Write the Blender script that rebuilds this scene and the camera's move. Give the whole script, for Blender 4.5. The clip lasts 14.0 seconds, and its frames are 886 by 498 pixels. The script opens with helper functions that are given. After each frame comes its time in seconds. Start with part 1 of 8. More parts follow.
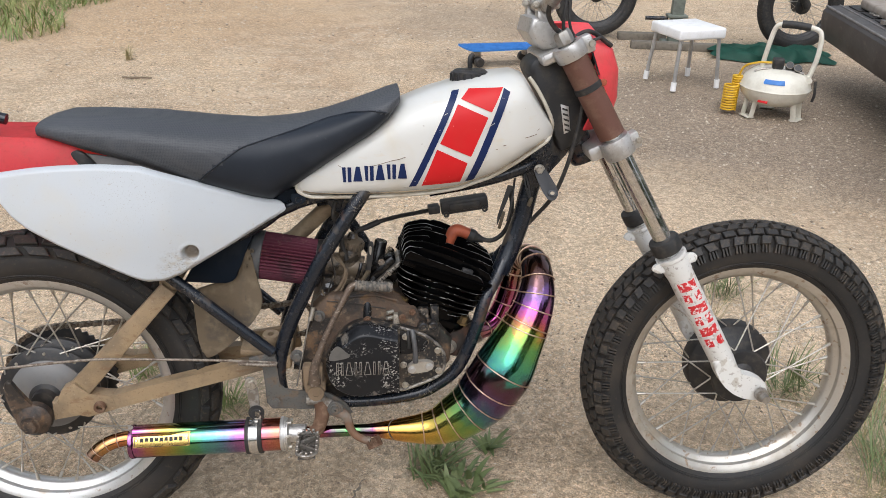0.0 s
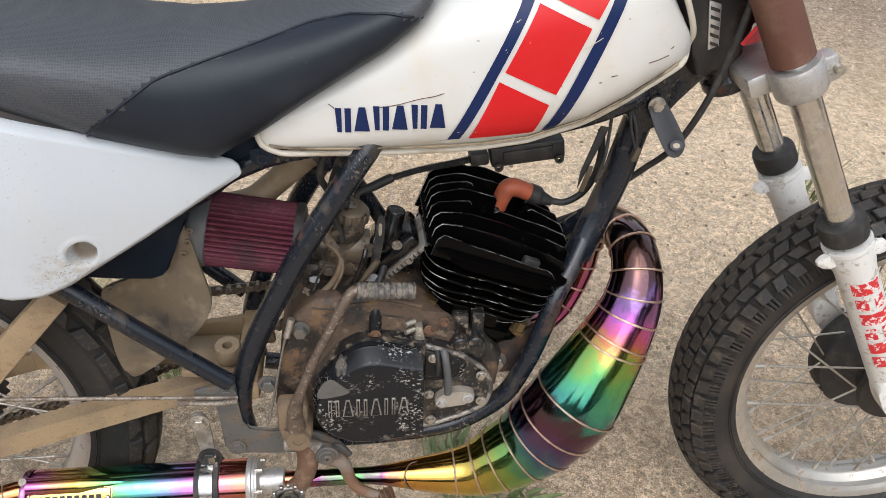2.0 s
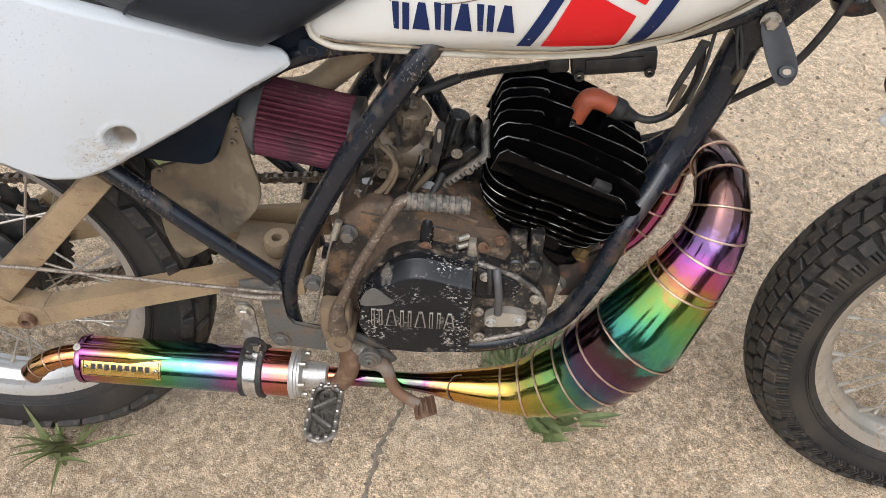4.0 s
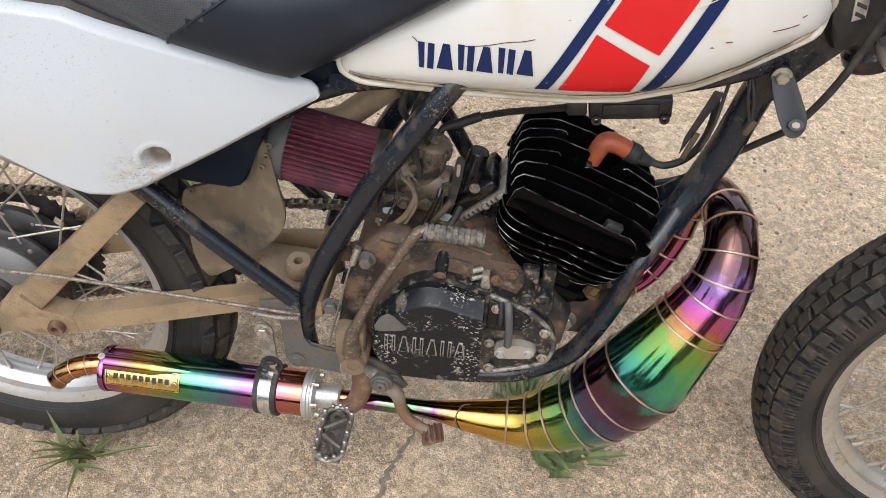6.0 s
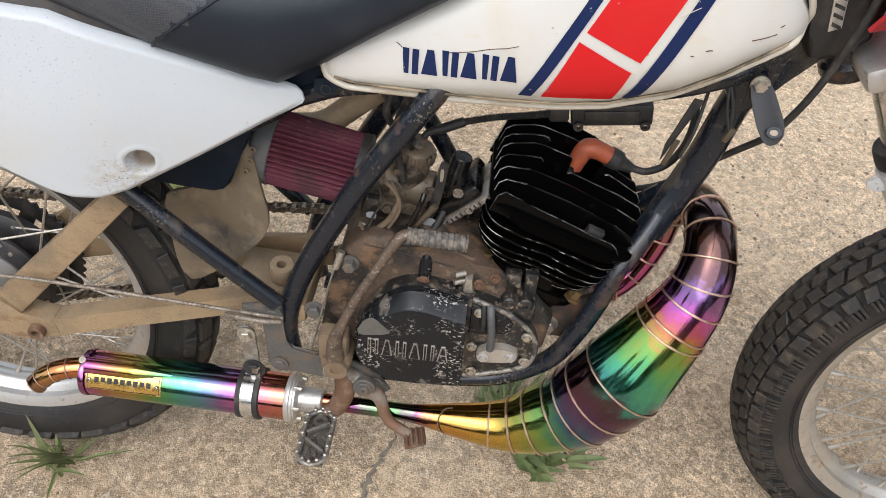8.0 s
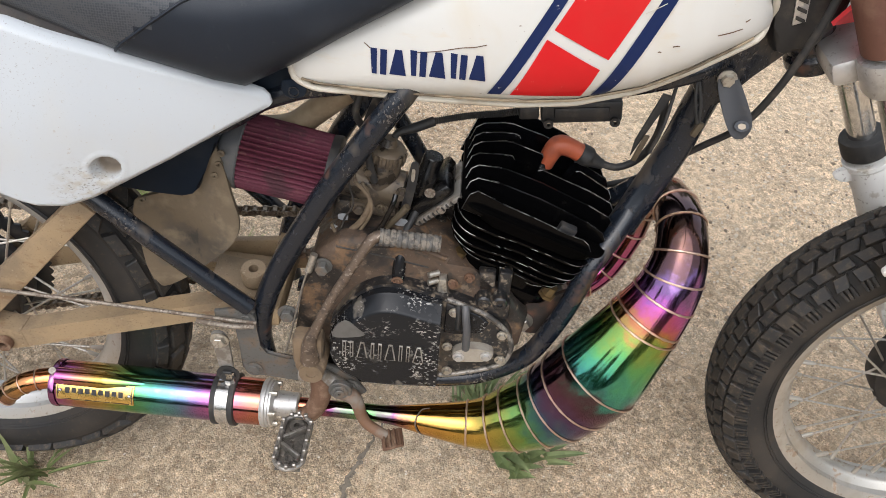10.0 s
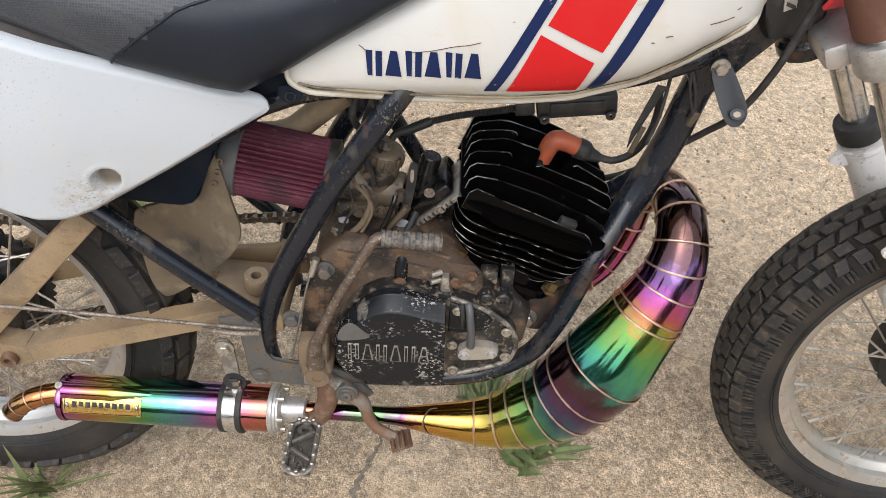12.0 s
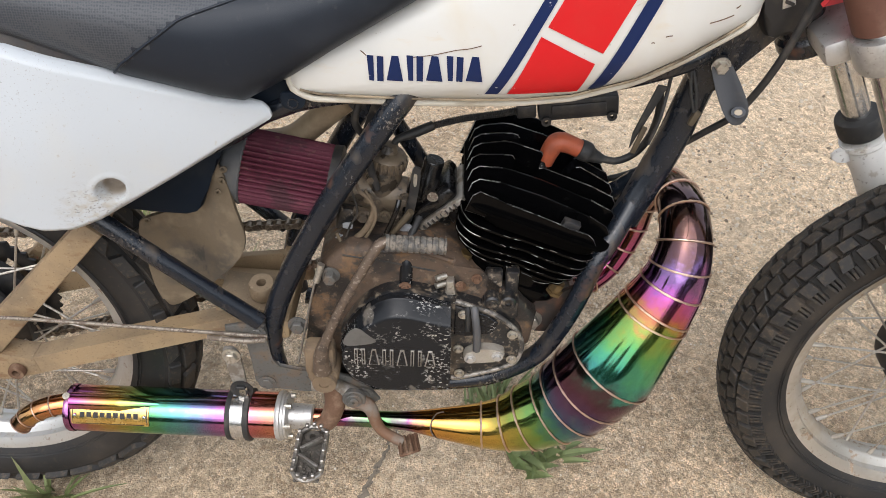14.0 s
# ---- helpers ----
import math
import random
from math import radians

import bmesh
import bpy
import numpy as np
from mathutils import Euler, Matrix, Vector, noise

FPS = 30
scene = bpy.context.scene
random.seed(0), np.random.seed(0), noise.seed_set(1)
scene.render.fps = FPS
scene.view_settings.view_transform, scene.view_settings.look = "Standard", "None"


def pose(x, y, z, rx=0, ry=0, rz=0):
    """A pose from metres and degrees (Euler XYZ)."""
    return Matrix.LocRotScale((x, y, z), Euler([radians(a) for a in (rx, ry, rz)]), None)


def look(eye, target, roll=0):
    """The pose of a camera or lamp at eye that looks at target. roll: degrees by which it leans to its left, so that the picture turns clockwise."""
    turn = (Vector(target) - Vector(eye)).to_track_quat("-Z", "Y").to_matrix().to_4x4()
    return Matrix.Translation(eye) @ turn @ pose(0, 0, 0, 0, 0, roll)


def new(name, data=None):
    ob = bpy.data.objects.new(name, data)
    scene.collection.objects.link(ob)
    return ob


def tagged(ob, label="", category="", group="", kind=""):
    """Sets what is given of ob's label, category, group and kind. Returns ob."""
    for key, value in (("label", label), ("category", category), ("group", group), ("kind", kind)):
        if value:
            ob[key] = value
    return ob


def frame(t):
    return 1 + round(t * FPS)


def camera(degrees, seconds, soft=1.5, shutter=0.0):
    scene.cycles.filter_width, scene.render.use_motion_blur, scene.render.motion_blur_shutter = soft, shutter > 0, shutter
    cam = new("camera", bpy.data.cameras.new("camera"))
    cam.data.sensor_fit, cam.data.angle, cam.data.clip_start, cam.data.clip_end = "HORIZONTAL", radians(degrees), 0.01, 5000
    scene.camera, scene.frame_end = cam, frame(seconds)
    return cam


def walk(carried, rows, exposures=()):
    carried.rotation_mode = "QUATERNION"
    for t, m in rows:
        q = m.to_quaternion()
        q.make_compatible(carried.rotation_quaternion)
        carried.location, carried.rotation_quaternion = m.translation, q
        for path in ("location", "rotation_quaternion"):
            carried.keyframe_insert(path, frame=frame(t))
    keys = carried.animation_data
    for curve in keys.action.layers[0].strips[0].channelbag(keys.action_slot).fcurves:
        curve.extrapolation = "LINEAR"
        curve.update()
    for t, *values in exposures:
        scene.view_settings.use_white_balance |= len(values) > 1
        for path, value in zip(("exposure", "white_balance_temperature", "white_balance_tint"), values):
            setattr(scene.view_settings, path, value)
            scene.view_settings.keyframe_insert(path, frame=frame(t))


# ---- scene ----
from mathutils import geometry

LENS, SECONDS = 56.1, 14.0
cam = camera(LENS, SECONDS, soft=0.45)
PATH = [
    (0, (0.038, 0.024, 1.235), (-0.001, 1.825, 0.365), 1.5),
    (0.5, (-0.012, 0.114, 1.211), (-0.021, 1.862, 0.24), 1.5),
    (1, (-0.01, 0.285, 1.176), (-0.008, 1.971, 0.101), 1.8),
    (1.5, (-0.02, 0.458, 1.151), (-0.007, 2.079, -0.02), 2.6),
    (2, (-0.063, 0.616, 1.157), (-0.033, 2.174, -0.097), 3.7),
    (2.5, (-0.058, 0.731, 1.158), (-0.016, 2.227, -0.169), 4.9),
    (3, (-0.021, 0.76, 1.156), (0.018, 2.188, -0.244), 5.9),
    (3.5, (-0.037, 0.723, 1.135), (-0.073, 2.068, -0.346), 5.3),
    (4, (-0.014, 0.711, 1.152), (-0.209, 2.017, -0.35), 2.9),
    (4.2, (-0.008, 0.703, 1.158), (-0.262, 2.004, -0.339), 2.0),
    (6.5, (0.003, 0.689, 1.174), (-0.261, 2.052, -0.266), 4.2),
    (7, (0.003, 0.689, 1.177), (-0.248, 2.056, -0.261), 4.7),
    (7.5, (0.001, 0.687, 1.178), (-0.238, 2.056, -0.261), 5.0),
    (8, (0.001, 0.684, 1.176), (-0.229, 2.056, -0.26), 5.3),
    (10.5, (0.002, 0.689, 1.175), (-0.157, 2.073, -0.26), 5.5),
    (11, (0.0, 0.685, 1.173), (-0.156, 2.073, -0.258), 5.0),
    (11.5, (0.0, 0.685, 1.173), (-0.156, 2.075, -0.256), 4.4),
    (12, (-0.002, 0.682, 1.174), (-0.166, 2.071, -0.256), 3.7),
    (12.5, (-0.005, 0.679, 1.174), (-0.174, 2.07, -0.253), 3.1),
    (13, (-0.003, 0.678, 1.172), (-0.177, 2.073, -0.251), 2.7),
    (13.5, (-0.004, 0.677, 1.172), (-0.179, 2.074, -0.249), 2.5),
    (14, (-0.003, 0.678, 1.173), (-0.176, 2.077, -0.246), 2.4),
]
EXPOSURES = [(0, 0.31, 6230, 11), (0.8, 0.35, 6240, 11), (3.0, 0.53, 6270, 11), (14, 0.53, 6320, 11)]
walk(cam, [(t, look(eye, target, roll)) for t, eye, target, roll in PATH], EXPOSURES)

# ---- light: a bright overcast sky with a weak, wide sun ----
world = bpy.data.worlds.new("overcast_sky")
scene.world = world
world.use_nodes = True
wn = world.node_tree
sky = wn.nodes.new("ShaderNodeTexSky")
sky.sky_type = "NISHITA"
sky.sun_disc = False
sky.sun_elevation, sky.sun_rotation = radians(58), radians(200)
sky.air_density, sky.dust_density = 1.6, 3.0
grey = wn.nodes.new("ShaderNodeHueSaturation")
grey.inputs["Saturation"].default_value = 0.3
wn.links.new(sky.outputs["Color"], grey.inputs["Color"])
wn.links.new(grey.outputs["Color"], wn.nodes["Background"].inputs["Color"])
wn.nodes["Background"].inputs["Strength"].default_value = 0.15
sun = new("sun", bpy.data.lights.new("sun", "SUN"))
sun.data.energy, sun.data.angle, sun.data.color = 1.25, radians(65), (0.99, 0.97, 0.955)
sun.matrix_world = look((0.6, -1.2, 3.0), (0.1, 1.2, 0.0))


# ---- materials ----
def rgba(c):
    return (c[0], c[1], c[2], 1.0)


class Surf:
    """A node material: a base, noise layers of other colours over it, and bumps."""

    def __init__(self, name, base, rough=0.5, metal=0.0, coat=0.0, spec=0.5):
        self.m = bpy.data.materials.new(name)
        self.m.use_nodes = True
        self.t = self.m.node_tree
        self.p = self.t.nodes["Principled BSDF"]
        self.at = self.node("ShaderNodeTexCoord").outputs["Object"]
        self.c = self.rgb(base)
        self.r = self.val(rough)
        self.k = self.val(metal)
        self.h = None
        self.p.inputs["Coat Weight"].default_value = coat
        self.p.inputs["Coat Roughness"].default_value = 0.15
        self.p.inputs["Specular IOR Level"].default_value = spec

    def node(self, kind):
        return self.t.nodes.new(kind)

    def link(self, a, b):
        self.t.links.new(a, b)

    def rgb(self, c):
        n = self.node("ShaderNodeRGB")
        n.outputs[0].default_value = rgba(c)
        return n.outputs[0]

    def val(self, v):
        n = self.node("ShaderNodeValue")
        n.outputs[0].default_value = v
        return n.outputs[0]

    def noise(self, scale, detail=4.0, stretch=(1, 1, 1), rough=0.6, warp=0.0):
        mp = self.node("ShaderNodeMapping")
        mp.inputs["Scale"].default_value = stretch
        self.link(self.at, mp.inputs["Vector"])
        n = self.node("ShaderNodeTexNoise")
        n.inputs["Scale"].default_value, n.inputs["Detail"].default_value = scale, detail
        n.inputs["Roughness"].default_value, n.inputs["Distortion"].default_value = rough, warp
        self.link(mp.outputs["Vector"], n.inputs["Vector"])
        return n.outputs["Fac"]

    def cells(self, scale, stretch=(1, 1, 1), feature="DISTANCE_TO_EDGE", chance=1.0):
        mp = self.node("ShaderNodeMapping")
        mp.inputs["Scale"].default_value = stretch
        self.link(self.at, mp.inputs["Vector"])
        n = self.node("ShaderNodeTexVoronoi")
        n.feature = feature
        n.inputs["Scale"].default_value, n.inputs["Randomness"].default_value = scale, chance
        self.link(mp.outputs["Vector"], n.inputs["Vector"])
        return n.outputs["Distance"]

    def grains(self, scale, lo, hi, amount=1.0):
        """Random light and dark grains: multiplies the colour."""
        n = self.node("ShaderNodeTexVoronoi")
        n.inputs["Scale"].default_value = scale
        self.link(self.at, n.inputs["Vector"])
        sep = self.node("ShaderNodeSeparateColor")
        self.link(n.outputs["Color"], sep.inputs[0])
        f = self.ramp(sep.outputs[0], 0.0, 1.0, lo, hi)
        comb = self.node("ShaderNodeCombineColor")
        for k in range(3):
            self.link(f, comb.inputs[k])
        self.c = self.mix(self.val(amount), self.c, comb.outputs[0], "RGBA", "MULTIPLY")
        return n.outputs["Distance"]

    def ramp(self, fac, lo, hi, a=0.0, b=1.0):
        n = self.node("ShaderNodeMapRange")
        n.interpolation_type = "SMOOTHSTEP"
        for key, v in (("From Min", lo), ("From Max", hi), ("To Min", a), ("To Max", b)):
            n.inputs[key].default_value = v
        self.link(fac, n.inputs["Value"])
        return n.outputs["Result"]

    def mul(self, a, b, op="MULTIPLY"):
        n = self.node("ShaderNodeMath")
        n.operation = op
        self.link(a, n.inputs[0])
        if isinstance(b, (int, float)):
            n.inputs[1].default_value = b
        else:
            self.link(b, n.inputs[1])
        return n.outputs[0]

    def mix(self, fac, a, b, kind="RGBA", blend="MIX"):
        n = self.node("ShaderNodeMix")
        n.data_type = kind
        if kind == "RGBA":
            n.blend_type = blend
            fa, ia, ib, o = n.inputs[0], n.inputs[6], n.inputs[7], n.outputs[2]
        else:
            fa, ia, ib, o = n.inputs[0], n.inputs[2], n.inputs[3], n.outputs[0]
        self.link(fac, fa)
        self.link(a, ia)
        self.link(b, ib)
        return o

    def over(self, fac, colour=None, rough=None, metal=None):
        if colour is not None:
            self.c = self.mix(fac, self.c, self.rgb(colour))
        if rough is not None:
            self.r = self.mix(fac, self.r, self.val(rough), "FLOAT")
        if metal is not None:
            self.k = self.mix(fac, self.k, self.val(metal), "FLOAT")
        return self

    def layer(self, scale, lo, hi, colour, rough=None, metal=None, amount=1.0, stretch=(1, 1, 1), detail=4.0, warp=0.0):
        f = self.ramp(self.noise(scale, detail, stretch, warp=warp), lo, hi, 0.0, amount)
        return self.over(f, colour, rough, metal)

    def speck(self, scale, size, colour, rough=None, metal=None, amount=1.0):
        f = self.ramp(self.cells(scale, feature="F1"), size, size * 0.6, 0.0, amount)
        return self.over(f, colour, rough, metal)

    def bump(self, height, strength=0.3, dist=0.002):
        n = self.node("ShaderNodeBump")
        n.inputs["Strength"].default_value, n.inputs["Distance"].default_value = strength, dist
        self.link(height, n.inputs["Height"])
        if self.h is not None:
            self.link(self.h, n.inputs["Normal"])
        self.h = n.outputs["Normal"]
        return self

    def done(self):
        self.link(self.c, self.p.inputs["Base Color"])
        self.link(self.r, self.p.inputs["Roughness"])
        self.link(self.k, self.p.inputs["Metallic"])
        if self.h is not None:
            self.link(self.h, self.p.inputs["Normal"])
        return self.m


def simple(name, base, rough, metal=0.0, grime=(0.2, 0.16, 0.12), amount=0.35, scale=40, bump=0.1, coat=0.0):
    s = Surf(name, base, rough, metal, coat)
    s.layer(scale, 0.45, 0.7, grime, min(1, rough + 0.25), metal * 0.4, amount)
    s.layer(scale * 6, 0.5, 0.75, [c * 0.8 for c in base], None, None, 0.5)
    if bump:
        s.bump(s.noise(scale * 10, 3), bump, 0.001)
    return s.done()


s = Surf("white_tank_paint", (0.61, 0.605, 0.575), 0.28, coat=0.3)
s.layer(9, 0.52, 0.78, (0.57, 0.50, 0.37), 0.4, None, 0.5, warp=0.5)
s.layer(60, 0.60, 0.76, (0.60, 0.50, 0.36), 0.5, None, 0.35, stretch=(0.4, 1, 1.3))
s.layer(150, 0.70, 0.74, (0.18, 0.12, 0.08), 0.7, None, 0.7, stretch=(0.5, 1, 1))
s.bump(s.noise(30, 2), 0.05, 0.002)
TANK = s.done()

s = Surf("white_side_plastic", (0.470, 0.497, 0.520), 0.34)
s.layer(7, 0.5, 0.8, (0.50, 0.49, 0.455), 0.5, None, 0.5)
s.layer(150, 0.67, 0.72, (0.36, 0.30, 0.23), 0.6, None, 0.45)
s.layer(330, 0.67, 0.72, (0.32, 0.26, 0.19), 0.6, None, 0.5)
s.layer(5, 0.50, 0.72, (0.53, 0.48, 0.38), 0.5, None, 0.35)
# fine splashes of mud over the upper rear half
splash = s.node("ShaderNodeVectorMath")
splash.operation = "DISTANCE"
splash.inputs[1].default_value = (0.215, -0.13, 0.725)
s.link(s.at, splash.inputs[0])
zone = s.ramp(splash.outputs["Value"], 0.02, 0.10, 0.65, 0.0)
s.over(s.mul(zone, s.ramp(s.noise(480, 2), 0.625, 0.70)), (0.25, 0.23, 0.20), 0.7)
# a muddy smear below the panel's dimple
far = s.node("ShaderNodeVectorMath")
far.operation = "DISTANCE"
far.inputs[1].default_value = (0.282, -0.134, 0.590)
s.link(s.at, far.inputs[0])
near = s.ramp(far.outputs["Value"], 0.008, 0.046, 0.6, 0.0)
s.over(s.mul(near, s.ramp(s.noise(90, 4, (1, 1, 1.6)), 0.42, 0.68)), (0.36, 0.30, 0.215), 0.6)
s.over(s.mul(near, s.ramp(s.noise(380, 4, (0.6, 1, 1.2)), 0.57, 0.63)), (0.10, 0.08, 0.06), 0.7)
deep = s.node("ShaderNodeVectorMath")
deep.operation = "DISTANCE"
deep.inputs[1].default_value = (0.298, -0.103, 0.611)
s.link(s.at, deep.inputs[0])
s.over(s.mul(s.ramp(deep.outputs["Value"], 0.013, 0.024, 0.9, 0.0), s.ramp(s.noise(120, 3), 0.2, 0.6, 0.7, 1.0)), (0.25, 0.195, 0.14), 0.7)
s.bump(s.noise(220, 2), 0.05, 0.001)
WHITE = s.done()

s = Surf("dirty_white_fork_paint", (0.64, 0.63, 0.60), 0.4)
s.layer(45, 0.58, 0.66, (0.42, 0.38, 0.32), 0.6, None, 0.8)
s.layer(150, 0.60, 0.64, (0.20, 0.17, 0.14), 0.7, None, 0.55)
FORK_WHITE = s.done()

s = Surf("red_decal", (0.56, 0.012, 0.015), 0.38, spec=0.25)
s.layer(120, 0.70, 0.73, (0.7, 0.62, 0.55), 0.5, None, 0.8)
s.layer(12, 0.45, 0.75, (0.55, 0.03, 0.025), 0.4, None, 0.6)
RED = s.done()
s = Surf("navy_decal", (0.007, 0.018, 0.075), 0.38, spec=0.25)
s.layer(140, 0.66, 0.69, (0.6, 0.57, 0.5), 0.5, None, 0.9)
NAVY = s.done()
s = Surf("worn_red_lettering", (0.55, 0.02, 0.025), 0.5)
s.layer(150, 0.52, 0.56, (0.72, 0.7, 0.67), 0.5, None, 0.9)
RED_WORN = s.done()

s = Surf("black_frame_paint", (0.009, 0.012, 0.018), 0.26)
s.layer(55, 0.58, 0.70, (0.075, 0.060, 0.048), 0.7, None, 0.45)
spots = s.ramp(s.noise(340, 4, (1, 1, 0.7)), 0.57, 0.63)
s.over(s.mul(spots, s.ramp(s.noise(16, 3), 0.53, 0.66)), (0.15, 0.125, 0.098), 0.7, 0.0)
s.layer(26, 0.55, 0.70, (0.11, 0.085, 0.06), 0.85, None, 0.55, stretch=(1, 1, 0.5))
s.layer(9, 0.60, 0.76, (0.05, 0.045, 0.042), 0.7, None, 0.5)
s.layer(18, 0.62, 0.72, (0.17, 0.075, 0.04), 0.85, None, 0.45)
s.bump(s.noise(300, 3), 0.12, 0.001)
FRAME = s.done()

s = Surf("black_engine_paint", (0.0016, 0.0016, 0.0018), 0.16, spec=0.10)
s.layer(35, 0.58, 0.75, (0.004, 0.0038, 0.0035), 0.34, None, 0.8)
s.bump(s.noise(160, 3), 0.08, 0.001)
FINS = s.done()
# the fins' black once more, dulled to paint the shade in the gaps
s = Surf("shade_black_between_fins", (0.0014, 0.0013, 0.0013), 0.5, spec=0.02)
s.layer(60, 0.55, 0.7, (0.004, 0.0035, 0.003), 0.7, None, 0.6)
FINS_SHADE = s.done()
# same black paint, paler and glossier to hold the far fins' highlight
s = Surf("highlit_black_head_paint", (0.003, 0.0032, 0.004), 0.17, spec=0.5)
s.layer(26, 0.5, 0.7, (0.008, 0.008, 0.008), 0.35, None, 0.6)
s.bump(s.noise(160, 3), 0.06, 0.001)
FINS_HIGHLIT = s.done()
# bared metal on the bevels, with their highlight put into the pale colour
s = Surf("bared_glinting_fin_edge", (0.010, 0.010, 0.010), 0.28, 0.1)
s.layer(30, 0.44, 0.60, (0.42, 0.41, 0.39), 0.35, 0.6, 0.9)
s.layer(190, 0.50, 0.60, (0.01, 0.01, 0.01), 0.35, 0.0, 0.85)
FIN_EDGE = s.done()
s = Surf("dusty_black_engine_paint", (0.012, 0.012, 0.013), 0.36)
s.layer(32, 0.50, 0.66, (0.11, 0.082, 0.056), 0.8, None, 0.85)
s.layer(120, 0.53, 0.64, (0.26, 0.205, 0.145), 0.9, None, 0.6)
a = s.ramp(s.noise(230, 5), 0.57, 0.61)
s.over(s.mul(a, s.ramp(s.noise(28, 3), 0.52, 0.64)), (0.24, 0.22, 0.19), 0.5, 0.4)
s.bump(s.noise(170, 5), 0.35, 0.0018)
DUSTY = s.done()
s = Surf("oily_chain_steel", (0.24, 0.20, 0.155), 0.32, 0.8)
s.layer(70, 0.50, 0.62, (0.06, 0.035, 0.02), 0.7, 0.2, 0.8)
CHAIN = s.done()
s = Surf("worn_black_cover_paint", (0.009, 0.010, 0.012), 0.26, spec=0.3)
s.layer(30, 0.58, 0.72, (0.045, 0.040, 0.035), 0.5, None, 0.4)
s.layer(14, 0.64, 0.68, (0.16, 0.14, 0.115), 0.6, None, 0.7)
a = s.ramp(s.noise(330, 5, (0.7, 1, 1.1)), 0.565, 0.60)
b = s.ramp(s.noise(22, 3), 0.46, 0.62)
s.over(s.mul(a, b), (0.46, 0.44, 0.41), 0.45, 0.6)
s.bump(s.noise(260, 4), 0.14, 0.001)
COVER = s.done()
# rubbed paint, made paler for the sky's sheen on the upper chamfer
s = Surf("rubbed_sheen_cover_edge", (0.075, 0.077, 0.082), 0.33, 0.2)
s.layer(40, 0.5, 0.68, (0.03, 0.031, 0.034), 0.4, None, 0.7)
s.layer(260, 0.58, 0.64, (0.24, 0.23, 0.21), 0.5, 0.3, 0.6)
COVER_SHEEN = s.done()
s = Surf("dirt_caked_crankcase", (0.088, 0.057, 0.037), 0.7)
s.layer(16, 0.45, 0.58, (0.017, 0.015, 0.014), 0.45, None, 0.92, warp=0.4)
s.layer(60, 0.56, 0.66, (0.03, 0.025, 0.02), 0.6, None, 0.8)
s.layer(85, 0.56, 0.70, (0.20, 0.145, 0.095), 0.9, None, 0.7)
s.layer(260, 0.64, 0.70, (0.30, 0.25, 0.19), 0.6, 0.2, 0.4)
s.layer(34, 0.56, 0.66, (0.20, 0.115, 0.055), 0.9, None, 0.6)
s.layer(24, 0.58, 0.64, (0.006, 0.006, 0.007), 0.3, None, 0.85, stretch=(0.5, 1, 1.6))
s.bump(s.noise(140, 5), 0.45, 0.003)
s.bump(s.noise(38, 4), 0.35, 0.005)
CRANK = s.done()
s = Surf("oxidised_aluminium", (0.34, 0.32, 0.29), 0.5, 0.6)
s.layer(50, 0.44, 0.62, (0.13, 0.10, 0.07), 0.8, 0.1, 0.85)
s.layer(240, 0.55, 0.7, (0.25, 0.22, 0.18), 0.7, 0.3, 0.6)
s.bump(s.noise(200, 4), 0.2, 0.001)
ALU = s.done()
s = Surf("polished_aluminium_rim", (0.60, 0.59, 0.57), 0.34, 0.8)
s.layer(25, 0.52, 0.70, (0.42, 0.34, 0.25), 0.6, 0.3, 0.65)
s.layer(70, 0.62, 0.70, (0.26, 0.16, 0.085), 0.8, 0.1, 0.6)
s.layer(200, 0.58, 0.7, (0.42, 0.37, 0.3), 0.6, 0.4, 0.5)
RIM = s.done()
s = Surf("stained_aluminium_rim", (0.50, 0.475, 0.43), 0.34, 0.78)
s.layer(12, 0.46, 0.68, (0.31, 0.245, 0.165), 0.6, 0.3, 0.7)
s.layer(55, 0.58, 0.68, (0.24, 0.145, 0.075), 0.8, 0.1, 0.75)
s.layer(200, 0.58, 0.7, (0.40, 0.34, 0.26), 0.6, 0.4, 0.5)
RIM_STAINED = s.done()
s = Surf("grimy_worn_steel", (0.26, 0.225, 0.185), 0.5, 0.5)
s.layer(60, 0.46, 0.62, (0.10, 0.07, 0.048), 0.8, 0.0, 0.85)
s.layer(220, 0.56, 0.66, (0.40, 0.35, 0.29), 0.45, 0.7, 0.7)
s.layer(380, 0.55, 0.62, (0.07, 0.045, 0.03), 0.8, 0.0, 0.75)
s.bump(s.noise(300, 4), 0.35, 0.001)
GRIMY = s.done()
s = Surf("streaky_brown_steel", (0.13, 0.095, 0.07), 0.5, 0.4)
s.layer(90, 0.48, 0.60, (0.055, 0.038, 0.027), 0.7, 0.0, 0.85, stretch=(0.6, 1, 0.6))
s.layer(260, 0.56, 0.64, (0.34, 0.29, 0.24), 0.5, 0.5, 0.7)
s.bump(s.noise(320, 4), 0.35, 0.001)
KICK = s.done()
s = Surf("grimy_grey_bracket", (0.105, 0.102, 0.095), 0.55, 0.2)
s.layer(45, 0.48, 0.64, (0.14, 0.10, 0.068), 0.85, 0.0, 0.8)
s.layer(240, 0.57, 0.66, (0.045, 0.036, 0.028), 0.8, 0.0, 0.7)
s.bump(s.noise(260, 4), 0.3, 0.001)
BRACKET = s.done()
s = Surf("cast_aluminium_clamp", (0.50, 0.49, 0.475), 0.38, 0.65)
s.layer(28, 0.50, 0.70, (0.28, 0.255, 0.225), 0.6, 0.3, 0.6)
s.layer(200, 0.58, 0.68, (0.20, 0.17, 0.14), 0.7, 0.2, 0.5)
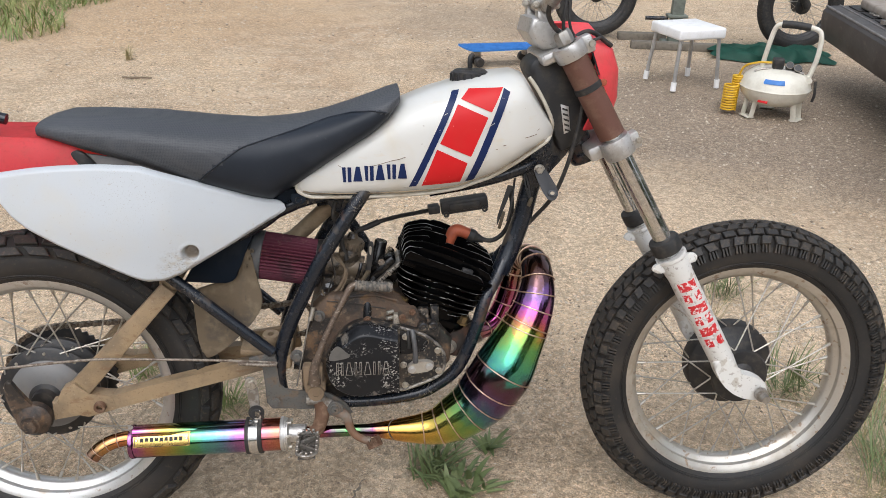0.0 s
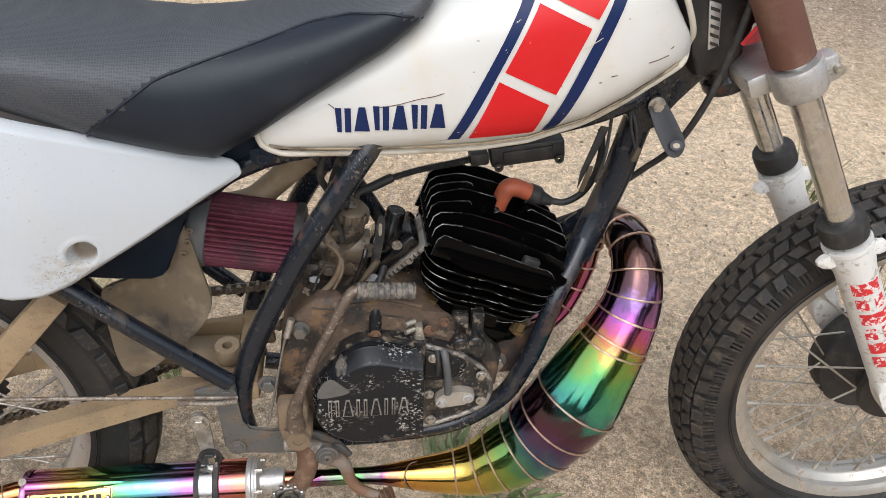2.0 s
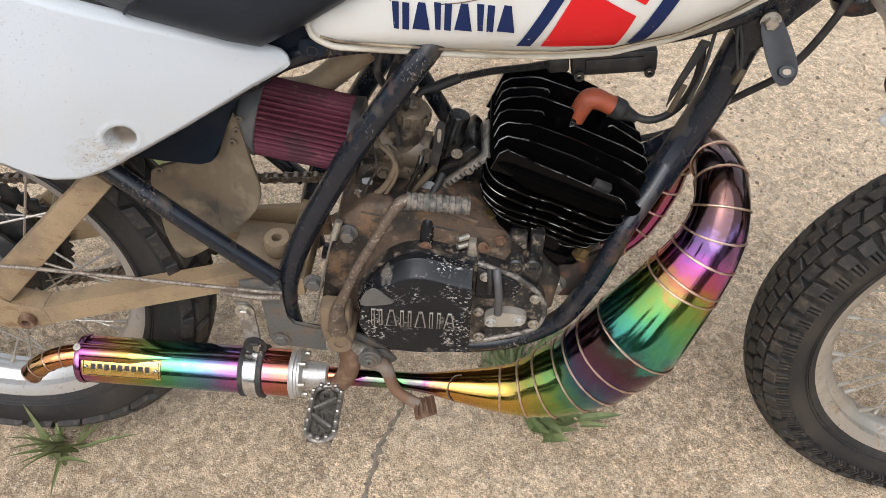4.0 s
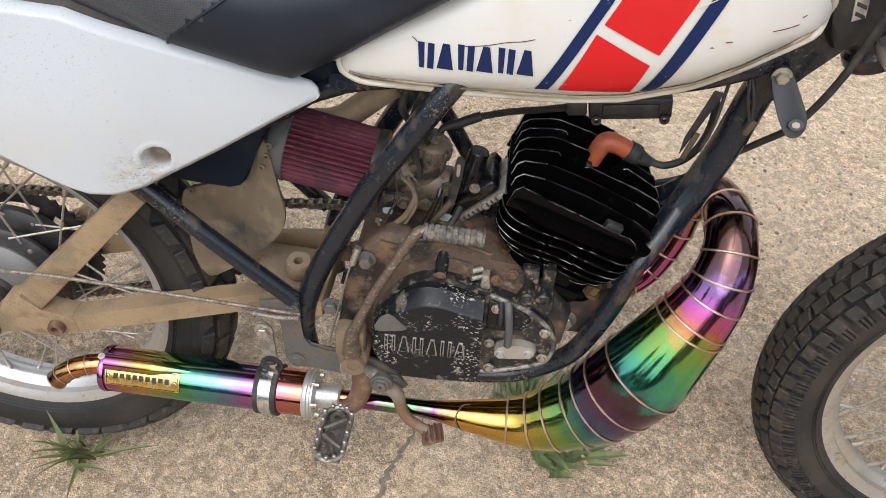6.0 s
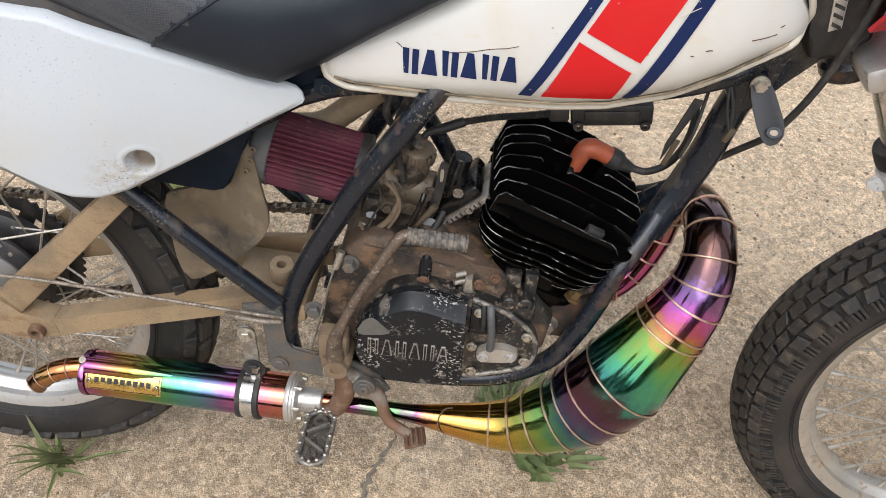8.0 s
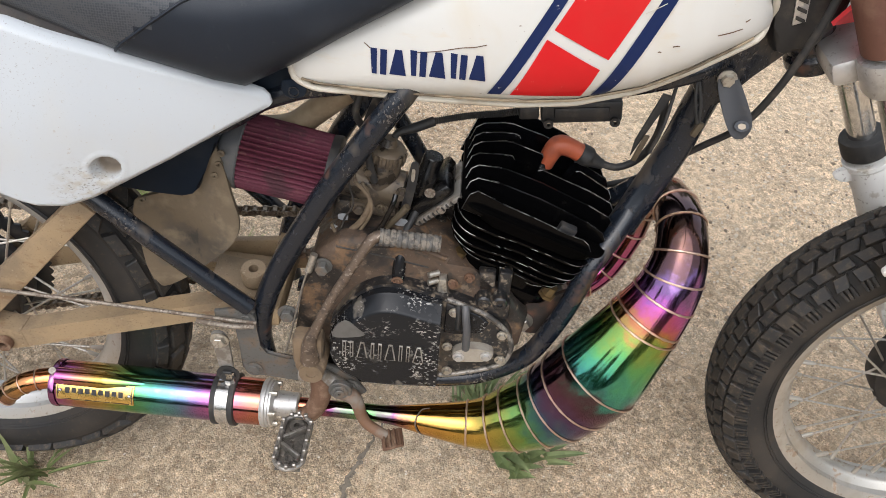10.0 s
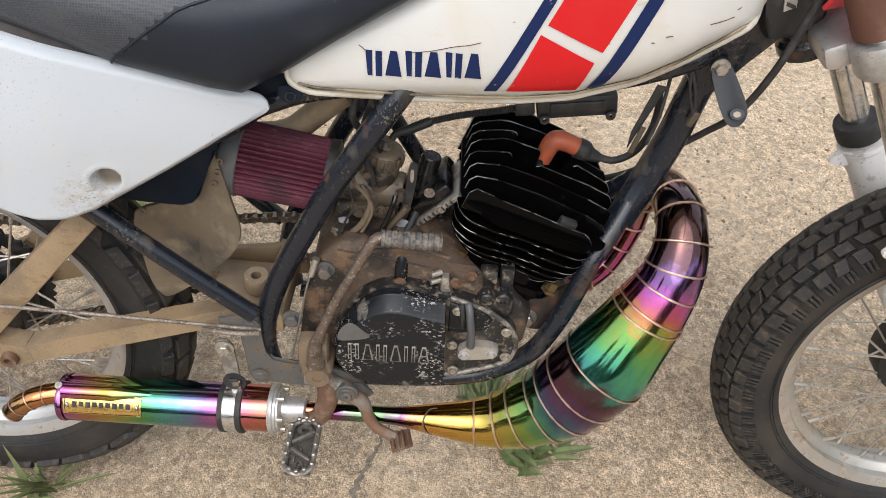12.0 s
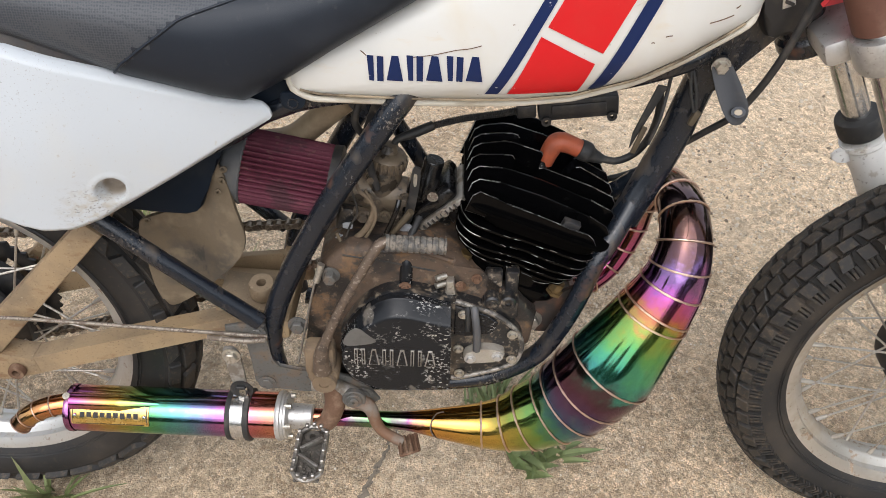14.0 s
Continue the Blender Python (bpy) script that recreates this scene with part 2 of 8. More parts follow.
s.bump(s.noise(260, 3), 0.12, 0.0008)
CLAMP = s.done()
s = Surf("grimy_white_seam", (0.55, 0.51, 0.43), 0.55)
s.layer(18, 0.46, 0.68, (0.30, 0.23, 0.15), 0.8, None, 0.6)
SEAM = s.done()
WORN_PATCH = simple("worn_grey_paint", (0.115, 0.110, 0.102), 0.42, 0.1, (0.06, 0.056, 0.05), 0.5, 60, 0.08)
s = Surf("scraped_casting_rim", (0.06, 0.055, 0.05), 0.5, 0.2)
s.layer(70, 0.44, 0.58, (0.36, 0.33, 0.29), 0.45, 0.6, 0.85)
s.layer(160, 0.55, 0.65, (0.10, 0.075, 0.05), 0.8, 0.0, 0.8)
RIM_WORN = s.done()
PUMP_ALU = simple("pale_cast_aluminium", (0.42, 0.385, 0.33), 0.42, 0.45, (0.22, 0.17, 0.12), 0.5, 50, 0.15)
GREY_HOSE = simple("grey_rubber_hose", (0.075, 0.075, 0.078), 0.5, 0, (0.13, 0.11, 0.09), 0.4, 90, 0.1)
RUSTY_MOUNT = simple("rust_streaked_black_plate", (0.035, 0.028, 0.024), 0.6, 0.1, (0.15, 0.07, 0.04), 0.7, 45, 0.4)
TAB_GREY = simple("slate_grey_steel", (0.017, 0.018, 0.022), 0.5, 0.0, (0.06, 0.052, 0.045), 0.45, 60, 0.12)
GRIT_HOLE = simple("pale_grit_through_hole", (0.42, 0.36, 0.28), 0.9, 0, (0.3, 0.24, 0.18), 0.5, 200, 0.2)
s = Surf("dark_crease_line", (0.30, 0.24, 0.16), 0.8)
s.layer(22, 0.42, 0.62, (0.10, 0.075, 0.05), 0.9, None, 0.9)
CREASE = s.done()
s = Surf("oily_dirty_carburettor", (0.15, 0.115, 0.078), 0.42, 0.3)
s.layer(45, 0.46, 0.60, (0.07, 0.054, 0.041), 0.6, 0.0, 0.85)
s.layer(90, 0.60, 0.70, (0.24, 0.185, 0.125), 0.55, 0.3, 0.6)
s.layer(30, 0.54, 0.62, (0.012, 0.010, 0.009), 0.2, 0.0, 0.8)
s.bump(s.noise(260, 5), 0.4, 0.0015)
CARB_METAL = s.done()
s = Surf("cracked_dirty_rubber", (0.09, 0.085, 0.078), 0.7)
s.layer(110, 0.46, 0.62, (0.21, 0.18, 0.145), 0.9, None, 0.85)
s.layer(180, 0.52, 0.64, (0.04, 0.035, 0.03), 0.8, None, 0.7)
s.bump(s.noise(200, 4), 0.5, 0.002)
GRIMY_RUBBER = s.done()
CHROME = simple("scuffed_chrome", (0.60, 0.60, 0.59), 0.10, 1.0, (0.35, 0.3, 0.24), 0.45, 30, 0.03)
STEEL = simple("dull_steel", (0.38, 0.36, 0.33), 0.4, 0.9, (0.16, 0.11, 0.07), 0.6, 90, 0.15)
BOLT = simple("zinc_bolt", (0.5, 0.47, 0.41), 0.38, 0.85, (0.14, 0.1, 0.07), 0.7, 160, 0.2)
SPOKE = simple("tarnished_spoke", (0.5, 0.47, 0.42), 0.38, 0.85, (0.24, 0.17, 0.11), 0.7, 30, 0.0)
RUST = simple("rusty_steel", (0.125, 0.066, 0.038), 0.8, 0.15, (0.24, 0.16, 0.105), 0.7, 60, 0.5)
RUST_TUBE = simple("rust_brown_fork_tube", (0.125, 0.055, 0.038), 0.62, 0.1, (0.2, 0.12, 0.08), 0.5, 40, 0.2)
s = Surf("beige_swingarm_paint", (0.315, 0.225, 0.130), 0.48)
s.layer(14, 0.42, 0.66, (0.185, 0.138, 0.09), 0.65, None, 0.85)
s.layer(45, 0.57, 0.70, (0.19, 0.100, 0.048), 0.8, None, 0.6, stretch=(0.5, 1, 1.3))
s.layer(420, 0.585, 0.66, (0.115, 0.072, 0.042), 0.8, None, 0.55)
s.layer(260, 0.62, 0.7, (0.42, 0.35, 0.26), 0.7, None, 0.5)
s.bump(s.noise(240, 4), 0.15, 0.001)
BEIGE = s.done()
RUBBER = simple("black_rubber", (0.018, 0.018, 0.018), 0.6, 0, (0.09, 0.075, 0.06), 0.5, 60, 0.2)
BRAKE_GREY = simple("grey_cast_alloy", (0.17, 0.168, 0.165), 0.5, 0.3, (0.22, 0.18, 0.14), 0.4, 18, 0.1)
GREY_RUBBER = simple("grey_rubber", (0.16, 0.15, 0.145), 0.6, 0, (0.26, 0.22, 0.18), 0.5, 60, 0.15)
PLASTIC = simple("black_plastic", (0.015, 0.015, 0.016), 0.45, 0, (0.08, 0.065, 0.05), 0.5, 50, 0.15)
s = Surf("dusty_tyre_rubber", (0.017, 0.0165, 0.016), 0.62)
s.layer(28, 0.44, 0.72, (0.066, 0.050, 0.035), 0.9, None, 0.6)
s.layer(160, 0.50, 0.70, (0.15, 0.110, 0.072), 0.95, None, 0.42)
s.bump(s.noise(420, 4), 0.35, 0.001)
TYRE = s.done()
s = Surf("black_sidewall_rubber", (0.0125, 0.012, 0.012), 0.6)
s.layer(9, 0.44, 0.72, (0.058, 0.045, 0.033), 0.85, None, 0.65)
s.layer(120, 0.58, 0.70, (0.10, 0.075, 0.05), 0.9, None, 0.3)
s.bump(s.noise(300, 3), 0.2, 0.001)
SIDEWALL = s.done()
s = Surf("dark_tread_groove", (0.014, 0.013, 0.012), 0.8)
s.layer(30, 0.45, 0.70, (0.045, 0.033, 0.022), 0.95, None, 0.8)
TYRE_GROOVE = s.done()
s = Surf("black_seat_vinyl", (0.0085, 0.0130, 0.0210), 0.46, spec=0.35)
s.layer(8, 0.45, 0.75, (0.024, 0.030, 0.040), 0.6, None, 0.7)
s.layer(90, 0.64, 0.74, (0.060, 0.060, 0.060), 0.8, None, 0.35)
s.bump(s.cells(900), 0.12, 0.001)
VINYL = s.done()
s = Surf("grippy_seat_cloth", (0.028, 0.033, 0.042), 0.52)
s.layer(7, 0.4, 0.75, (0.055, 0.061, 0.072), 0.75, None, 0.75)
s.bump(s.cells(420, feature="F1", chance=0.3), 0.35, 0.0010)
s.over(s.ramp(s.cells(420, feature="F1", chance=0.3), 0.30, 0.55, 0.0, 0.4), (0.085, 0.086, 0.088), 0.5)
GRIP = s.done()
s = Surf("dried_mud_flap", (0.140, 0.106, 0.068), 0.8)
s.layer(13, 0.45, 0.62, (0.058, 0.052, 0.046), 0.6, None, 0.7)
s.layer(30, 0.48, 0.7, (0.225, 0.175, 0.115), 0.9, None, 0.8)
s.layer(26, 0.62, 0.7, (0.035, 0.032, 0.030), 0.6, None, 0.8, stretch=(1.3, 1, 0.6))
s.bump(s.noise(150, 4), 0.3, 0.002)
FLAP = s.done()
s = Surf("maroon_pleated_cotton", (0.085, 0.011, 0.026), 0.75)
s.layer(40, 0.5, 0.7, (0.13, 0.03, 0.045), 0.8, None, 0.6)
s.layer(26, 0.52, 0.66, (0.035, 0.012, 0.015), 0.85, None, 0.7)
s.layer(140, 0.60, 0.68, (0.20, 0.13, 0.10), 0.9, None, 0.35)
s.bump(s.noise(300, 3), 0.3, 0.001)
FILTER = s.done()
CAP_GREY = simple("slate_grey_rubber", (0.085, 0.088, 0.092), 0.5, 0, (0.15, 0.135, 0.115), 0.4, 45, 0.12)
s = Surf("blue_black_plastic", (0.0065, 0.0115, 0.0200), 0.5, spec=0.12)
s.layer(30, 0.50, 0.72, (0.022, 0.026, 0.031), 0.7, None, 0.5)
BOX_BLACK = s.done()
SHOCK_TAN = simple("smooth_tan_paint", (0.36, 0.275, 0.175), 0.5, 0, (0.17, 0.115, 0.07), 0.75, 22, 0.1)
TAPE = simple("torn_grey_white_tape", (0.36, 0.37, 0.39), 0.6, 0, (0.16, 0.13, 0.10), 0.6, 90, 0.3)
MUD = simple("dried_brown_mud", (0.175, 0.122, 0.074), 0.8, 0, (0.05, 0.042, 0.036), 0.7, 40, 0.5)
BRASS = simple("dull_brass", (0.17, 0.115, 0.05), 0.45, 0.7, (0.12, 0.08, 0.05), 0.6, 120, 0.1)
PEG_STEEL = simple("bright_worn_steel", (0.33, 0.31, 0.28), 0.32, 0.8, (0.085, 0.068, 0.052), 0.9, 70, 0.4)
PEG_MUD = simple("pale_dry_mud", (0.075, 0.066, 0.056), 0.6, 0.2, (0.22, 0.19, 0.15), 0.75, 110, 0.6)
PEDAL = simple("rust_and_grey_steel", (0.165, 0.088, 0.050), 0.65, 0.1, (0.20, 0.175, 0.145), 0.9, 30, 0.5)
ORANGE = simple("orange_rubber_cap", (0.38, 0.085, 0.035), 0.5, 0, (0.2, 0.06, 0.035), 0.5, 70, 0.1)
FLUO = simple("faded_red_plastic", (0.80, 0.062, 0.075), 0.42, 0, (0.5, 0.12, 0.09), 0.35, 25, 0.05)
GOLD = simple("engraved_gold_plate", (0.72, 0.50, 0.16), 0.25, 1.0, (0.35, 0.2, 0.07), 0.4, 60, 0.05)
WELD = simple("bronze_weld_bead", (0.62, 0.44, 0.33), 0.3, 1.0, (0.3, 0.2, 0.16), 0.5, 120, 0.4)
OILY = simple("oily_black_rubber", (0.004, 0.004, 0.0045), 0.2, 0, (0.016, 0.013, 0.010), 0.5, 60, 0.15)
DARK = simple("dark_wiring", (0.02, 0.019, 0.018), 0.6, 0, (0.1, 0.08, 0.06), 0.5, 90, 0.1)
OLIVE = simple("grimy_olive_plastic", (0.075, 0.056, 0.033), 0.6, 0, (0.06, 0.048, 0.03), 0.5, 90, 0.15)
CLOTH_TAPE = simple("grimy_beige_hose", (0.145, 0.105, 0.066), 0.65, 0, (0.07, 0.05, 0.033), 0.8, 80, 0.2)


def titanium(name, stops, scale=0.02, grey=0.10):
    """Heat-tinted steel: the tint runs along the pipe, by the mesh's own length coordinate."""
    s = Surf(name, (0.5, 0.5, 0.5), 0.11, 1.0)
    uv = s.node("ShaderNodeUVMap")
    sep = s.node("ShaderNodeSeparateXYZ")
    s.link(uv.outputs["UV"], sep.inputs[0])
    n = s.noise(26, 3)
    n2 = s.noise(120, 3)
    off = s.mul(s.mul(n, -0.5, "ADD"), scale * 4)
    off2 = s.mul(s.mul(n2, -0.5, "ADD"), scale)
    x = s.mul(s.mul(sep.outputs["X"], off, "ADD"), off2, "ADD")
    r = s.node("ShaderNodeValToRGB")
    s.link(x, r.inputs["Fac"])
    e = r.color_ramp.elements
    while len(e) > 1:
        e.remove(e[0])
    e[0].position, e[0].color = stops[0][0], rgba(stops[0][1])
    for pos, c in stops[1:]:
        k = e.new(pos)
        k.color = rgba(c)
    s.c = r.outputs["Color"]
    s.c = s.mix(s.val(grey), s.c, s.rgb((0.20, 0.175, 0.17)))
    s.layer(60, 0.55, 0.75, (0.30, 0.25, 0.2), 0.25, None, 0.18)
    s.r = s.ramp(s.noise(45, 3), 0.35, 0.75, 0.09, 0.18)
    s.bump(s.noise(14, 2), 0.015, 0.004)
    return s.done()


YEL, GRN, TEAL, BLU = (0.52, 0.34, 0.05), (0.08, 0.32, 0.05), (0.05, 0.34, 0.28), (0.10, 0.12, 0.36)
PUR, PNK, ORG, BRZ = (0.15, 0.05, 0.13), (0.50, 0.10, 0.38), (0.55, 0.19, 0.08), (0.24, 0.135, 0.10)

# ---- mesh helpers ----


def part(name, bm, material, parent, label="", smooth=True, angle=35):
    """Links a bmesh as one mesh object under a thing or a part."""
    me = bpy.data.meshes.new(name)
    bmesh.ops.recalc_face_normals(bm, faces=bm.faces[:])
    bm.to_mesh(me)
    bm.free()
    for m in material if isinstance(material, (list, tuple)) else [material]:
        me.materials.append(m)
    if smooth:
        me.polygons.foreach_set("use_smooth", [True] * len(me.polygons))
        me.set_sharp_from_angle(angle=radians(angle))
    ob = new(name, me)
    if parent is not None:
        ob.parent = parent
    return tagged(ob, label)


def again(ob, name, parent, m=None):
    """A further piece on the mesh of ob."""
    o = new(name, ob.data)
    o.parent = parent
    if m is not None:
        o.matrix_basis = m
    return o


def thing(name, m, label, category, group="", kind=""):
    e = new(name)
    e.empty_display_size = 0.1
    e.matrix_world = m
    return tagged(e, label, category, group, kind)


def glide(pts, n):
    """n points along a smooth curve through pts, evenly by length; any number of coordinates."""
    p = np.array(pts, float)
    q = np.vstack([2 * p[0] - p[1], p, 2 * p[-1] - p[-2]])
    out = []
    for i in range(1, len(q) - 2):
        for t in np.linspace(0, 1, 24, endpoint=False):
            a, b, c, d = q[i - 1], q[i], q[i + 1], q[i + 2]
            out.append(0.5 * (2 * b + (c - a) * t + (2 * a - 5 * b + 4 * c - d) * t * t + (3 * b - a - 3 * c + d) * t ** 3))
    out.append(p[-1])
    out = np.array(out)
    s = np.concatenate([[0], np.cumsum(np.linalg.norm(np.diff(out[:, :3], axis=0), axis=1))])
    k = np.linspace(0, s[-1], n)
    return np.array([[np.interp(x, s, out[:, j]) for j in range(out.shape[1])] for x in k])


def frames(path):
    p = [Vector(q[:3]) for q in path]
    tang = [(p[min(i + 1, len(p) - 1)] - p[max(i - 1, 0)]).normalized() for i in range(len(p))]
    n = tang[0].orthogonal().normalized()
    out = []
    for i, t in enumerate(tang):
        n = (n - t * n.dot(t)).normalized()
        out.append((p[i], t, n, t.cross(n)))
    return out


def sweep(bm, path, radii, seg=16, caps=True, squash=1.0, uv=True):
    """A round tube along path with a radius at each point."""
    lay = bm.loops.layers.uv.verify() if uv else None
    rings = []
    fr = frames(path)
    for (p, t, n, b), r in zip(fr, radii):
        rings.append([bm.verts.new(p + (n * math.cos(a) + b * math.sin(a) * squash) * r) for a in (2 * math.pi * k / seg for k in range(seg))])
    m = len(rings)
    for i in range(m - 1):
        for k in range(seg):
            f = bm.faces.new((rings[i][k], rings[i][(k + 1) % seg], rings[i + 1][(k + 1) % seg], rings[i + 1][k]))
            if uv:
                for lp, x, y in zip(f.loops, (i, i, i + 1, i + 1), (k, k + 1, k + 1, k)):
                    lp[lay].uv = (x / (m - 1), y / seg)
    if caps:
        bm.faces.new(rings[0][::-1])
        bm.faces.new(rings[-1])
    return rings


def pipe(name, pts, r, material, parent, label="", seg=14, n=0, smooth=True):
    n = n or max(2, 6 * len(pts) if len(pts) > 2 else 2)
    bm = bmesh.new()
    if np.isscalar(r):
        path = glide(pts, n) if len(pts) > 2 else np.array(pts, float)
        sweep(bm, path, [r] * len(path), seg)
    else:
        path = glide([(*p, q) for p, q in zip(pts, r)], n)
        sweep(bm, path[:, :3], path[:, 3], seg)
    return part(name, bm, material, parent, label, smooth, 50)


def lathe(bm, prof, seg=48, m=Matrix(), closed=False):
    """Turns (radius, along y) points about the y axis, then moves them by m."""
    rings = []
    for k in range(seg):
        a = 2 * math.pi * k / seg
        rings.append([bm.verts.new(m @ Vector((r * math.cos(a), y, r * math.sin(a)))) for r, y in prof])
    n = len(prof)
    for k in range(seg):
        A, B = rings[k], rings[(k + 1) % seg]
        for i in range(n if closed else n - 1):
            j = (i + 1) % n
            if prof[i][0] < 1e-6 and prof[j][0] < 1e-6:
                continue
            bm.faces.new((A[i], A[j], B[j], B[i]))
    bmesh.ops.remove_doubles(bm, verts=bm.verts[:], dist=1e-6)


def block(bm, size, m=Matrix(), bevel=0.002, segs=2):
    r = bmesh.ops.create_cube(bm, size=1.0)
    vs = r["verts"]
    bmesh.ops.scale(bm, vec=size, verts=vs)
    if bevel:
        es = list({e for v in vs for e in v.link_edges})
        r2 = bmesh.ops.bevel(bm, geom=es, offset=min(bevel, min(size) * 0.45), segments=segs, affect="EDGES", profile=0.5)
        vs = list({v for f in r2["faces"] for v in f.verts} | {v for v in vs if v.is_valid})
    bmesh.ops.transform(bm, matrix=m, verts=vs)
    return vs


def slab(bm, outline, y0, y1, bevel=0.002, m=Matrix(), segs=2):
    """An outline of (x, z) points, made solid from y0 to y1 with rounded rims."""
    bot = [bm.verts.new((x, y0, z)) for x, z in outline]
    top = [bm.verts.new((x, y1, z)) for x, z in outline]
    n = len(outline)
    fs = [bm.faces.new(bot), bm.faces.new(top[::-1])]
    for i in range(n):
        fs.append(bm.faces.new((bot[i], top[i], top[(i + 1) % n], bot[(i + 1) % n])))
    vs = bot + top
    if bevel:
        es = [e for f in fs[:2] for e in f.edges]
        r = bmesh.ops.bevel(bm, geom=list(set(es)), offset=bevel, segments=segs, affect="EDGES", profile=0.5)
        vs = list({v for f in r["faces"] for v in f.verts} | {v for v in vs if v.is_valid})
    bmesh.ops.transform(bm, matrix=m, verts=vs)


def round_outline(pts, n=60):
    """A closed smooth outline through pts."""
    p = np.array(pts, float)
    k = len(p)
    out = []
    per = max(2, n // k)
    for i in range(k):
        a, b, c, d = p[i - 1], p[i], p[(i + 1) % k], p[(i + 2) % k]
        for t in np.linspace(0, 1, per, endpoint=False):
            out.append(0.5 * (2 * b + (c - a) * t + (2 * a - 5 * b + 4 * c - d) * t * t + (3 * b - a - 3 * c + d) * t ** 3))
    return [tuple(q) for q in out]


def bolt(name, at, parent, r=0.007, h=0.006, material=None, axis="y", label=""):
    """A hexagon head on a washer, facing the bike's right side."""
    bm = bmesh.new()
    lathe(bm, [(0, 0), (r * 1.45, 0), (r * 1.45, -0.0015), (r * 0.9, -0.002), (0, -0.002)], 18)
    lathe(bm, [(0, -0.0015), (r, -0.0015), (r, -h + 0.001), (r * 0.88, -h), (0, -h)], 6)
    m = Matrix.Translation(at)
    bmesh.ops.transform(bm, matrix=m, verts=bm.verts[:])
    return part(name, bm, material or BOLT, parent, label, True, 30)


# ---- ground ----
def axis_steps(lo, hi, near0, near1, fine):
    a = list(np.arange(near0, near1 + 1e-6, fine))
    x, d = near1, fine
    while x < hi:
        d *= 1.35
        x += d
        a.append(x)
    x, d = near0, fine
    while x > lo:
        d *= 1.35
        x -= d
        a.insert(0, x)
    return a


s = Surf("weathered_concrete", (0.645, 0.487, 0.318), 0.92)
s.layer(0.33, 0.46, 0.60, (0.46, 0.30, 0.175), None, None, 0.65, warp=0.5)
s.layer(0.9, 0.38, 0.66, (0.455, 0.335, 0.22), None, None, 0.8)
s.layer(5, 0.44, 0.64, (0.69, 0.55, 0.39), None, None, 0.6)
s.layer(17, 0.54, 0.74, (0.45, 0.33, 0.215), None, None, 0.35, warp=0.6)
s.layer(110, 0.52, 0.62, (0.66, 0.55, 0.42), None, None, 0.4)
s.layer(230, 0.57, 0.64, (0.25, 0.18, 0.12), None, None, 0.7)
# broad ragged patches: orange earth washed over the slab, darker ones and a paler one
for cx, cy, rad, col, amt in ((-2.7, 7.0, 2.6, (0.54, 0.37, 0.215), 0.75), (1.95, 4.35, 2.1, (0.27, 0.21, 0.155), 0.9), (0.3, 6.6, 1.2, (0.33, 0.26, 0.19), 0.5), (-0.56, 1.24, 0.42, (0.34, 0.26, 0.175), 0.5), (-0.15, 0.9, 0.6, (0.46, 0.345, 0.225), 0.4), (1.0, 2.3, 1.2, (0.66, 0.515, 0.355), 0.65)):
    dist = s.node("ShaderNodeVectorMath")
    dist.operation = "DISTANCE"
    s.link(s.at, dist.inputs[0])
    dist.inputs[1].default_value = (cx, cy, 0)
    ragged = s.mul(dist.outputs["Value"], s.mul(s.mul(s.noise(1.6, 6), -0.5, "ADD"), 2.4), "ADD")
    s.over(s.ramp(ragged, rad, rad * 0.35, 0.0, amt), col)
s.grains(80, 0.76, 1.15)
plain = s.c
g1 = s.grains(170, 0.80, 1.13)
g2 = s.grains(430, 0.62, 1.26)
s.grains(850, 0.80, 1.12)
s.c = s.mix(s.ramp(s.noise(2.6, 5), 0.42, 0.64, 0.0, 0.6), s.c, plain)
s.layer(95, 0.56, 0.64, (0.70, 0.58, 0.42), None, None, 0.45)
s.layer(70, 0.58, 0.66, (0.30, 0.195, 0.115), None, None, 0.5)
s.speck(190, 0.24, (0.24, 0.165, 0.105), None, None, 0.6)
s.speck(150, 0.22, (0.80, 0.70, 0.55), None, None, 0.55)
s.speck(42, 0.10, (0.76, 0.70, 0.60), None, None, 0.8)
s.speck(100, 0.15, (0.15, 0.11, 0.08), None, None, 0.8)
s.speck(30, 0.12, (0.20, 0.155, 0.115), None, None, 0.75)
# hairline cracks, here and there
wob = s.node("ShaderNodeTexNoise")
wob.inputs["Scale"].default_value, wob.inputs["Detail"].default_value = 3.0, 5.0
s.link(s.at, wob.inputs["Vector"])
add = s.node("ShaderNodeVectorMath")
add.operation = "MULTIPLY_ADD"
s.link(wob.outputs["Color"], add.inputs[0])
add.inputs[1].default_value = (0.35, 0.35, 0.0)
s.link(s.at, add.inputs[2])
vor = s.node("ShaderNodeTexVoronoi")
vor.feature = "DISTANCE_TO_EDGE"
vor.inputs["Scale"].default_value = 0.95
s.link(add.outputs[0], vor.inputs["Vector"])
crack = s.mul(s.ramp(vor.outputs["Distance"], 0.0042, 0.0008), s.ramp(s.noise(1.7, 3), 0.47, 0.56))
s.over(s.mul(crack, 0.4), (0.18, 0.135, 0.09))
s.bump(s.mul(crack, -1.0), 0.3, 0.006)
s.bump(s.noise(12, 6), 0.3, 0.012)
s.bump(s.noise(150, 6, rough=0.75), 0.7, 0.004)
s.bump(s.mul(g1, -1.0), 0.3, 0.003)
s.bump(s.mul(g2, -1.0), 0.6, 0.003)
CONCRETE = s.done()


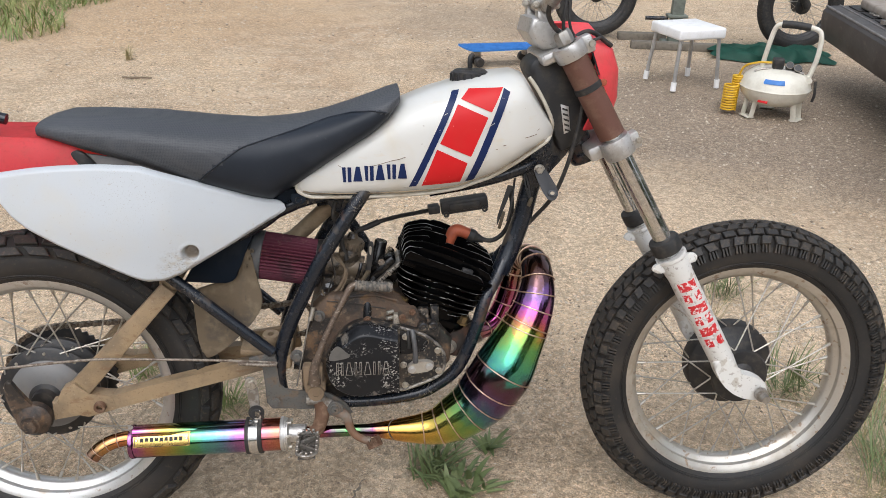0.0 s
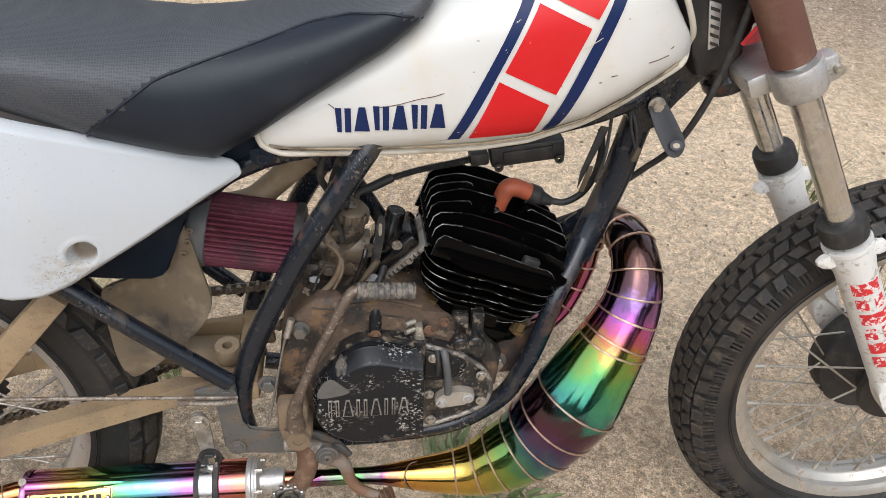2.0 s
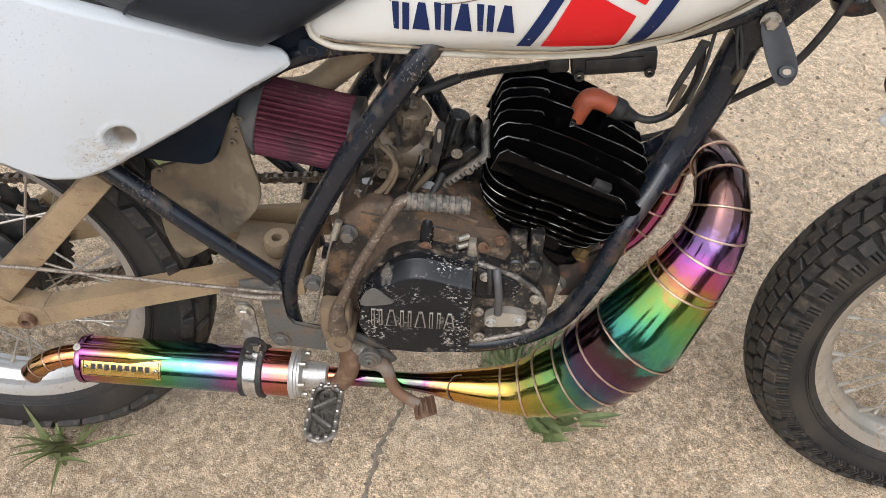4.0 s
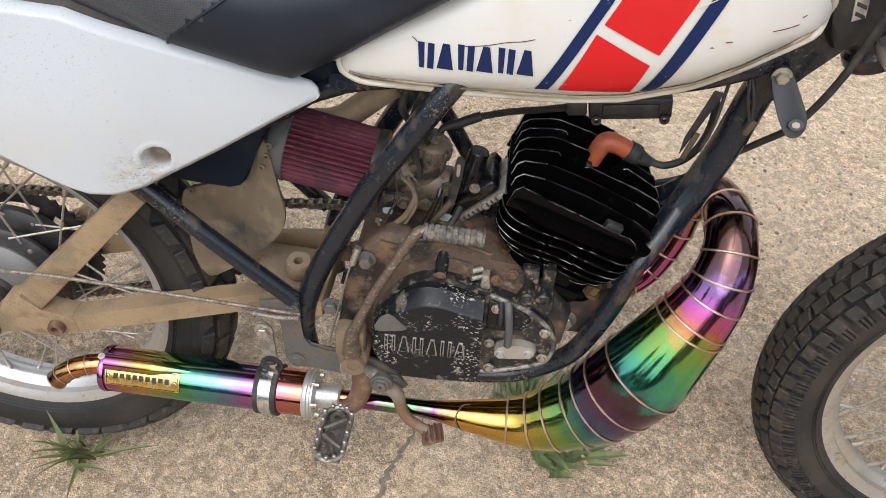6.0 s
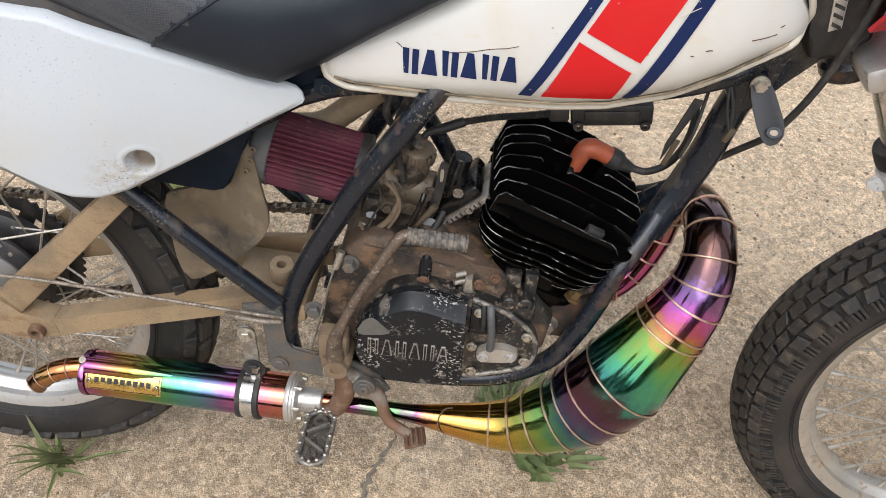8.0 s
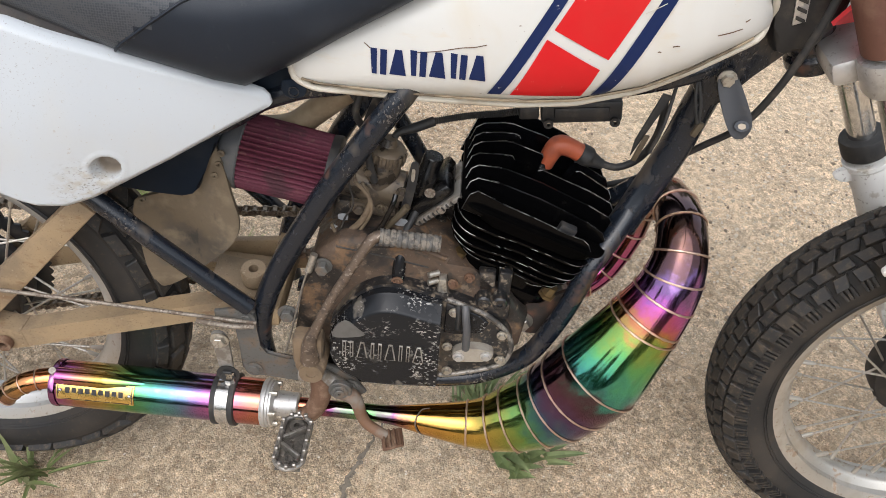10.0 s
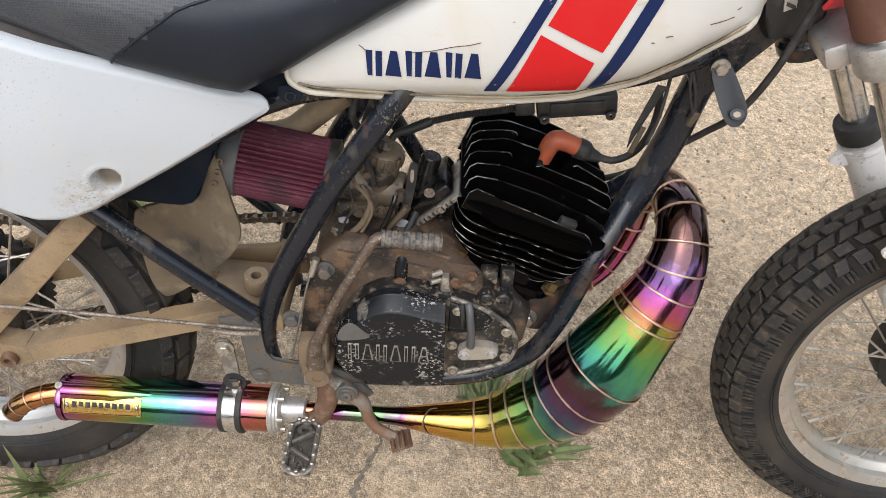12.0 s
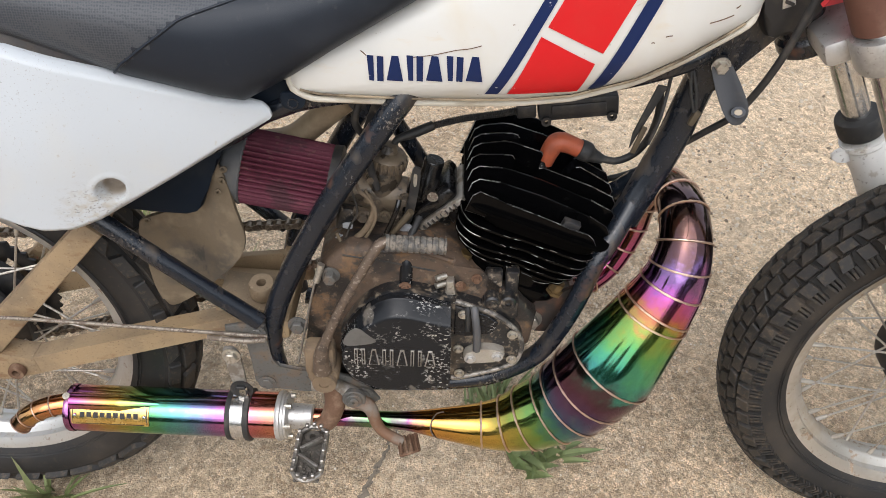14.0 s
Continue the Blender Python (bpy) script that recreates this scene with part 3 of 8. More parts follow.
def height(x, y):
    v = noise.noise(Vector((x * 0.7, y * 0.7, 3))) * 0.010 + noise.noise(Vector((x * 5, y * 5, 1))) * 0.004
    v += noise.noise(Vector((x * 17, y * 17, 5))) * 0.0022
    return v - 0.006 + 0.0016 * noise.noise(Vector((x * 41, y * 41, 9)))


xs = axis_steps(-400, 400, -2.2, 2.6, 0.028)
ys = axis_steps(-400, 400, 0.2, 4.2, 0.028)
bm = bmesh.new()
grid = [[bm.verts.new((x, y, height(x, y) if abs(x) < 12 and abs(y) < 12 else -0.006)) for x in xs] for y in ys]
for j in range(len(ys) - 1):
    for i in range(len(xs) - 1):
        bm.faces.new((grid[j][i], grid[j][i + 1], grid[j + 1][i + 1], grid[j + 1][i]))
ground = part("ground", bm, CONCRETE, None, "rough tan weathered concrete yard with grit and dirt")
tagged(ground, "", "ground", "", "structure")

# ---- the motorcycle: x forward from the rear axle, y to its left, z up, leaning away on its stand ----
BIKE = pose(-0.707, 1.252, 0, 0, 0, 7.3) @ pose(0, 0, 0, -7.3, 0, 0)
bike = thing("motorcycle", BIKE, "old white dirt motorcycle with red striped tank and rainbow exhaust", "motorcycle")
V3 = Vector


def interp(x, table, col):
    return float(np.interp(x, [r[0] for r in table], [r[col] for r in table]))


# fuel tank: (x, bottom, top, half width)
TANK_ROWS = [
    (0.4700, 0.706, 0.721, 0.052), (0.4712, 0.699, 0.724, 0.061), (0.4745, 0.692, 0.728, 0.066), (0.480, 0.687, 0.731, 0.069), (0.487, 0.6845, 0.736, 0.070), (0.504, 0.682, 0.746, 0.071), (0.542, 0.681, 0.770, 0.074),
    (0.60, 0.681, 0.807, 0.080), (0.65, 0.683, 0.846, 0.087), (0.70, 0.687, 0.866, 0.093), (0.747, 0.695, 0.879, 0.097),
    (0.807, 0.716, 0.893, 0.099), (0.845, 0.738, 0.897, 0.096), (0.860, 0.748, 0.893, 0.092), (0.872, 0.756, 0.874, 0.087), (0.893, 0.771, 0.840, 0.077),
    (0.908, 0.783, 0.817, 0.064), (0.914, 0.790, 0.806, 0.050)]
TANK_N = 3.2


def tank_side(u, w, lift=0.0):
    lo, hi, hw = (interp(u, TANK_ROWS, k) for k in (1, 2, 3))
    k = min(0.999, abs((w - (lo + hi) / 2) / ((hi - lo) / 2)))
    return -hw * (1 - k ** TANK_N) ** (1 / TANK_N) - lift


def superloft(bm, rows, power, n_ring=40, steps=46):
    us = []
    for a, b in zip(rows[:-1], rows[1:]):
        k = max(1, round((b[0] - a[0]) / (rows[-1][0] - rows[0][0]) * steps))
        us += list(np.linspace(a[0], b[0], k, endpoint=False))
    us.append(rows[-1][0])
    rings = []
    for u in us:
        lo, hi, hw = (interp(u, rows, k) for k in (1, 2, 3))
        ring = []
        for k in range(n_ring):
            a = 2 * math.pi * k / n_ring
            c, s_ = math.cos(a), math.sin(a)
            ring.append(bm.verts.new((u, math.copysign(abs(c) ** (2 / power), c) * hw, (lo + hi) / 2 + math.copysign(abs(s_) ** (2 / power), s_) * (hi - lo) / 2)))
        rings.append(ring)
    for i in range(len(rings) - 1):
        for k in range(n_ring):
            bm.faces.new((rings[i][k], rings[i][(k + 1) % n_ring], rings[i + 1][(k + 1) % n_ring], rings[i + 1][k]))
    bm.faces.new(rings[0][::-1])
    bm.faces.new(rings[-1])
    return rings


bm = bmesh.new()
superloft(bm, TANK_ROWS, TANK_N)
tank = part("fuel_tank", bm, TANK, bike, "white painted steel fuel tank, yellowed and scratched", True, 60)

# pressed lip round the tank's lower edge, with a dark crease above it
lip = [(u, tank_side(u, interp(u, TANK_ROWS, 1) + 0.009) - 0.0015, interp(u, TANK_ROWS, 1) + 0.005) for u in np.linspace(0.474, 0.903, 26)]
front = [(0.912, -0.048, 0.797), (0.909, -0.062, 0.815), (0.894, -0.073, 0.845), (0.876, -0.080, 0.874), (0.862, -0.083, 0.892)]
rise = [(0.4702, -0.058, 0.7165), (0.4708, -0.061, 0.708)]
pipe("seam", rise + lip + front, 0.0033, SEAM, tank, n=90, seg=8)
crease = [(u, tank_side(u, interp(u, TANK_ROWS, 1) + 0.016) - 0.0002, interp(u, TANK_ROWS, 1) + 0.013) for u in np.linspace(0.482, 0.895, 26)]
pipe("dark_crease", crease, 0.0013, CREASE, tank, "dark line above the tank's lip", n=80, seg=6)


def decal(name, quad, material, nx=10, ny=14, lift=0.0012):
    """A thin sticker on the tank, from four (x, z) corners: bottom back, bottom front, top front, top back."""
    bm = bmesh.new()
    q = [V3((x, 0, z)) for x, z in quad]
    g = []
    for j in range(ny + 1):
        row = []
        for i in range(nx + 1):
            a, b = i / nx, j / ny
            p = (q[0] * (1 - a) + q[1] * a) * (1 - b) + (q[3] * (1 - a) + q[2] * a) * b
            row.append(bm.verts.new((p.x, tank_side(p.x, p.z, lift), p.z)))
        g.append(row)
    for j in range(ny):
        for i in range(nx):
            bm.faces.new((g[j][i], g[j][i + 1], g[j + 1][i + 1], g[j + 1][i]))
    return part(name, bm, material, tank)


decal("blue_stripe", [(0.662, 0.707), (0.6745, 0.708), (0.747, 0.8705), (0.735, 0.868)], NAVY, 3, 20)
decal("blue_stripe", [(0.759, 0.7165), (0.773, 0.7165), (0.830, 0.869), (0.820, 0.875)], NAVY, 3, 20)
decal("red_block", [(0.6835, 0.709), (0.7495, 0.7155), (0.760, 0.751), (0.7085, 0.7745)], RED)
decal("red_block", [(0.7135, 0.784), (0.7655, 0.762), (0.793, 0.828), (0.743, 0.849)], RED)
decal("red_block", [(0.7485, 0.857), (0.7985, 0.8365), (0.8185, 0.876), (0.7625, 0.8725)], RED)
# maker's name as plain shapes: six navy blocks, every other one split
for i in range(6):
    x0, w0 = 0.5490 + i * 0.0188, 0.0158
    zb, zt = 0.7155 + i * 0.0015, 0.7415 + i * 0.0016
    if i % 2:
        decal("letter_block", [(x0, zb), (x0 + w0, zb), (x0 + w0 * 0.70, zt), (x0 + w0 * 0.30, zt)], NAVY, 3, 4)
    else:
        decal("letter_block", [(x0 + 0.002, zb), (x0 + w0 * 0.42, zb), (x0 + w0 * 0.40, zt), (x0, zt)], NAVY, 2, 4)
        decal("letter_block", [(x0 + w0 * 0.62, zb), (x0 + w0, zb), (x0 + w0, zt), (x0 + w0 * 0.60, zt)], NAVY, 2, 4)
pipe("tank_scratch", [(u, tank_side(u, w) - 0.0003, w) for u, w in ((0.592, 0.7425), (0.612, 0.747), (0.632, 0.7535), (0.645, 0.7565), (0.656, 0.7605))], 0.0004, RUST, tank)
for pts in (((0.857, 0.792), (0.868, 0.794), (0.879, 0.797)), ((0.880, 0.8035), (0.882, 0.8045), (0.8834, 0.8057)), ((0.819, 0.780), (0.822, 0.7808), (0.825, 0.781)), ((0.807, 0.774), (0.8085, 0.7745), (0.810, 0.774)), ((0.5427, 0.7445), (0.546, 0.7425), (0.5484, 0.7403))):
    pipe("paint_chip", [(u, tank_side(u, w) - 0.0002, w) for u, w in pts], 0.0005, RUST, tank, n=8, seg=6)
pipe("decal_scuff", [(u, tank_side(u, w, 0.0012) - 0.0001, w) for u, w in ((0.788, 0.8085), (0.797, 0.8145), (0.8045, 0.8196))], 0.0004, SEAM, tank, n=12, seg=6)

bm = bmesh.new()
slab(bm, round_outline([(0.452, 0.711), (0.456, 0.717), (0.476, 0.7135), (0.476, 0.706), (0.464, 0.706)], 25), -0.062, -0.058, 0.001)
part("seat_tongue", bm, SEAM, bike, "pale plastic tongue behind the tank")

# filler cap
bm = bmesh.new()
prof = [(0, 0.030), (0.026, 0.030), (0.0315, 0.026), (0.0335, 0.002), (0.0315, -0.001), (0.022, -0.002), (0.022, -0.02), (0, -0.02)]
lathe(bm, prof, 40, Matrix.Translation((0.773, 0.0, 0.866)) @ pose(0, 0, 0, 90, 0, 0))
cap = part("filler_cap", bm, PLASTIC, bike, "black ribbed plastic filler cap")
bm = bmesh.new()
block(bm, (0.004, 0.0052, 0.022), Matrix(), 0.0015, 1)
rib = part("grip_rib", bm, PLASTIC, cap)
rib.matrix_basis = Matrix.Translation((0.773, 0, 0.880)) @ Matrix.Translation((0.033, 0, 0))
for k in range(1, 16):
    again(rib, "grip_rib", cap, Matrix.Translation((0.773, 0, 0.880)) @ Matrix.Rotation(k * math.pi / 8, 4, "Z") @ Matrix.Translation((0.033, 0, 0)))
pipe("vent_nipple", [(0.773, 0, 0.898), (0.773, 0, 0.914), (0.779, 0.004, 0.921)], 0.004, PLASTIC, cap)

# seat
SEAT_ROWS = [
    (0.054, 0.796, 0.812, 0.055), (0.062, 0.792, 0.819, 0.076), (0.085, 0.788, 0.825, 0.092), (0.13, 0.772, 0.826, 0.102),
    (0.23, 0.741, 0.823, 0.109), (0.325, 0.705, 0.814, 0.112), (0.40, 0.684, 0.810, 0.108), (0.428, 0.678, 0.812, 0.104),
    (0.455, 0.694, 0.814, 0.102), (0.478, 0.708, 0.817, 0.099), (0.52, 0.738, 0.826, 0.096), (0.56, 0.765, 0.838, 0.094), (0.60, 0.791, 0.852, 0.090), (0.630, 0.818, 0.863, 0.086), (0.648, 0.845, 0.868, 0.072)]
bm = bmesh.new()
superloft(bm, SEAT_ROWS, 2.9, 56, 70)


def seam_at(u):
    return float(np.interp(u, [0.28, 0.300, 0.328, 0.3564, 0.3876, 0.4267, 0.4765, 0.5305, 0.5693, 0.6027, 0.6268, 0.66], [0.66, 0.706, 0.738, 0.7604, 0.782, 0.793, 0.807, 0.8245, 0.8345, 0.838, 0.8345, 0.82]))


for f in bm.faces:
    c = f.calc_center_median()
    f.material_index = 1 if c.x > 0.29 and c.z < seam_at(c.x) else 0
seat = part("seat", bm, [GRIP, VINYL], bike, "long black vinyl seat with textured top", True, 70)


def seat_side(u, w):
    lo, hi, hw = (interp(u, SEAT_ROWS, k) for k in (1, 2, 3))
    k = min(0.995, abs((w - (lo + hi) / 2) / ((hi - lo) / 2)))
    return -hw * (1 - k ** 2.9) ** (1 / 2.9)


pts = [(u, seat_side(u, seam_at(u)) - 0.0005, seam_at(u)) for u in np.linspace(0.305, 0.634, 30)]
pipe("piping", pts, 0.0014, VINYL, seat, n=80, seg=8)

# side cover: top and bottom edge, and how far it stands out
COVER_TOP = [(-0.012, 0.744), (0.021, 0.750), (0.063, 0.7555), (0.105, 0.7585), (0.165, 0.7600), (0.228, 0.7555), (0.318, 0.7235), (0.402, 0.694), (0.430, 0.6855), (0.4430, 0.6810), (0.4490, 0.6755), (0.4515, 0.6690)]
COVER_LOW = [(-0.012, 0.741), (0.003, 0.720), (0.0195, 0.696), (0.0335, 0.678), (0.0565, 0.6585), (0.0967, 0.634), (0.1375, 0.612), (0.180, 0.589), (0.210, 0.5735), (0.228, 0.567), (0.255, 0.5665), (0.281, 0.5745), (0.353, 0.611), (0.430, 0.6530), (0.4430, 0.6605), (0.4490, 0.6645), (0.4515, 0.6680)]


def cover_y(u, w):
    a = 0.446 - u
    out = 0.36 * a if a < 0.17 else 0.0612 + 0.0168 * (1 - math.exp(-(a - 0.17) / 0.0467))
    return -0.072 - out + 0.25 * 0.5 * ((w - 0.66) + math.sqrt((w - 0.66) ** 2 + 0.0009)) - 0.003


bm = bmesh.new()
us = np.unique(np.round(np.concatenate([np.linspace(-0.012, 0.43, 100), np.linspace(0.43, 0.4515, 18), np.linspace(0.274, 0.322, 44)]), 5))
nu, nw = len(us), 170
front_g, back_g = [], []
for u in us:
    hi = float(np.interp(u, [p[0] for p in COVER_TOP], [p[1] for p in COVER_TOP]))
    lo = float(np.interp(u, [p[0] for p in COVER_LOW], [p[1] for p in COVER_LOW]))
    fr_, bk_ = [], []
    for k in range(nw + 1):
        w = lo + (hi - lo) * k / nw
        edge = min(w - lo, hi - w, u + 0.013)
        y = cover_y(u, w) + 0.008 * max(0, 1 - edge / 0.008) ** 2 * min(1.0, max(0.0, hi - lo - 0.004) / 0.04)
        d = math.hypot(u - 0.298, w - 0.611)
        if d < 0.030:
            y -= 0.0008 * max(0, 1 - abs(d - 0.017) / 0.004)
            if d < 0.0138:
                y += 0.022 * min(1, (0.0138 - d) / 0.006) ** 0.8
        fr_.append(bm.verts.new((u, y, w)))
        bk_.append(bm.verts.new((u, y + 0.004, w)))
    front_g.append(fr_)
    back_g.append(bk_)
for i in range(nu - 1):
    for k in range(nw):
        bm.faces.new((front_g[i][k], front_g[i + 1][k], front_g[i + 1][k + 1], front_g[i][k + 1]))
        bm.faces.new((back_g[i][k], back_g[i][k + 1], back_g[i + 1][k + 1], back_g[i + 1][k]))
    for k in (0, nw):
        bm.faces.new((front_g[i][k], front_g[i + 1][k], back_g[i + 1][k], back_g[i][k]))
for i in (0, nu - 1):
    for k in range(nw):
        bm.faces.new((front_g[i][k], front_g[i][k + 1], back_g[i][k + 1], back_g[i][k]))
cover = part("side_cover", bm, WHITE, bike, "white plastic side panel with a round dimple, speckled with mud", True, 60)


# rear mudguard and what shows between it and the seat
bm = bmesh.new()
rows = []
for i in range(14):
    u = -0.16 + i * 0.022
    z = 0.815 - 0.018 * (i / 13) - 0.012 * ((13 - i) / 13)
    rows.append([bm.verts.new((u, y, z - drop)) for y, drop in ((-0.095, 0.075), (-0.09, 0.03), (-0.07, 0.004), (0, 0), (0.07, 0.004), (0.09, 0.03), (0.095, 0.075))])
for i in range(13):
    for k in range(6):
        bm.faces.new((rows[i][k], rows[i][k + 1], rows[i + 1][k + 1], rows[i + 1][k]))
bmesh.ops.solidify(bm, geom=bm.faces[:], thickness=0.004)
part("rear_mudguard", bm, FLUO, bike, "faded red plastic rear mudguard")
pipe("grab_rail", [(-0.20, -0.05, 0.848), (-0.06, -0.055, 0.838), (0.012, -0.055, 0.822)], 0.009, FRAME, bike)
bm = bmesh.new()
slab(bm, [(0.10, 0.69), (0.13, 0.772), (0.26, 0.752), (0.36, 0.71), (0.36, 0.66)], -0.085, -0.08, 0.001)
part("inner_mudguard", bm, GREY_RUBBER, bike, "dusty grey inner mudguard")
bm = bmesh.new()
slab(bm, round_outline([(0.118, 0.772), (0.134, 0.776), (0.158, 0.750), (0.166, 0.730), (0.146, 0.728), (0.132, 0.752)], 30), -0.096, -0.088, 0.002)
part("guard_strap", bm, PLASTIC, bike, "black strap between mudguard and seat")

# ---- frame ----
pipe("down_tube", [(0.925, 0, 0.775), (0.893, 0, 0.699), (0.876, -0.003, 0.63), (0.857, -0.008, 0.575), (0.835, -0.02, 0.525)], 0.0175, FRAME, bike, "black painted frame tube, chipped and rusty", 18)
for side in (-1, 1):
    pipe("cradle_tube", [(0.848, side * 0.012, 0.560), (0.828, side * 0.034, 0.524), (0.804, side * 0.056, 0.490), (0.789, side * 0.066, 0.444), (0.772, side * 0.070, 0.398), (0.749, side * 0.072, 0.354), (0.713, side * 0.073, 0.325), (0.675, side * 0.073, 0.308), (0.60, side * 0.073, 0.298), (0.50, side * 0.074, 0.298), (0.440, side * 0.076, 0.305)], 0.0118, FRAME, bike, n=60)
    pipe("rear_frame_tube", [(0.600, side * 0.050, 0.712), (0.571, side * 0.064, 0.674), (0.5135, side * 0.074, 0.585), (0.4815, side * 0.076, 0.524), (0.453, side * 0.077, 0.465), (0.433, side * 0.078, 0.410), (0.425, side * 0.079, 0.360), (0.430, side * 0.079, 0.315)], 0.0130, FRAME, bike, n=60)
    pipe("subframe_tube", [(0.245, side * 0.097, 0.568), (0.300, side * 0.098, 0.519), (0.357, side * 0.097, 0.467), (0.418, side * 0.094, 0.411)], 0.0105, FRAME, bike, n=24)
    pipe("seat_rail", [(0.62, side * 0.05, 0.700), (0.53, side * 0.050, 0.689), (0.481, side * 0.046, 0.677), (0.455, side * 0.044, 0.666), (0.432, side * 0.044, 0.655), (0.395, side * 0.052, 0.632), (0.255, side * 0.092, 0.575)], 0.0115, FRAME, bike, n=40)
pipe("backbone_tube", [(0.92, 0, 0.80), (0.80, 0, 0.72), (0.62, 0, 0.690), (0.50, 0, 0.675)], 0.022, FRAME, bike)
pipe("top_strut", [(0.905, 0, 0.74), (0.87, -0.02, 0.725), (0.80, -0.03, 0.706), (0.70, -0.03, 0.688)], 0.012, FRAME, bike)
bm = bmesh.new()
slab(bm, [(0.866, 0.715), (0.90, 0.775), (0.940, 0.800), (0.956, 0.795), (0.961, 0.760), (0.945, 0.750), (0.926, 0.722), (0.905, 0.69), (0.885, 0.68)], -0.018, 0.018, 0.004)
part("head_gusset", bm, FRAME, bike)
bm = bmesh.new()
lathe(bm, [(0, -0.10), (0.026, -0.10), (0.028, -0.095), (0.028, -0.085), (0.024, -0.08), (0.024, 0.08), (0.028, 0.085), (0.028, 0.1), (0, 0.1)], 32, Matrix.Translation((0.945, 0, 0.825)) @ pose(0, 0, 0, 0, -26, 0) @ pose(0, 0, 0, 90, 0, 0))
part("steering_head", bm, FRAME, bike)
# boxy rear engine bracket, under the seat front, with a hole
bm = bmesh.new()
slab(bm, round_outline([(0.462, 0.692), (0.463, 0.679), (0.472, 0.675), (0.483, 0.678), (0.486, 0.686), (0.482, 0.692), (0.472, 0.694)], 30), -0.0660, -0.0630, 0.0006)
fg = part("frame_gusset", bm, BOX_BLACK, bike)
bm = bmesh.new()
lathe(bm, [(0.0042, -0.0008), (0.0056, -0.0008), (0.0056, 0.001), (0.0042, 0.001)], 20, Matrix.Translation((0.4735, -0.0665, 0.6825)), True)
part("gusset_eye", bm, FRAME, fg)
bm = bmesh.new()
slab(bm, [(0.30, 0.66), (0.42, 0.70), (0.455, 0.6985), (0.50, 0.699), (0.50, 0.685), (0.455, 0.680), (0.425, 0.664), (0.38, 0.640), (0.30, 0.60)], -0.048, 0.048, 0.003)
part("seat_base", bm, BOX_BLACK, bike, "black plastic seat base")
bm = bmesh.new()
slab(bm, [(0.550, 0.672), (0.553, 0.690), (0.598, 0.690), (0.564, 0.646), (0.543, 0.618), (0.533, 0.616), (0.540, 0.642)], -0.035, -0.03, 0.002)
part("centre_gusset", bm, DUSTY, bike, "dusty brown frame gusset")
bm = bmesh.new()
slab(bm, [(0.520, 0.668), (0.530, 0.690), (0.560, 0.690), (0.552, 0.668), (0.541, 0.648), (0.530, 0.655)], -0.030, -0.026, 0.001)
part("frame_web", bm, FRAME, bike)
pipe("far_stay", [(0.535, 0.06, 0.645), (0.576, 0.06, 0.580), (0.608, 0.06, 0.527), (0.63, 0.06, 0.49)], 0.010, FRAME, bike)
# tab and bolt by the steering head
bm = bmesh.new()
slab(bm, round_outline([(0.889, 0.720), (0.892, 0.730), (0.902, 0.732), (0.911, 0.722), (0.922, 0.704), (0.929, 0.689), (0.926, 0.677), (0.915, 0.673), (0.905, 0.682), (0.895, 0.702)], 50), -0.027, -0.023, 0.001)
for v in bm.verts:
    v.co.y -= 0.55 * max(0.0, 0.732 - v.co.z)
tab = part("mounting_tab", bm, TAB_GREY, bike, "dark grey steel tab with an eyelet")
bolt("tab_bolt", (0.898, -0.030, 0.723), tab, 0.0068, 0.007, BOLT)
bm = bmesh.new()
lathe(bm, [(0.0032, -0.0012), (0.0056, -0.0012), (0.0056, 0.001), (0.0032, 0.001)], 20, Matrix.Translation((0.918, -0.055, 0.686)) @ pose(0, 0, 0, -28, 0, 0) @ Matrix.Diagonal((1.35, 1, 1, 1)), True)
part("tab_eyelet", bm, FRAME, tab)
bm = bmesh.new()
lathe(bm, [(0, -0.0006), (0.0030, -0.0006), (0.0030, 0.0006), (0, 0.0006)], 16, Matrix.Translation((0.918, -0.0555, 0.686)) @ pose(0, 0, 0, -28, 0, 0) @ Matrix.Diagonal((1.35, 1, 1, 1)))
part("eyelet_hole", bm, GRIT_HOLE, tab)
# lower bracket plate that carries the footrest and the silencer
bm = bmesh.new()
slab(bm, [(0.376, 0.386), (0.376, 0.402), (0.404, 0.409), (0.424, 0.406), (0.426, 0.350), (0.434, 0.337), (0.460, 0.331), (0.489, 0.336), (0.519, 0.325), (0.543, 0.308), (0.557, 0.286), (0.545, 0.275), (0.515, 0.299), (0.465, 0.297), (0.412, 0.300), (0.403, 0.312), (0.401, 0.384)], -0.096, -0.090, 0.002)
plate = part("footrest_plate", bm, BRACKET, bike, "grey steel footrest bracket, caked in dirt")
for at in ((0.414, -0.097, 0.396), (0.418, -0.097, 0.312), (0.538, -0.099, 0.300)):
    bolt("plate_bolt", at, plate, 0.0075, 0.004, BRACKET)
bm = bmesh.new()
slab(bm, round_outline([(0.367, 0.358), (0.379, 0.360), (0.386, 0.346), (0.389, 0.297), (0.389, 0.282), (0.376, 0.280), (0.372, 0.298), (0.367, 0.342)], 40), -0.089, -0.0845, 0.0015)
strap = part("silencer_hanger", bm, ALU, bike, "dull aluminium silencer hanger")
bolt("hanger_bolt", (0.3825, -0.090, 0.290), strap, 0.010, 0.006, RUBBER)
bolt("hanger_bolt", (0.3765, -0.090, 0.349), strap, 0.008, 0.008)

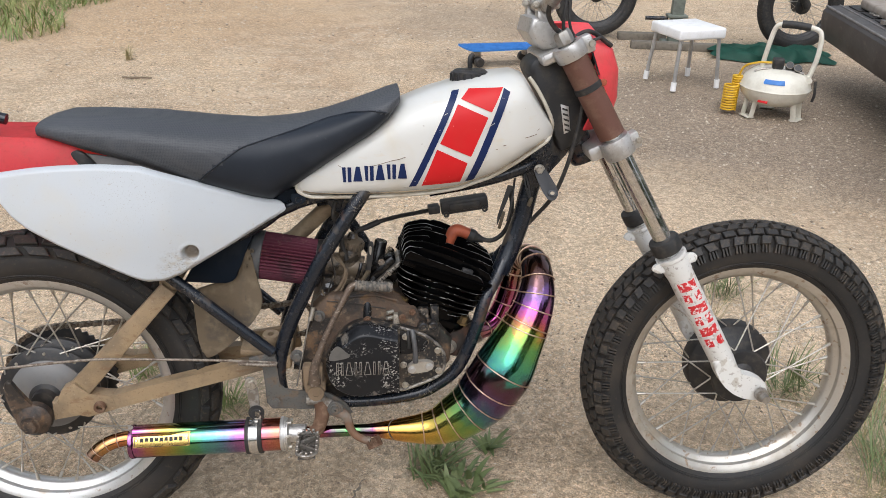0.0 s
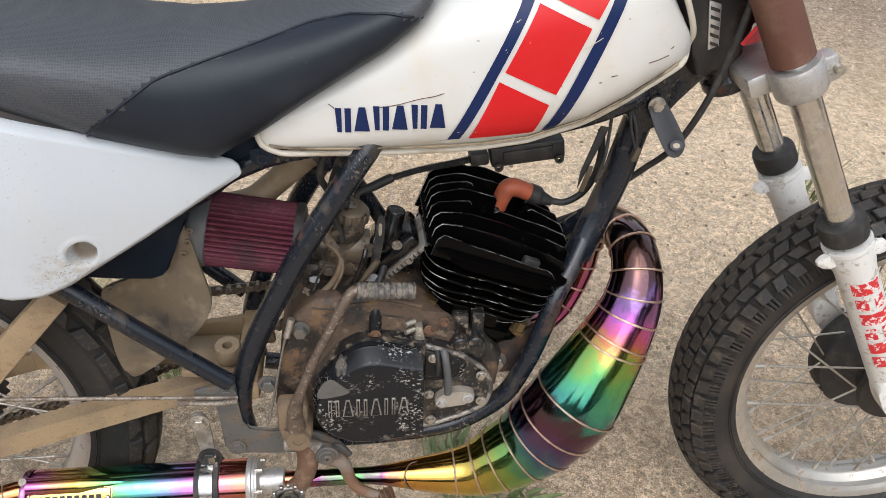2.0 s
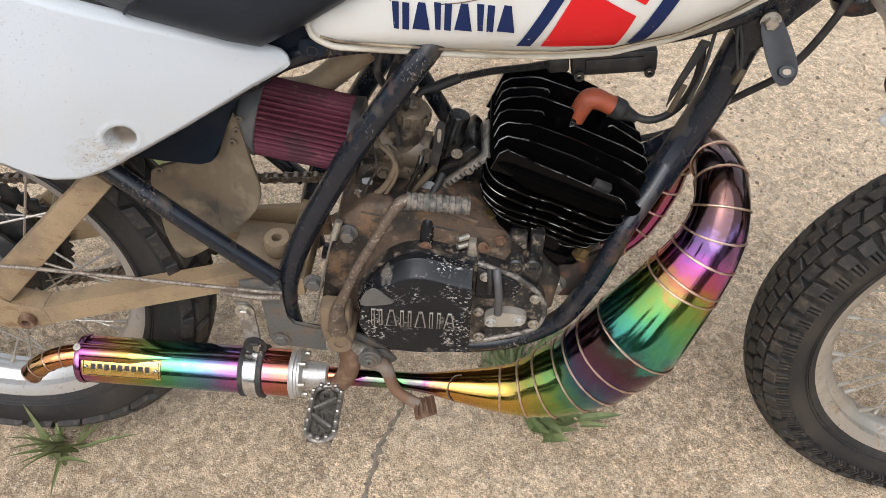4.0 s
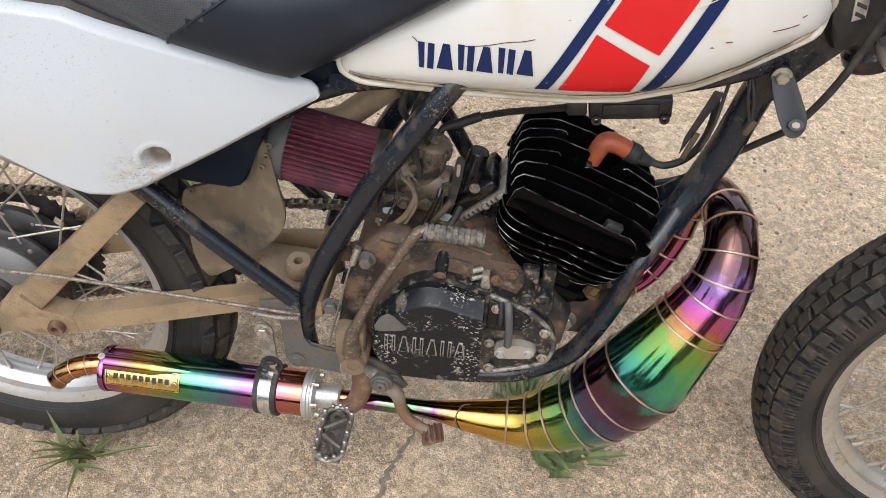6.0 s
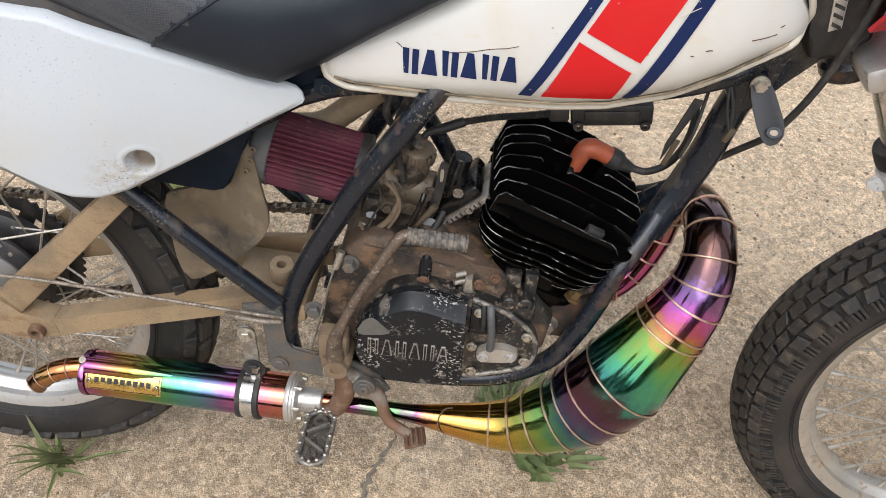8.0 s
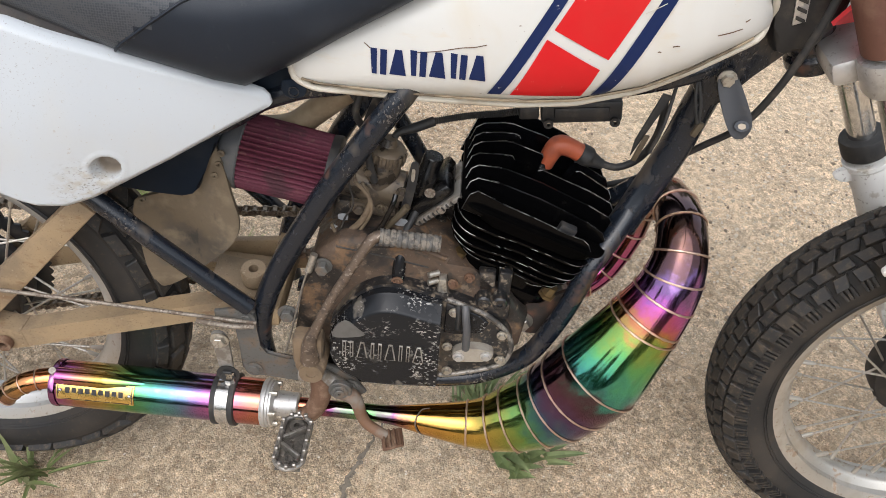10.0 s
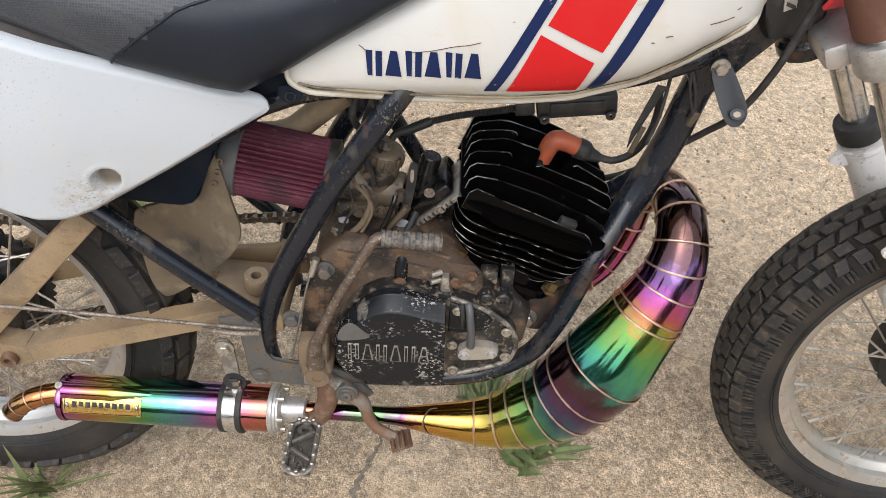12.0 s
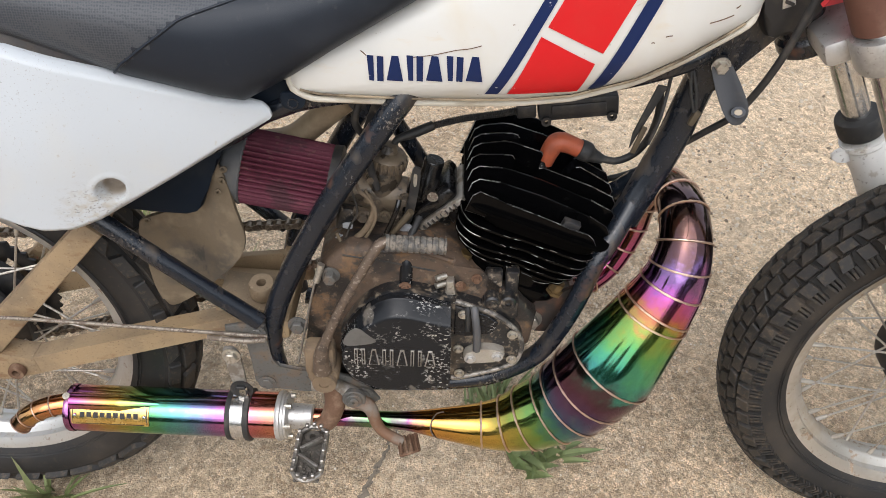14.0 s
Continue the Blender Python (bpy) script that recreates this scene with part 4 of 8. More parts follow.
# ---- engine ----
bm = bmesh.new()
slab(bm, [(0.466, 0.36), (0.476, 0.43), (0.490, 0.482), (0.52, 0.508), (0.60, 0.512), (0.645, 0.498), (0.665, 0.478), (0.715, 0.452), (0.742, 0.415), (0.738, 0.37), (0.70, 0.33), (0.63, 0.305), (0.53, 0.300), (0.465, 0.318)], -0.074, 0.078, 0.010, segs=3)
engine = part("crankcase", bm, CRANK, bike, "brown, dirt-caked engine crankcase")
bm = bmesh.new()
slab(bm, round_outline([(0.511, 0.385), (0.518, 0.410), (0.541, 0.445), (0.570, 0.463), (0.60, 0.464), (0.643, 0.453), (0.684, 0.439), (0.713, 0.417), (0.727, 0.392), (0.725, 0.364), (0.710, 0.348), (0.656, 0.327), (0.60, 0.330), (0.55, 0.333), (0.522, 0.350)], 90), -0.090, -0.06, 0.005, segs=3)
flange = part("cover_flange", bm, DUSTY, bike, "worn black clutch cover flange")
bm = bmesh.new()
# outer edge, wide chamfer, flat face; the front edge is cut straight
arc = [(0.550, 0.331), (0.529, 0.343), (0.515, 0.364), (0.512, 0.385), (0.517, 0.402), (0.526, 0.421), (0.5435, 0.442), (0.567, 0.458), (0.591, 0.4605), (0.616, 0.4545), (0.640, 0.449)]
arc = [tuple(p) for p in glide(arc, 40)] + [(0.6415, 0.425), (0.642, 0.38), (0.6425, 0.337)] + [tuple(p) for p in glide([(0.640, 0.335), (0.60, 0.328), (0.575, 0.327), (0.556, 0.3285)], 12)]
mid_c = V3((0.585, 0.395, 0))


def drawn_in(d, bottom):
    out = []
    n_a = len(arc)
    for k, (x, z) in enumerate(arc):
        e = V3((arc[(k + 1) % n_a][0] - arc[k - 1][0], arc[(k + 1) % n_a][1] - arc[k - 1][1], 0)).normalized()
        inw = V3((e.y, -e.x, 0))
        if inw.dot(mid_c - V3((x, z, 0))) < 0:
            inw = -inw
        k_up = min(1.0, max(0.0, (z - 0.400) / 0.045))
        amount = d * (bottom + (1 - bottom) * k_up)
        out.append((x + inw.x * amount, z + inw.y * amount) if x < 0.640 else (x, z - (d if z > 0.44 else 0)))
    return out


rings = []
for d, y in ((0.0, -0.088), (0.0, -0.100), (0.0015, -0.102), (0.0095, -0.1172), (0.0115, -0.1192), (0.0145, -0.120)):
    rings.append([bm.verts.new((x, y, z)) for x, z in drawn_in(d, 0.35)])
for r0, r1 in zip(rings, rings[1:]):
    for k in range(len(r0)):
        bm.faces.new((r0[k], r0[(k + 1) % len(r0)], r1[(k + 1) % len(r0)], r1[k]))
bm.faces.new(rings[-1])
bm.normal_update()
# the upward chamfer takes the paler slot: its sheen is put into the colour
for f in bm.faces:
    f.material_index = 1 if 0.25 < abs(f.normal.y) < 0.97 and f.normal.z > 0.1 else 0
clutch = part("clutch_cover", bm, [COVER, COVER_SHEEN], bike, "scratched black clutch cover with raised lettering blocks")
for i in range(6):
    x0 = 0.5305 + i * 0.0163
    bm = bmesh.new()
    if i % 2:
        slab(bm, [(x0, 0.3745), (x0 + 0.013, 0.3745), (x0 + 0.0088, 0.3995), (x0 + 0.0042, 0.3995)], -0.1218, -0.119, 0.0006, segs=1)
    else:
        for a in (0.0, 0.0085):
            slab(bm, [(x0 + a, 0.3745), (x0 + a + 0.0042, 0.3745), (x0 + a + 0.0042, 0.3995), (x0 + a, 0.3995)], -0.1218, -0.119, 0.0006, segs=1)
    part("raised_block", bm, ALU, clutch)
    bm = bmesh.new()
    if i % 2:
        slab(bm, [(x0 + 0.0016, 0.3759), (x0 + 0.0114, 0.3759), (x0 + 0.0078, 0.3981), (x0 + 0.0052, 0.3981)], -0.1222, -0.121, 0)
    else:
        for a in (0.0011, 0.0096):
            slab(bm, [(x0 + a, 0.3759), (x0 + a + 0.002, 0.3759), (x0 + a + 0.002, 0.3981), (x0 + a, 0.3981)], -0.1222, -0.121, 0)
    part("block_face", bm, COVER, clutch)
# a bare patch where the paint has worn off the cover
bm = bmesh.new()
slab(bm, round_outline([(0.519, 0.4045), (0.5225, 0.4200), (0.534, 0.4310), (0.5475, 0.4205), (0.5555, 0.4105), (0.536, 0.4045)], 36), -0.1205, -0.1195, 0.0004, segs=1)
part("bare_patch", bm, WORN_PATCH, clutch, "smooth grey patch of worn paint")
# open oil-pump bay beside the cover, inside a worn rim
rim_pts = [(0.645, -0.091, 0.451), (0.684, -0.091, 0.437), (0.712, -0.091, 0.416), (0.7255, -0.091, 0.392), (0.7235, -0.091, 0.365), (0.709, -0.091, 0.349), (0.656, -0.091, 0.328), (0.644, -0.091, 0.328)]
pipe("bay_rim", rim_pts, 0.0032, RIM_WORN, flange, "scraped rim of the pump bay", n=50, seg=8)
# a black plate that also stands in for the bay's shade
bm = bmesh.new()
slab(bm, [(0.645, 0.445), (0.682, 0.432), (0.696, 0.421), (0.690, 0.404), (0.660, 0.398), (0.645, 0.400)], -0.0925, -0.0895, 0.001, segs=1)
part("bay_shadow_plate", bm, COVER, flange, "black flaking plate, also for the shade in the bay")
bm = bmesh.new()
slab(bm, round_outline([(0.6575, 0.373), (0.662, 0.380), (0.674, 0.386), (0.690, 0.387), (0.703, 0.383), (0.706, 0.376), (0.698, 0.368), (0.684, 0.3655), (0.668, 0.3635), (0.660, 0.366)], 44), -0.102, -0.088, 0.003, segs=3)
pump = part("oil_pump", bm, PUMP_ALU, bike, "small pale aluminium oil pump body")
for x, z in ((0.6655, 0.372), (0.6975, 0.377)):
    bolt("pump_screw", (x, -0.102, z), pump, 0.0048, 0.005, CLAMP)
pipe("pump_hose", [(0.6665, -0.094, 0.446), (0.6685, -0.102, 0.436), (0.6715, -0.104, 0.412), (0.6725, -0.102, 0.386)], 0.0046, GREY_HOSE, bike, "short grey rubber hose")
pipe("pump_hose", [(0.659, -0.092, 0.445), (0.660, -0.096, 0.435), (0.661, -0.096, 0.412)], 0.0036, RUBBER, bike)
for i, (x, z) in enumerate(((0.6548, 0.4335), (0.7135, 0.4045), (0.7155, 0.364), (0.654, 0.337), (0.651, 0.378))):
    bolt("case_screw", (x, -0.0925, z), flange, 0.0044, 0.005)
bm = bmesh.new()
for x, z in ((0.687, 0.448), (0.7055, 0.449)):
    lathe(bm, [(0.004, 0.03), (0.0088, 0.03), (0.0088, -0.004), (0.007, -0.006), (0.004, -0.006)], 20, Matrix.Translation((x, -0.084, z)), True)
    lathe(bm, [(0, -0.002), (0.0045, -0.002), (0.0045, 0.004), (0, 0.004)], 12, Matrix.Translation((x, -0.084, z)))
block(bm, (0.042, 0.03, 0.026), Matrix.Translation((0.697, -0.072, 0.436)), 0.004)
block(bm, (0.020, 0.016, 0.034), Matrix.Translation((0.688, -0.066, 0.462)), 0.003)
block(bm, (0.015, 0.016, 0.038), Matrix.Translation((0.709, -0.066, 0.464)), 0.003)
part("case_boss", bm, DUSTY, bike)
post = pipe("cable_post", [(0.588, -0.062, 0.499), (0.5878, -0.070, 0.486), (0.587, -0.077, 0.460), (0.587, -0.080, 0.436)], [0.0075, 0.0078, 0.0075, 0.0085], COVER, bike, "black cable guide post")
bolt("post_screw", (0.587, -0.0845, 0.465), post, 0.0048, 0.004, RUST)
bm = bmesh.new()
slab(bm, [(0.6325, 0.452), (0.634, 0.474), (0.642, 0.474), (0.6455, 0.454)], -0.085, -0.07, 0.003)
for z in (0.4775, 0.4885):
    lathe(bm, [(0, 0), (0.0036, 0), (0.0036, -0.013), (0, -0.013)], 12, Matrix.Translation((0.633, -0.076, z - 0.012)) @ pose(0, 0, 0, 0, 0, -60))
part("oil_banjo", bm, BOLT, bike, "small bright steel oil fitting")
for at in ((0.650, -0.080, 0.466), (0.668, -0.076, 0.474)):
    bolt("crankcase_bolt", at, bike, 0.0043, 0.006, RUST)
# front engine mount
bm = bmesh.new()
slab(bm, round_outline([(0.722, 0.402), (0.735, 0.416), (0.760, 0.426), (0.782, 0.442), (0.796, 0.446), (0.794, 0.415), (0.776, 0.378), (0.745, 0.372), (0.727, 0.382)], 45), -0.050, -0.044, 0.002)
mount = part("engine_mount", bm, RUSTY_MOUNT, bike, "rusty front engine mount plate")
bolt("mount_bolt", (0.7385, -0.051, 0.392), mount, 0.0098, 0.011, STEEL)
bolt("pivot_bolt", (0.460, -0.082, 0.397), bike, 0.0085, 0.009, BRACKET)
bolt("pivot_bolt", (0.5016, -0.077, 0.472), bike, 0.0075, 0.012, BRACKET)

# cylinder: stacked fins across a leaning axis
AX = Matrix.Translation((0.697, 0.0, 0.435)) @ pose(0, 0, 0, 0, 20, 0)


def fin_outline(hx, hy, r=0.022, n=5):
    out = []
    for cx, cy, a0 in ((hx - r, hy - r, 0), (-hx + r, hy - r, 90), (-hx + r, -hy + r, 180), (hx - r, -hy + r, 270)):
        for k in range(n + 1):
            a = radians(a0 + 90 * k / n)
            out.append((cx + r * math.cos(a), cy + r * math.sin(a)))
    return out


FLAT = AX @ pose(0, 0, 0, -90, 0, 0)
bm = bmesh.new()
slab(bm, fin_outline(0.055, 0.060, 0.03), -0.11, 0.03, 0.003, FLAT)
slab(bm, fin_outline(0.068, 0.062, 0.025), -0.024, -0.012, 0.003, FLAT)
barrel = part("cylinder", bm, FINS, bike, "black painted finned cylinder")
# (height, half length, half width, shift forward)
for k, (h, hx, hy, sh) in enumerate(((0.036, 0.054, 0.060, 0.006), (0.047, 0.066, 0.067, 0.001), (0.058, 0.074, 0.073, -0.003), (0.070, 0.079, 0.077, -0.005), (0.082, 0.081, 0.078, -0.006), (0.094, 0.082, 0.077, -0.006))):
    bm = bmesh.new()
    # a shallow notch in the near edge, as the casting has
    edge = fin_outline(hx, hy, 0.026, 6)
    i = next(j for j, p in enumerate(edge) if p[1] < -hy + 1e-6)
    edge[i + 1:i + 1] = [(-hx * 0.30, -hy), (-hx * 0.22, -hy + 0.004), (hx * 0.20, -hy + 0.003), (hx * 0.30, -hy)]
    # long straight runs are cut up, so that the casting's uneven edge shows
    fine = []
    for a, b in zip(edge, edge[1:] + edge[:1]):
        m_ = max(1, int(math.hypot(b[0] - a[0], b[1] - a[1]) / 0.007))
        fine += [(a[0] + (b[0] - a[0]) * q / m_, a[1] + (b[1] - a[1]) * q / m_) for q in range(m_)]
    fine = [(x + 0.0011 * noise.noise(V3((x * 70, y * 70, k * 3.1))), y + 0.0013 * noise.noise(V3((x * 85, y * 85, k * 3.1 + 9)))) for x, y in fine]
    slab(bm, fine, -h - 0.0014, -h + 0.0014, 0.0006, FLAT @ Matrix.Translation((sh, 0, 0)), 1)
    for v in bm.verts:
        v.co += (AX.to_3x3() @ V3((0, 0, 1))) * 0.0016 * noise.noise(v.co * 38 + V3((0, 0, k)))
    bm.normal_update()
    up = AX.to_3x3() @ V3((0, 0, 1))
    for f in bm.faces:
        f.material_index = 1 if 0.25 < f.normal.dot(up) < 0.88 else 0
    part("cylinder_fin", bm, [FINS, FIN_EDGE], barrel)
for x, y in ((-0.058, -0.052), (0.060, -0.052)):
    bm = bmesh.new()
    lathe(bm, [(0, 0.020), (0.0075, 0.020), (0.0075, 0.008), (0.0105, 0.008), (0.0105, 0.004), (0, 0.004)], 6, AX @ Matrix.Translation((x, y, 0.020)) @ pose(0, 0, 0, 90, 0, 0))
    part("cylinder_nut", bm, BRASS, barrel, "dull brass nut")

# head: upright fins that run fore and aft, taller towards the far side
bm = bmesh.new()
slab(bm, fin_outline(0.078, 0.074, 0.03), -0.114, -0.100, 0.004, FLAT)
slab(bm, fin_outline(0.089, 0.077, 0.026, 6), -0.1155, -0.1125, 0.001, FLAT @ Matrix.Translation((-0.004, 0, 0)))
head = part("cylinder_head", bm, FINS_SHADE, bike, "black cylinder head with upright fins")
# per fin: height at the rear end, in the middle and at the front, and the front end
FIN_TOPS = [(0.133, 0.130, 0.123, 0.066), (0.135, 0.140, 0.131, 0.081), (0.138, 0.147, 0.140, 0.087), (0.140, 0.152, 0.146, 0.087), (0.142, 0.158, 0.149, 0.085), (0.142, 0.157, 0.150, 0.083), (0.142, 0.158, 0.148, 0.080), (0.143, 0.160, 0.146, 0.076)]
for i, (za, zb, zc, xe) in enumerate(FIN_TOPS):
    y = -0.068 + i * 0.0212
    xs = -0.091 + 0.002 * abs(i - 3) * 0.5
    lo = 0.104 if i < 7 else 0.085
    prof = [(xs, lo), (xs, za - 0.008), (xs + 0.006, za)]
    mid = [(-0.060, za + (zb - za) * 0.75), (-0.050, zb - 0.001)]
    if i == 0:
        mid += [(-0.018, zb - 0.001), (-0.012, zb - 0.003), (0.030, zb - 0.005)]
    elif i in (3, 4, 5):
        a, b = ((-0.046, -0.016), (-0.012, 0.030), (-0.040, 0.030))[i - 3]
        mid += [(a - 0.003, zb), (a, zb - 0.003), (a + 0.004, 0.124), (b - 0.004, 0.124), (b, zb - 0.004), (b + 0.004, zb - 0.001)]
    elif i == 7:
        mid += [(-0.042, zb - 0.002), (-0.036, zb + 0.003), (-0.022, zb + 0.004), (0.018, zb + 0.001)]
    else:
        mid += [(-0.010, zb), (0.020, zb - 0.002)]
    prof += mid + [(0.050, (zb + zc) / 2), (xe - 0.008, zc), (xe, zc - 0.008), (xe, lo)]
    bm = bmesh.new()
    slab(bm, prof, y - 0.0013, y + 0.0013, 0.00075, AX, 1)
    bm.normal_update()
    for f in bm.faces:
        f.material_index = 1 if 0.2 < abs(f.normal.y) < 0.9 else 0
    part("head_fin", bm, [FINS_HIGHLIT if i > 4 else FINS, FIN_EDGE], head)
bm = bmesh.new()
block(bm, (0.020, 0.010, 0.022), AX @ Matrix.Translation((0.030, -0.060, 0.120)), 0.0015)
part("rubber_damper", bm, PLASTIC, head, "black rubber block between the fins")
bm = bmesh.new()
block(bm, (0.030, 0.02, 0.02), AX @ Matrix.Translation((0.088, 0.03, 0.118)), 0.004)
part("front_boss", bm, FINS, head)
# spark plug and its cap
pipe("spark_plug", [(0.735, 0.02, 0.540), (0.7415, 0.028, 0.570)], 0.0075, CHROME, bike, "white and steel spark plug")
plug = pipe("plug_cap", [(0.743, 0.030, 0.566), (0.7475, 0.031, 0.580), (0.753, 0.032, 0.5905), (0.761, 0.032, 0.593), (0.772, 0.032, 0.5895), (0.784, 0.032, 0.584)], [0.0098, 0.0108, 0.0118, 0.0118, 0.011, 0.011], ORANGE, bike, "faded orange rubber spark plug cap")
pipe("cap_boot", [(0.781, 0.032, 0.5855), (0.791, 0.0315, 0.581), (0.797, 0.031, 0.578), (0.810, 0.030, 0.573)], [0.0122, 0.0122, 0.009, 0.0055], RUBBER, plug)
pipe("plug_lead", [(0.804, 0.030, 0.576), (0.825, 0.028, 0.573), (0.845, 0.026, 0.586), (0.857, 0.022, 0.612), (0.860, 0.018, 0.645), (0.855, 0.015, 0.675)], 0.0043, RUBBER, bike, "black ignition lead")

# carburettor, intake and filter
CARB = Matrix.Translation((0.5555, -0.002, 0.5505)) @ pose(0, 0, 0, 0, 10, 0)
bm = bmesh.new()
Z = pose(0, 0, 0, 90, 0, 0)
lathe(bm, [(0, 0.030), (0.017, 0.030), (0.020, 0.026), (0.0215, 0.005), (0.0215, -0.035), (0.019, -0.04), (0, -0.04)], 28, CARB @ Z)
lathe(bm, [(0, -0.028), (0.022, -0.028), (0.022, 0.04), (0, 0.04)], 28, CARB @ Matrix.Translation((0, 0, -0.012)) @ pose(0, 0, 0, 0, 0, 90))
block(bm, (0.044, 0.040, 0.030), CARB @ Matrix.Translation((0, 0, -0.048)), 0.006)
block(bm, (0.054, 0.048, 0.012), CARB @ Matrix.Translation((0, 0, -0.034)), 0.003)
lathe(bm, [(0, -0.066), (0.014, -0.066), (0.018, -0.060), (0.018, -0.04), (0, -0.04)], 24, CARB @ Z)
# added dark backing block, for the shade between the parts here
bm2 = bmesh.new()
block(bm2, (0.135, 0.07, 0.055), Matrix.Translation((0.568, 0.015, 0.487)) @ pose(0, 0, 0, 0, 10, 0), 0.008)
part("carburettor_backing", bm2, DUSTY, bike, "dark block added for the shade behind the carburettor")
carb = part("carburettor", bm, CARB_METAL, bike, "dirty grey carburettor")
bm = bmesh.new()
lathe(bm, [(0, 0.052), (0.008, 0.052), (0.011, 0.044), (0.019, 0.042), (0.0225, 0.038), (0.0225, 0.024), (0, 0.024)], 24, CARB @ Z)
part("carburettor_cap", bm, CARB_METAL, carb)
bm = bmesh.new()
block(bm, (0.003, 0.004, 0.013), Matrix(), 0.001, 1)
rib = part("cap_rib", bm, CARB_METAL, carb)
rib.matrix_basis = CARB @ Matrix.Translation((0.0225, 0, 0.031))
for k in range(1, 18):
    again(rib, "cap_rib", carb, CARB @ Matrix.Rotation(k * math.pi / 9, 4, "Z") @ Matrix.Translation((0.0225, 0, 0.031)))
pipe("throttle_cable", [(0.568, 0, 0.590), (0.572, 0.004, 0.604), (0.590, 0.010, 0.6095), (0.612, 0.016, 0.6175)], [0.004, 0.004, 0.0055, 0.0055], RUBBER, bike)
# ribbed cable sleeve and the ignition box
bm = bmesh.new()
path = glide([(0.610, 0.016, 0.6165), (0.645, 0.019, 0.6255), (0.685, 0.022, 0.632), (0.712, 0.028, 0.6355)], 150)
sweep(bm, path, [0.0036 + 0.0012 * (i % 3 == 0) for i in range(150)], 10)
part("ribbed_sleeve", bm, RUBBER, bike, "ribbed black cable sleeve")
bm = bmesh.new()
BX = Matrix.Translation((0.771, 0.03, 0.6455)) @ pose(0, 0, 0, 0, -8, 0)
block(bm, (0.088, 0.030, 0.025), BX, 0.003)
block(bm, (0.060, 0.034, 0.014), BX, 0.002)
block(bm, (0.022, 0.024, 0.016), BX @ Matrix.Translation((-0.057, 0, -0.001)), 0.003)
box = part("ignition_box", bm, PLASTIC, bike, "black plastic ignition box under the tank")
for x in (-0.036, 0.036):
    bm = bmesh.new()
    lathe(bm, [(0.0025, -0.003), (0.0055, -0.003), (0.0055, 0.003), (0.0025, 0.003)], 16, BX @ Matrix.Translation((x, -0.016, -0.011)), True)
    part("box_lug", bm, PLASTIC, box)
# intake manifold
bm = bmesh.new()
IN = Matrix.Translation((0.615, 0, 0.535)) @ pose(0, 0, 0, 0, 13, 0)
lathe(bm, [(0, -0.03), (0.021, -0.03), (0.023, -0.025), (0.021, 0.02), (0.027, 0.03), (0, 0.03)], 28, IN @ pose(0, 0, 0, 0, 0, 90) @ Matrix.Rotation(math.pi, 4, "Z"))
lathe(bm, [(0, 0.050), (0.0105, 0.050), (0.0115, 0.048), (0.0115, 0.030), (0.0128, 0.028), (0.0128, 0.0), (0, 0)], 24, IN @ Matrix.Translation((-0.012, -0.012, 0.004)) @ Z)
part("intake_manifold", bm, OILY, bike, "black rubber intake manifold")
RD = Matrix.Translation((0.621, 0.0, 0.528)) @ pose(0, 0, 0, 0, -43, 0)
bm = bmesh.new()
block(bm, (0.078, 0.074, 0.006), RD, 0.0015)
reed = part("reed_flange", bm, ALU, bike, "grey aluminium reed valve flange")
for k in range(9):
    bm = bmesh.new()
    block(bm, (0.002, 0.003, 0.006), RD @ Matrix.Translation((-0.026 + k * 0.0065, -0.0375, 0)), 0.0005, 1)
    part("flange_mark", bm, DARK, reed)
bm = bmesh.new()
block(bm, (0.070, 0.066, 0.016), RD @ Matrix.Translation((0.0, 0, 0.013)), 0.005)
part("reed_block", bm, OILY, reed)
bolt("intake_screw", (0.628, -0.035, 0.535), bike, 0.004, 0.004, GRIMY)
# pleated cone filter
FA, FB = V3((0.3770, 0.008, 0.5640)), V3((0.5065, 0.004, 0.5425))
ax = (FB - FA).normalized()
q = ax.to_track_quat("Y", "Z").to_matrix().to_4x4()
FM = Matrix.Translation(FA) @ q
bm = bmesh.new()
L = (FB - FA).length
N = 252
ring0, ring1 = [], []
for k in range(N):
    a = 2 * math.pi * k / N
    d = 0.0060 * (1 - math.sin(math.pi * ((k % 6) / 6)))
    ring0.append(bm.verts.new(FM @ V3(((0.0440 - d) * math.cos(a), 0.020, (0.0440 - d) * math.sin(a)))))
    ring1.append(bm.verts.new(FM @ V3(((0.0430 - d) * math.cos(a), L - 0.010, (0.0430 - d) * math.sin(a)))))
for k in range(N):
    bm.faces.new((ring0[k], ring0[(k + 1) % N], ring1[(k + 1) % N], ring1[k]))
flt = part("air_filter", bm, FILTER, bike, "maroon pleated cone air filter", True, 20)
bm = bmesh.new()
lathe(bm, [(0, -0.002), (0.036, -0.002), (0.0405, 0.001), (0.0425, 0.005), (0.0455, 0.021), (0.044, 0.0225), (0, 0.0225)], 40, FM)
part("rear_end_cap", bm, CAP_GREY, flt, "grey rubber end cap")
bm = bmesh.new()
lathe(bm, [(0, L - 0.013), (0.0435, L - 0.013), (0.0445, L - 0.003), (0.038, L), (0.024, L + 0.003), (0.024, L + 0.03), (0, L + 0.03)], 40, FM)
part("front_end_cap", bm, RUBBER, flt)
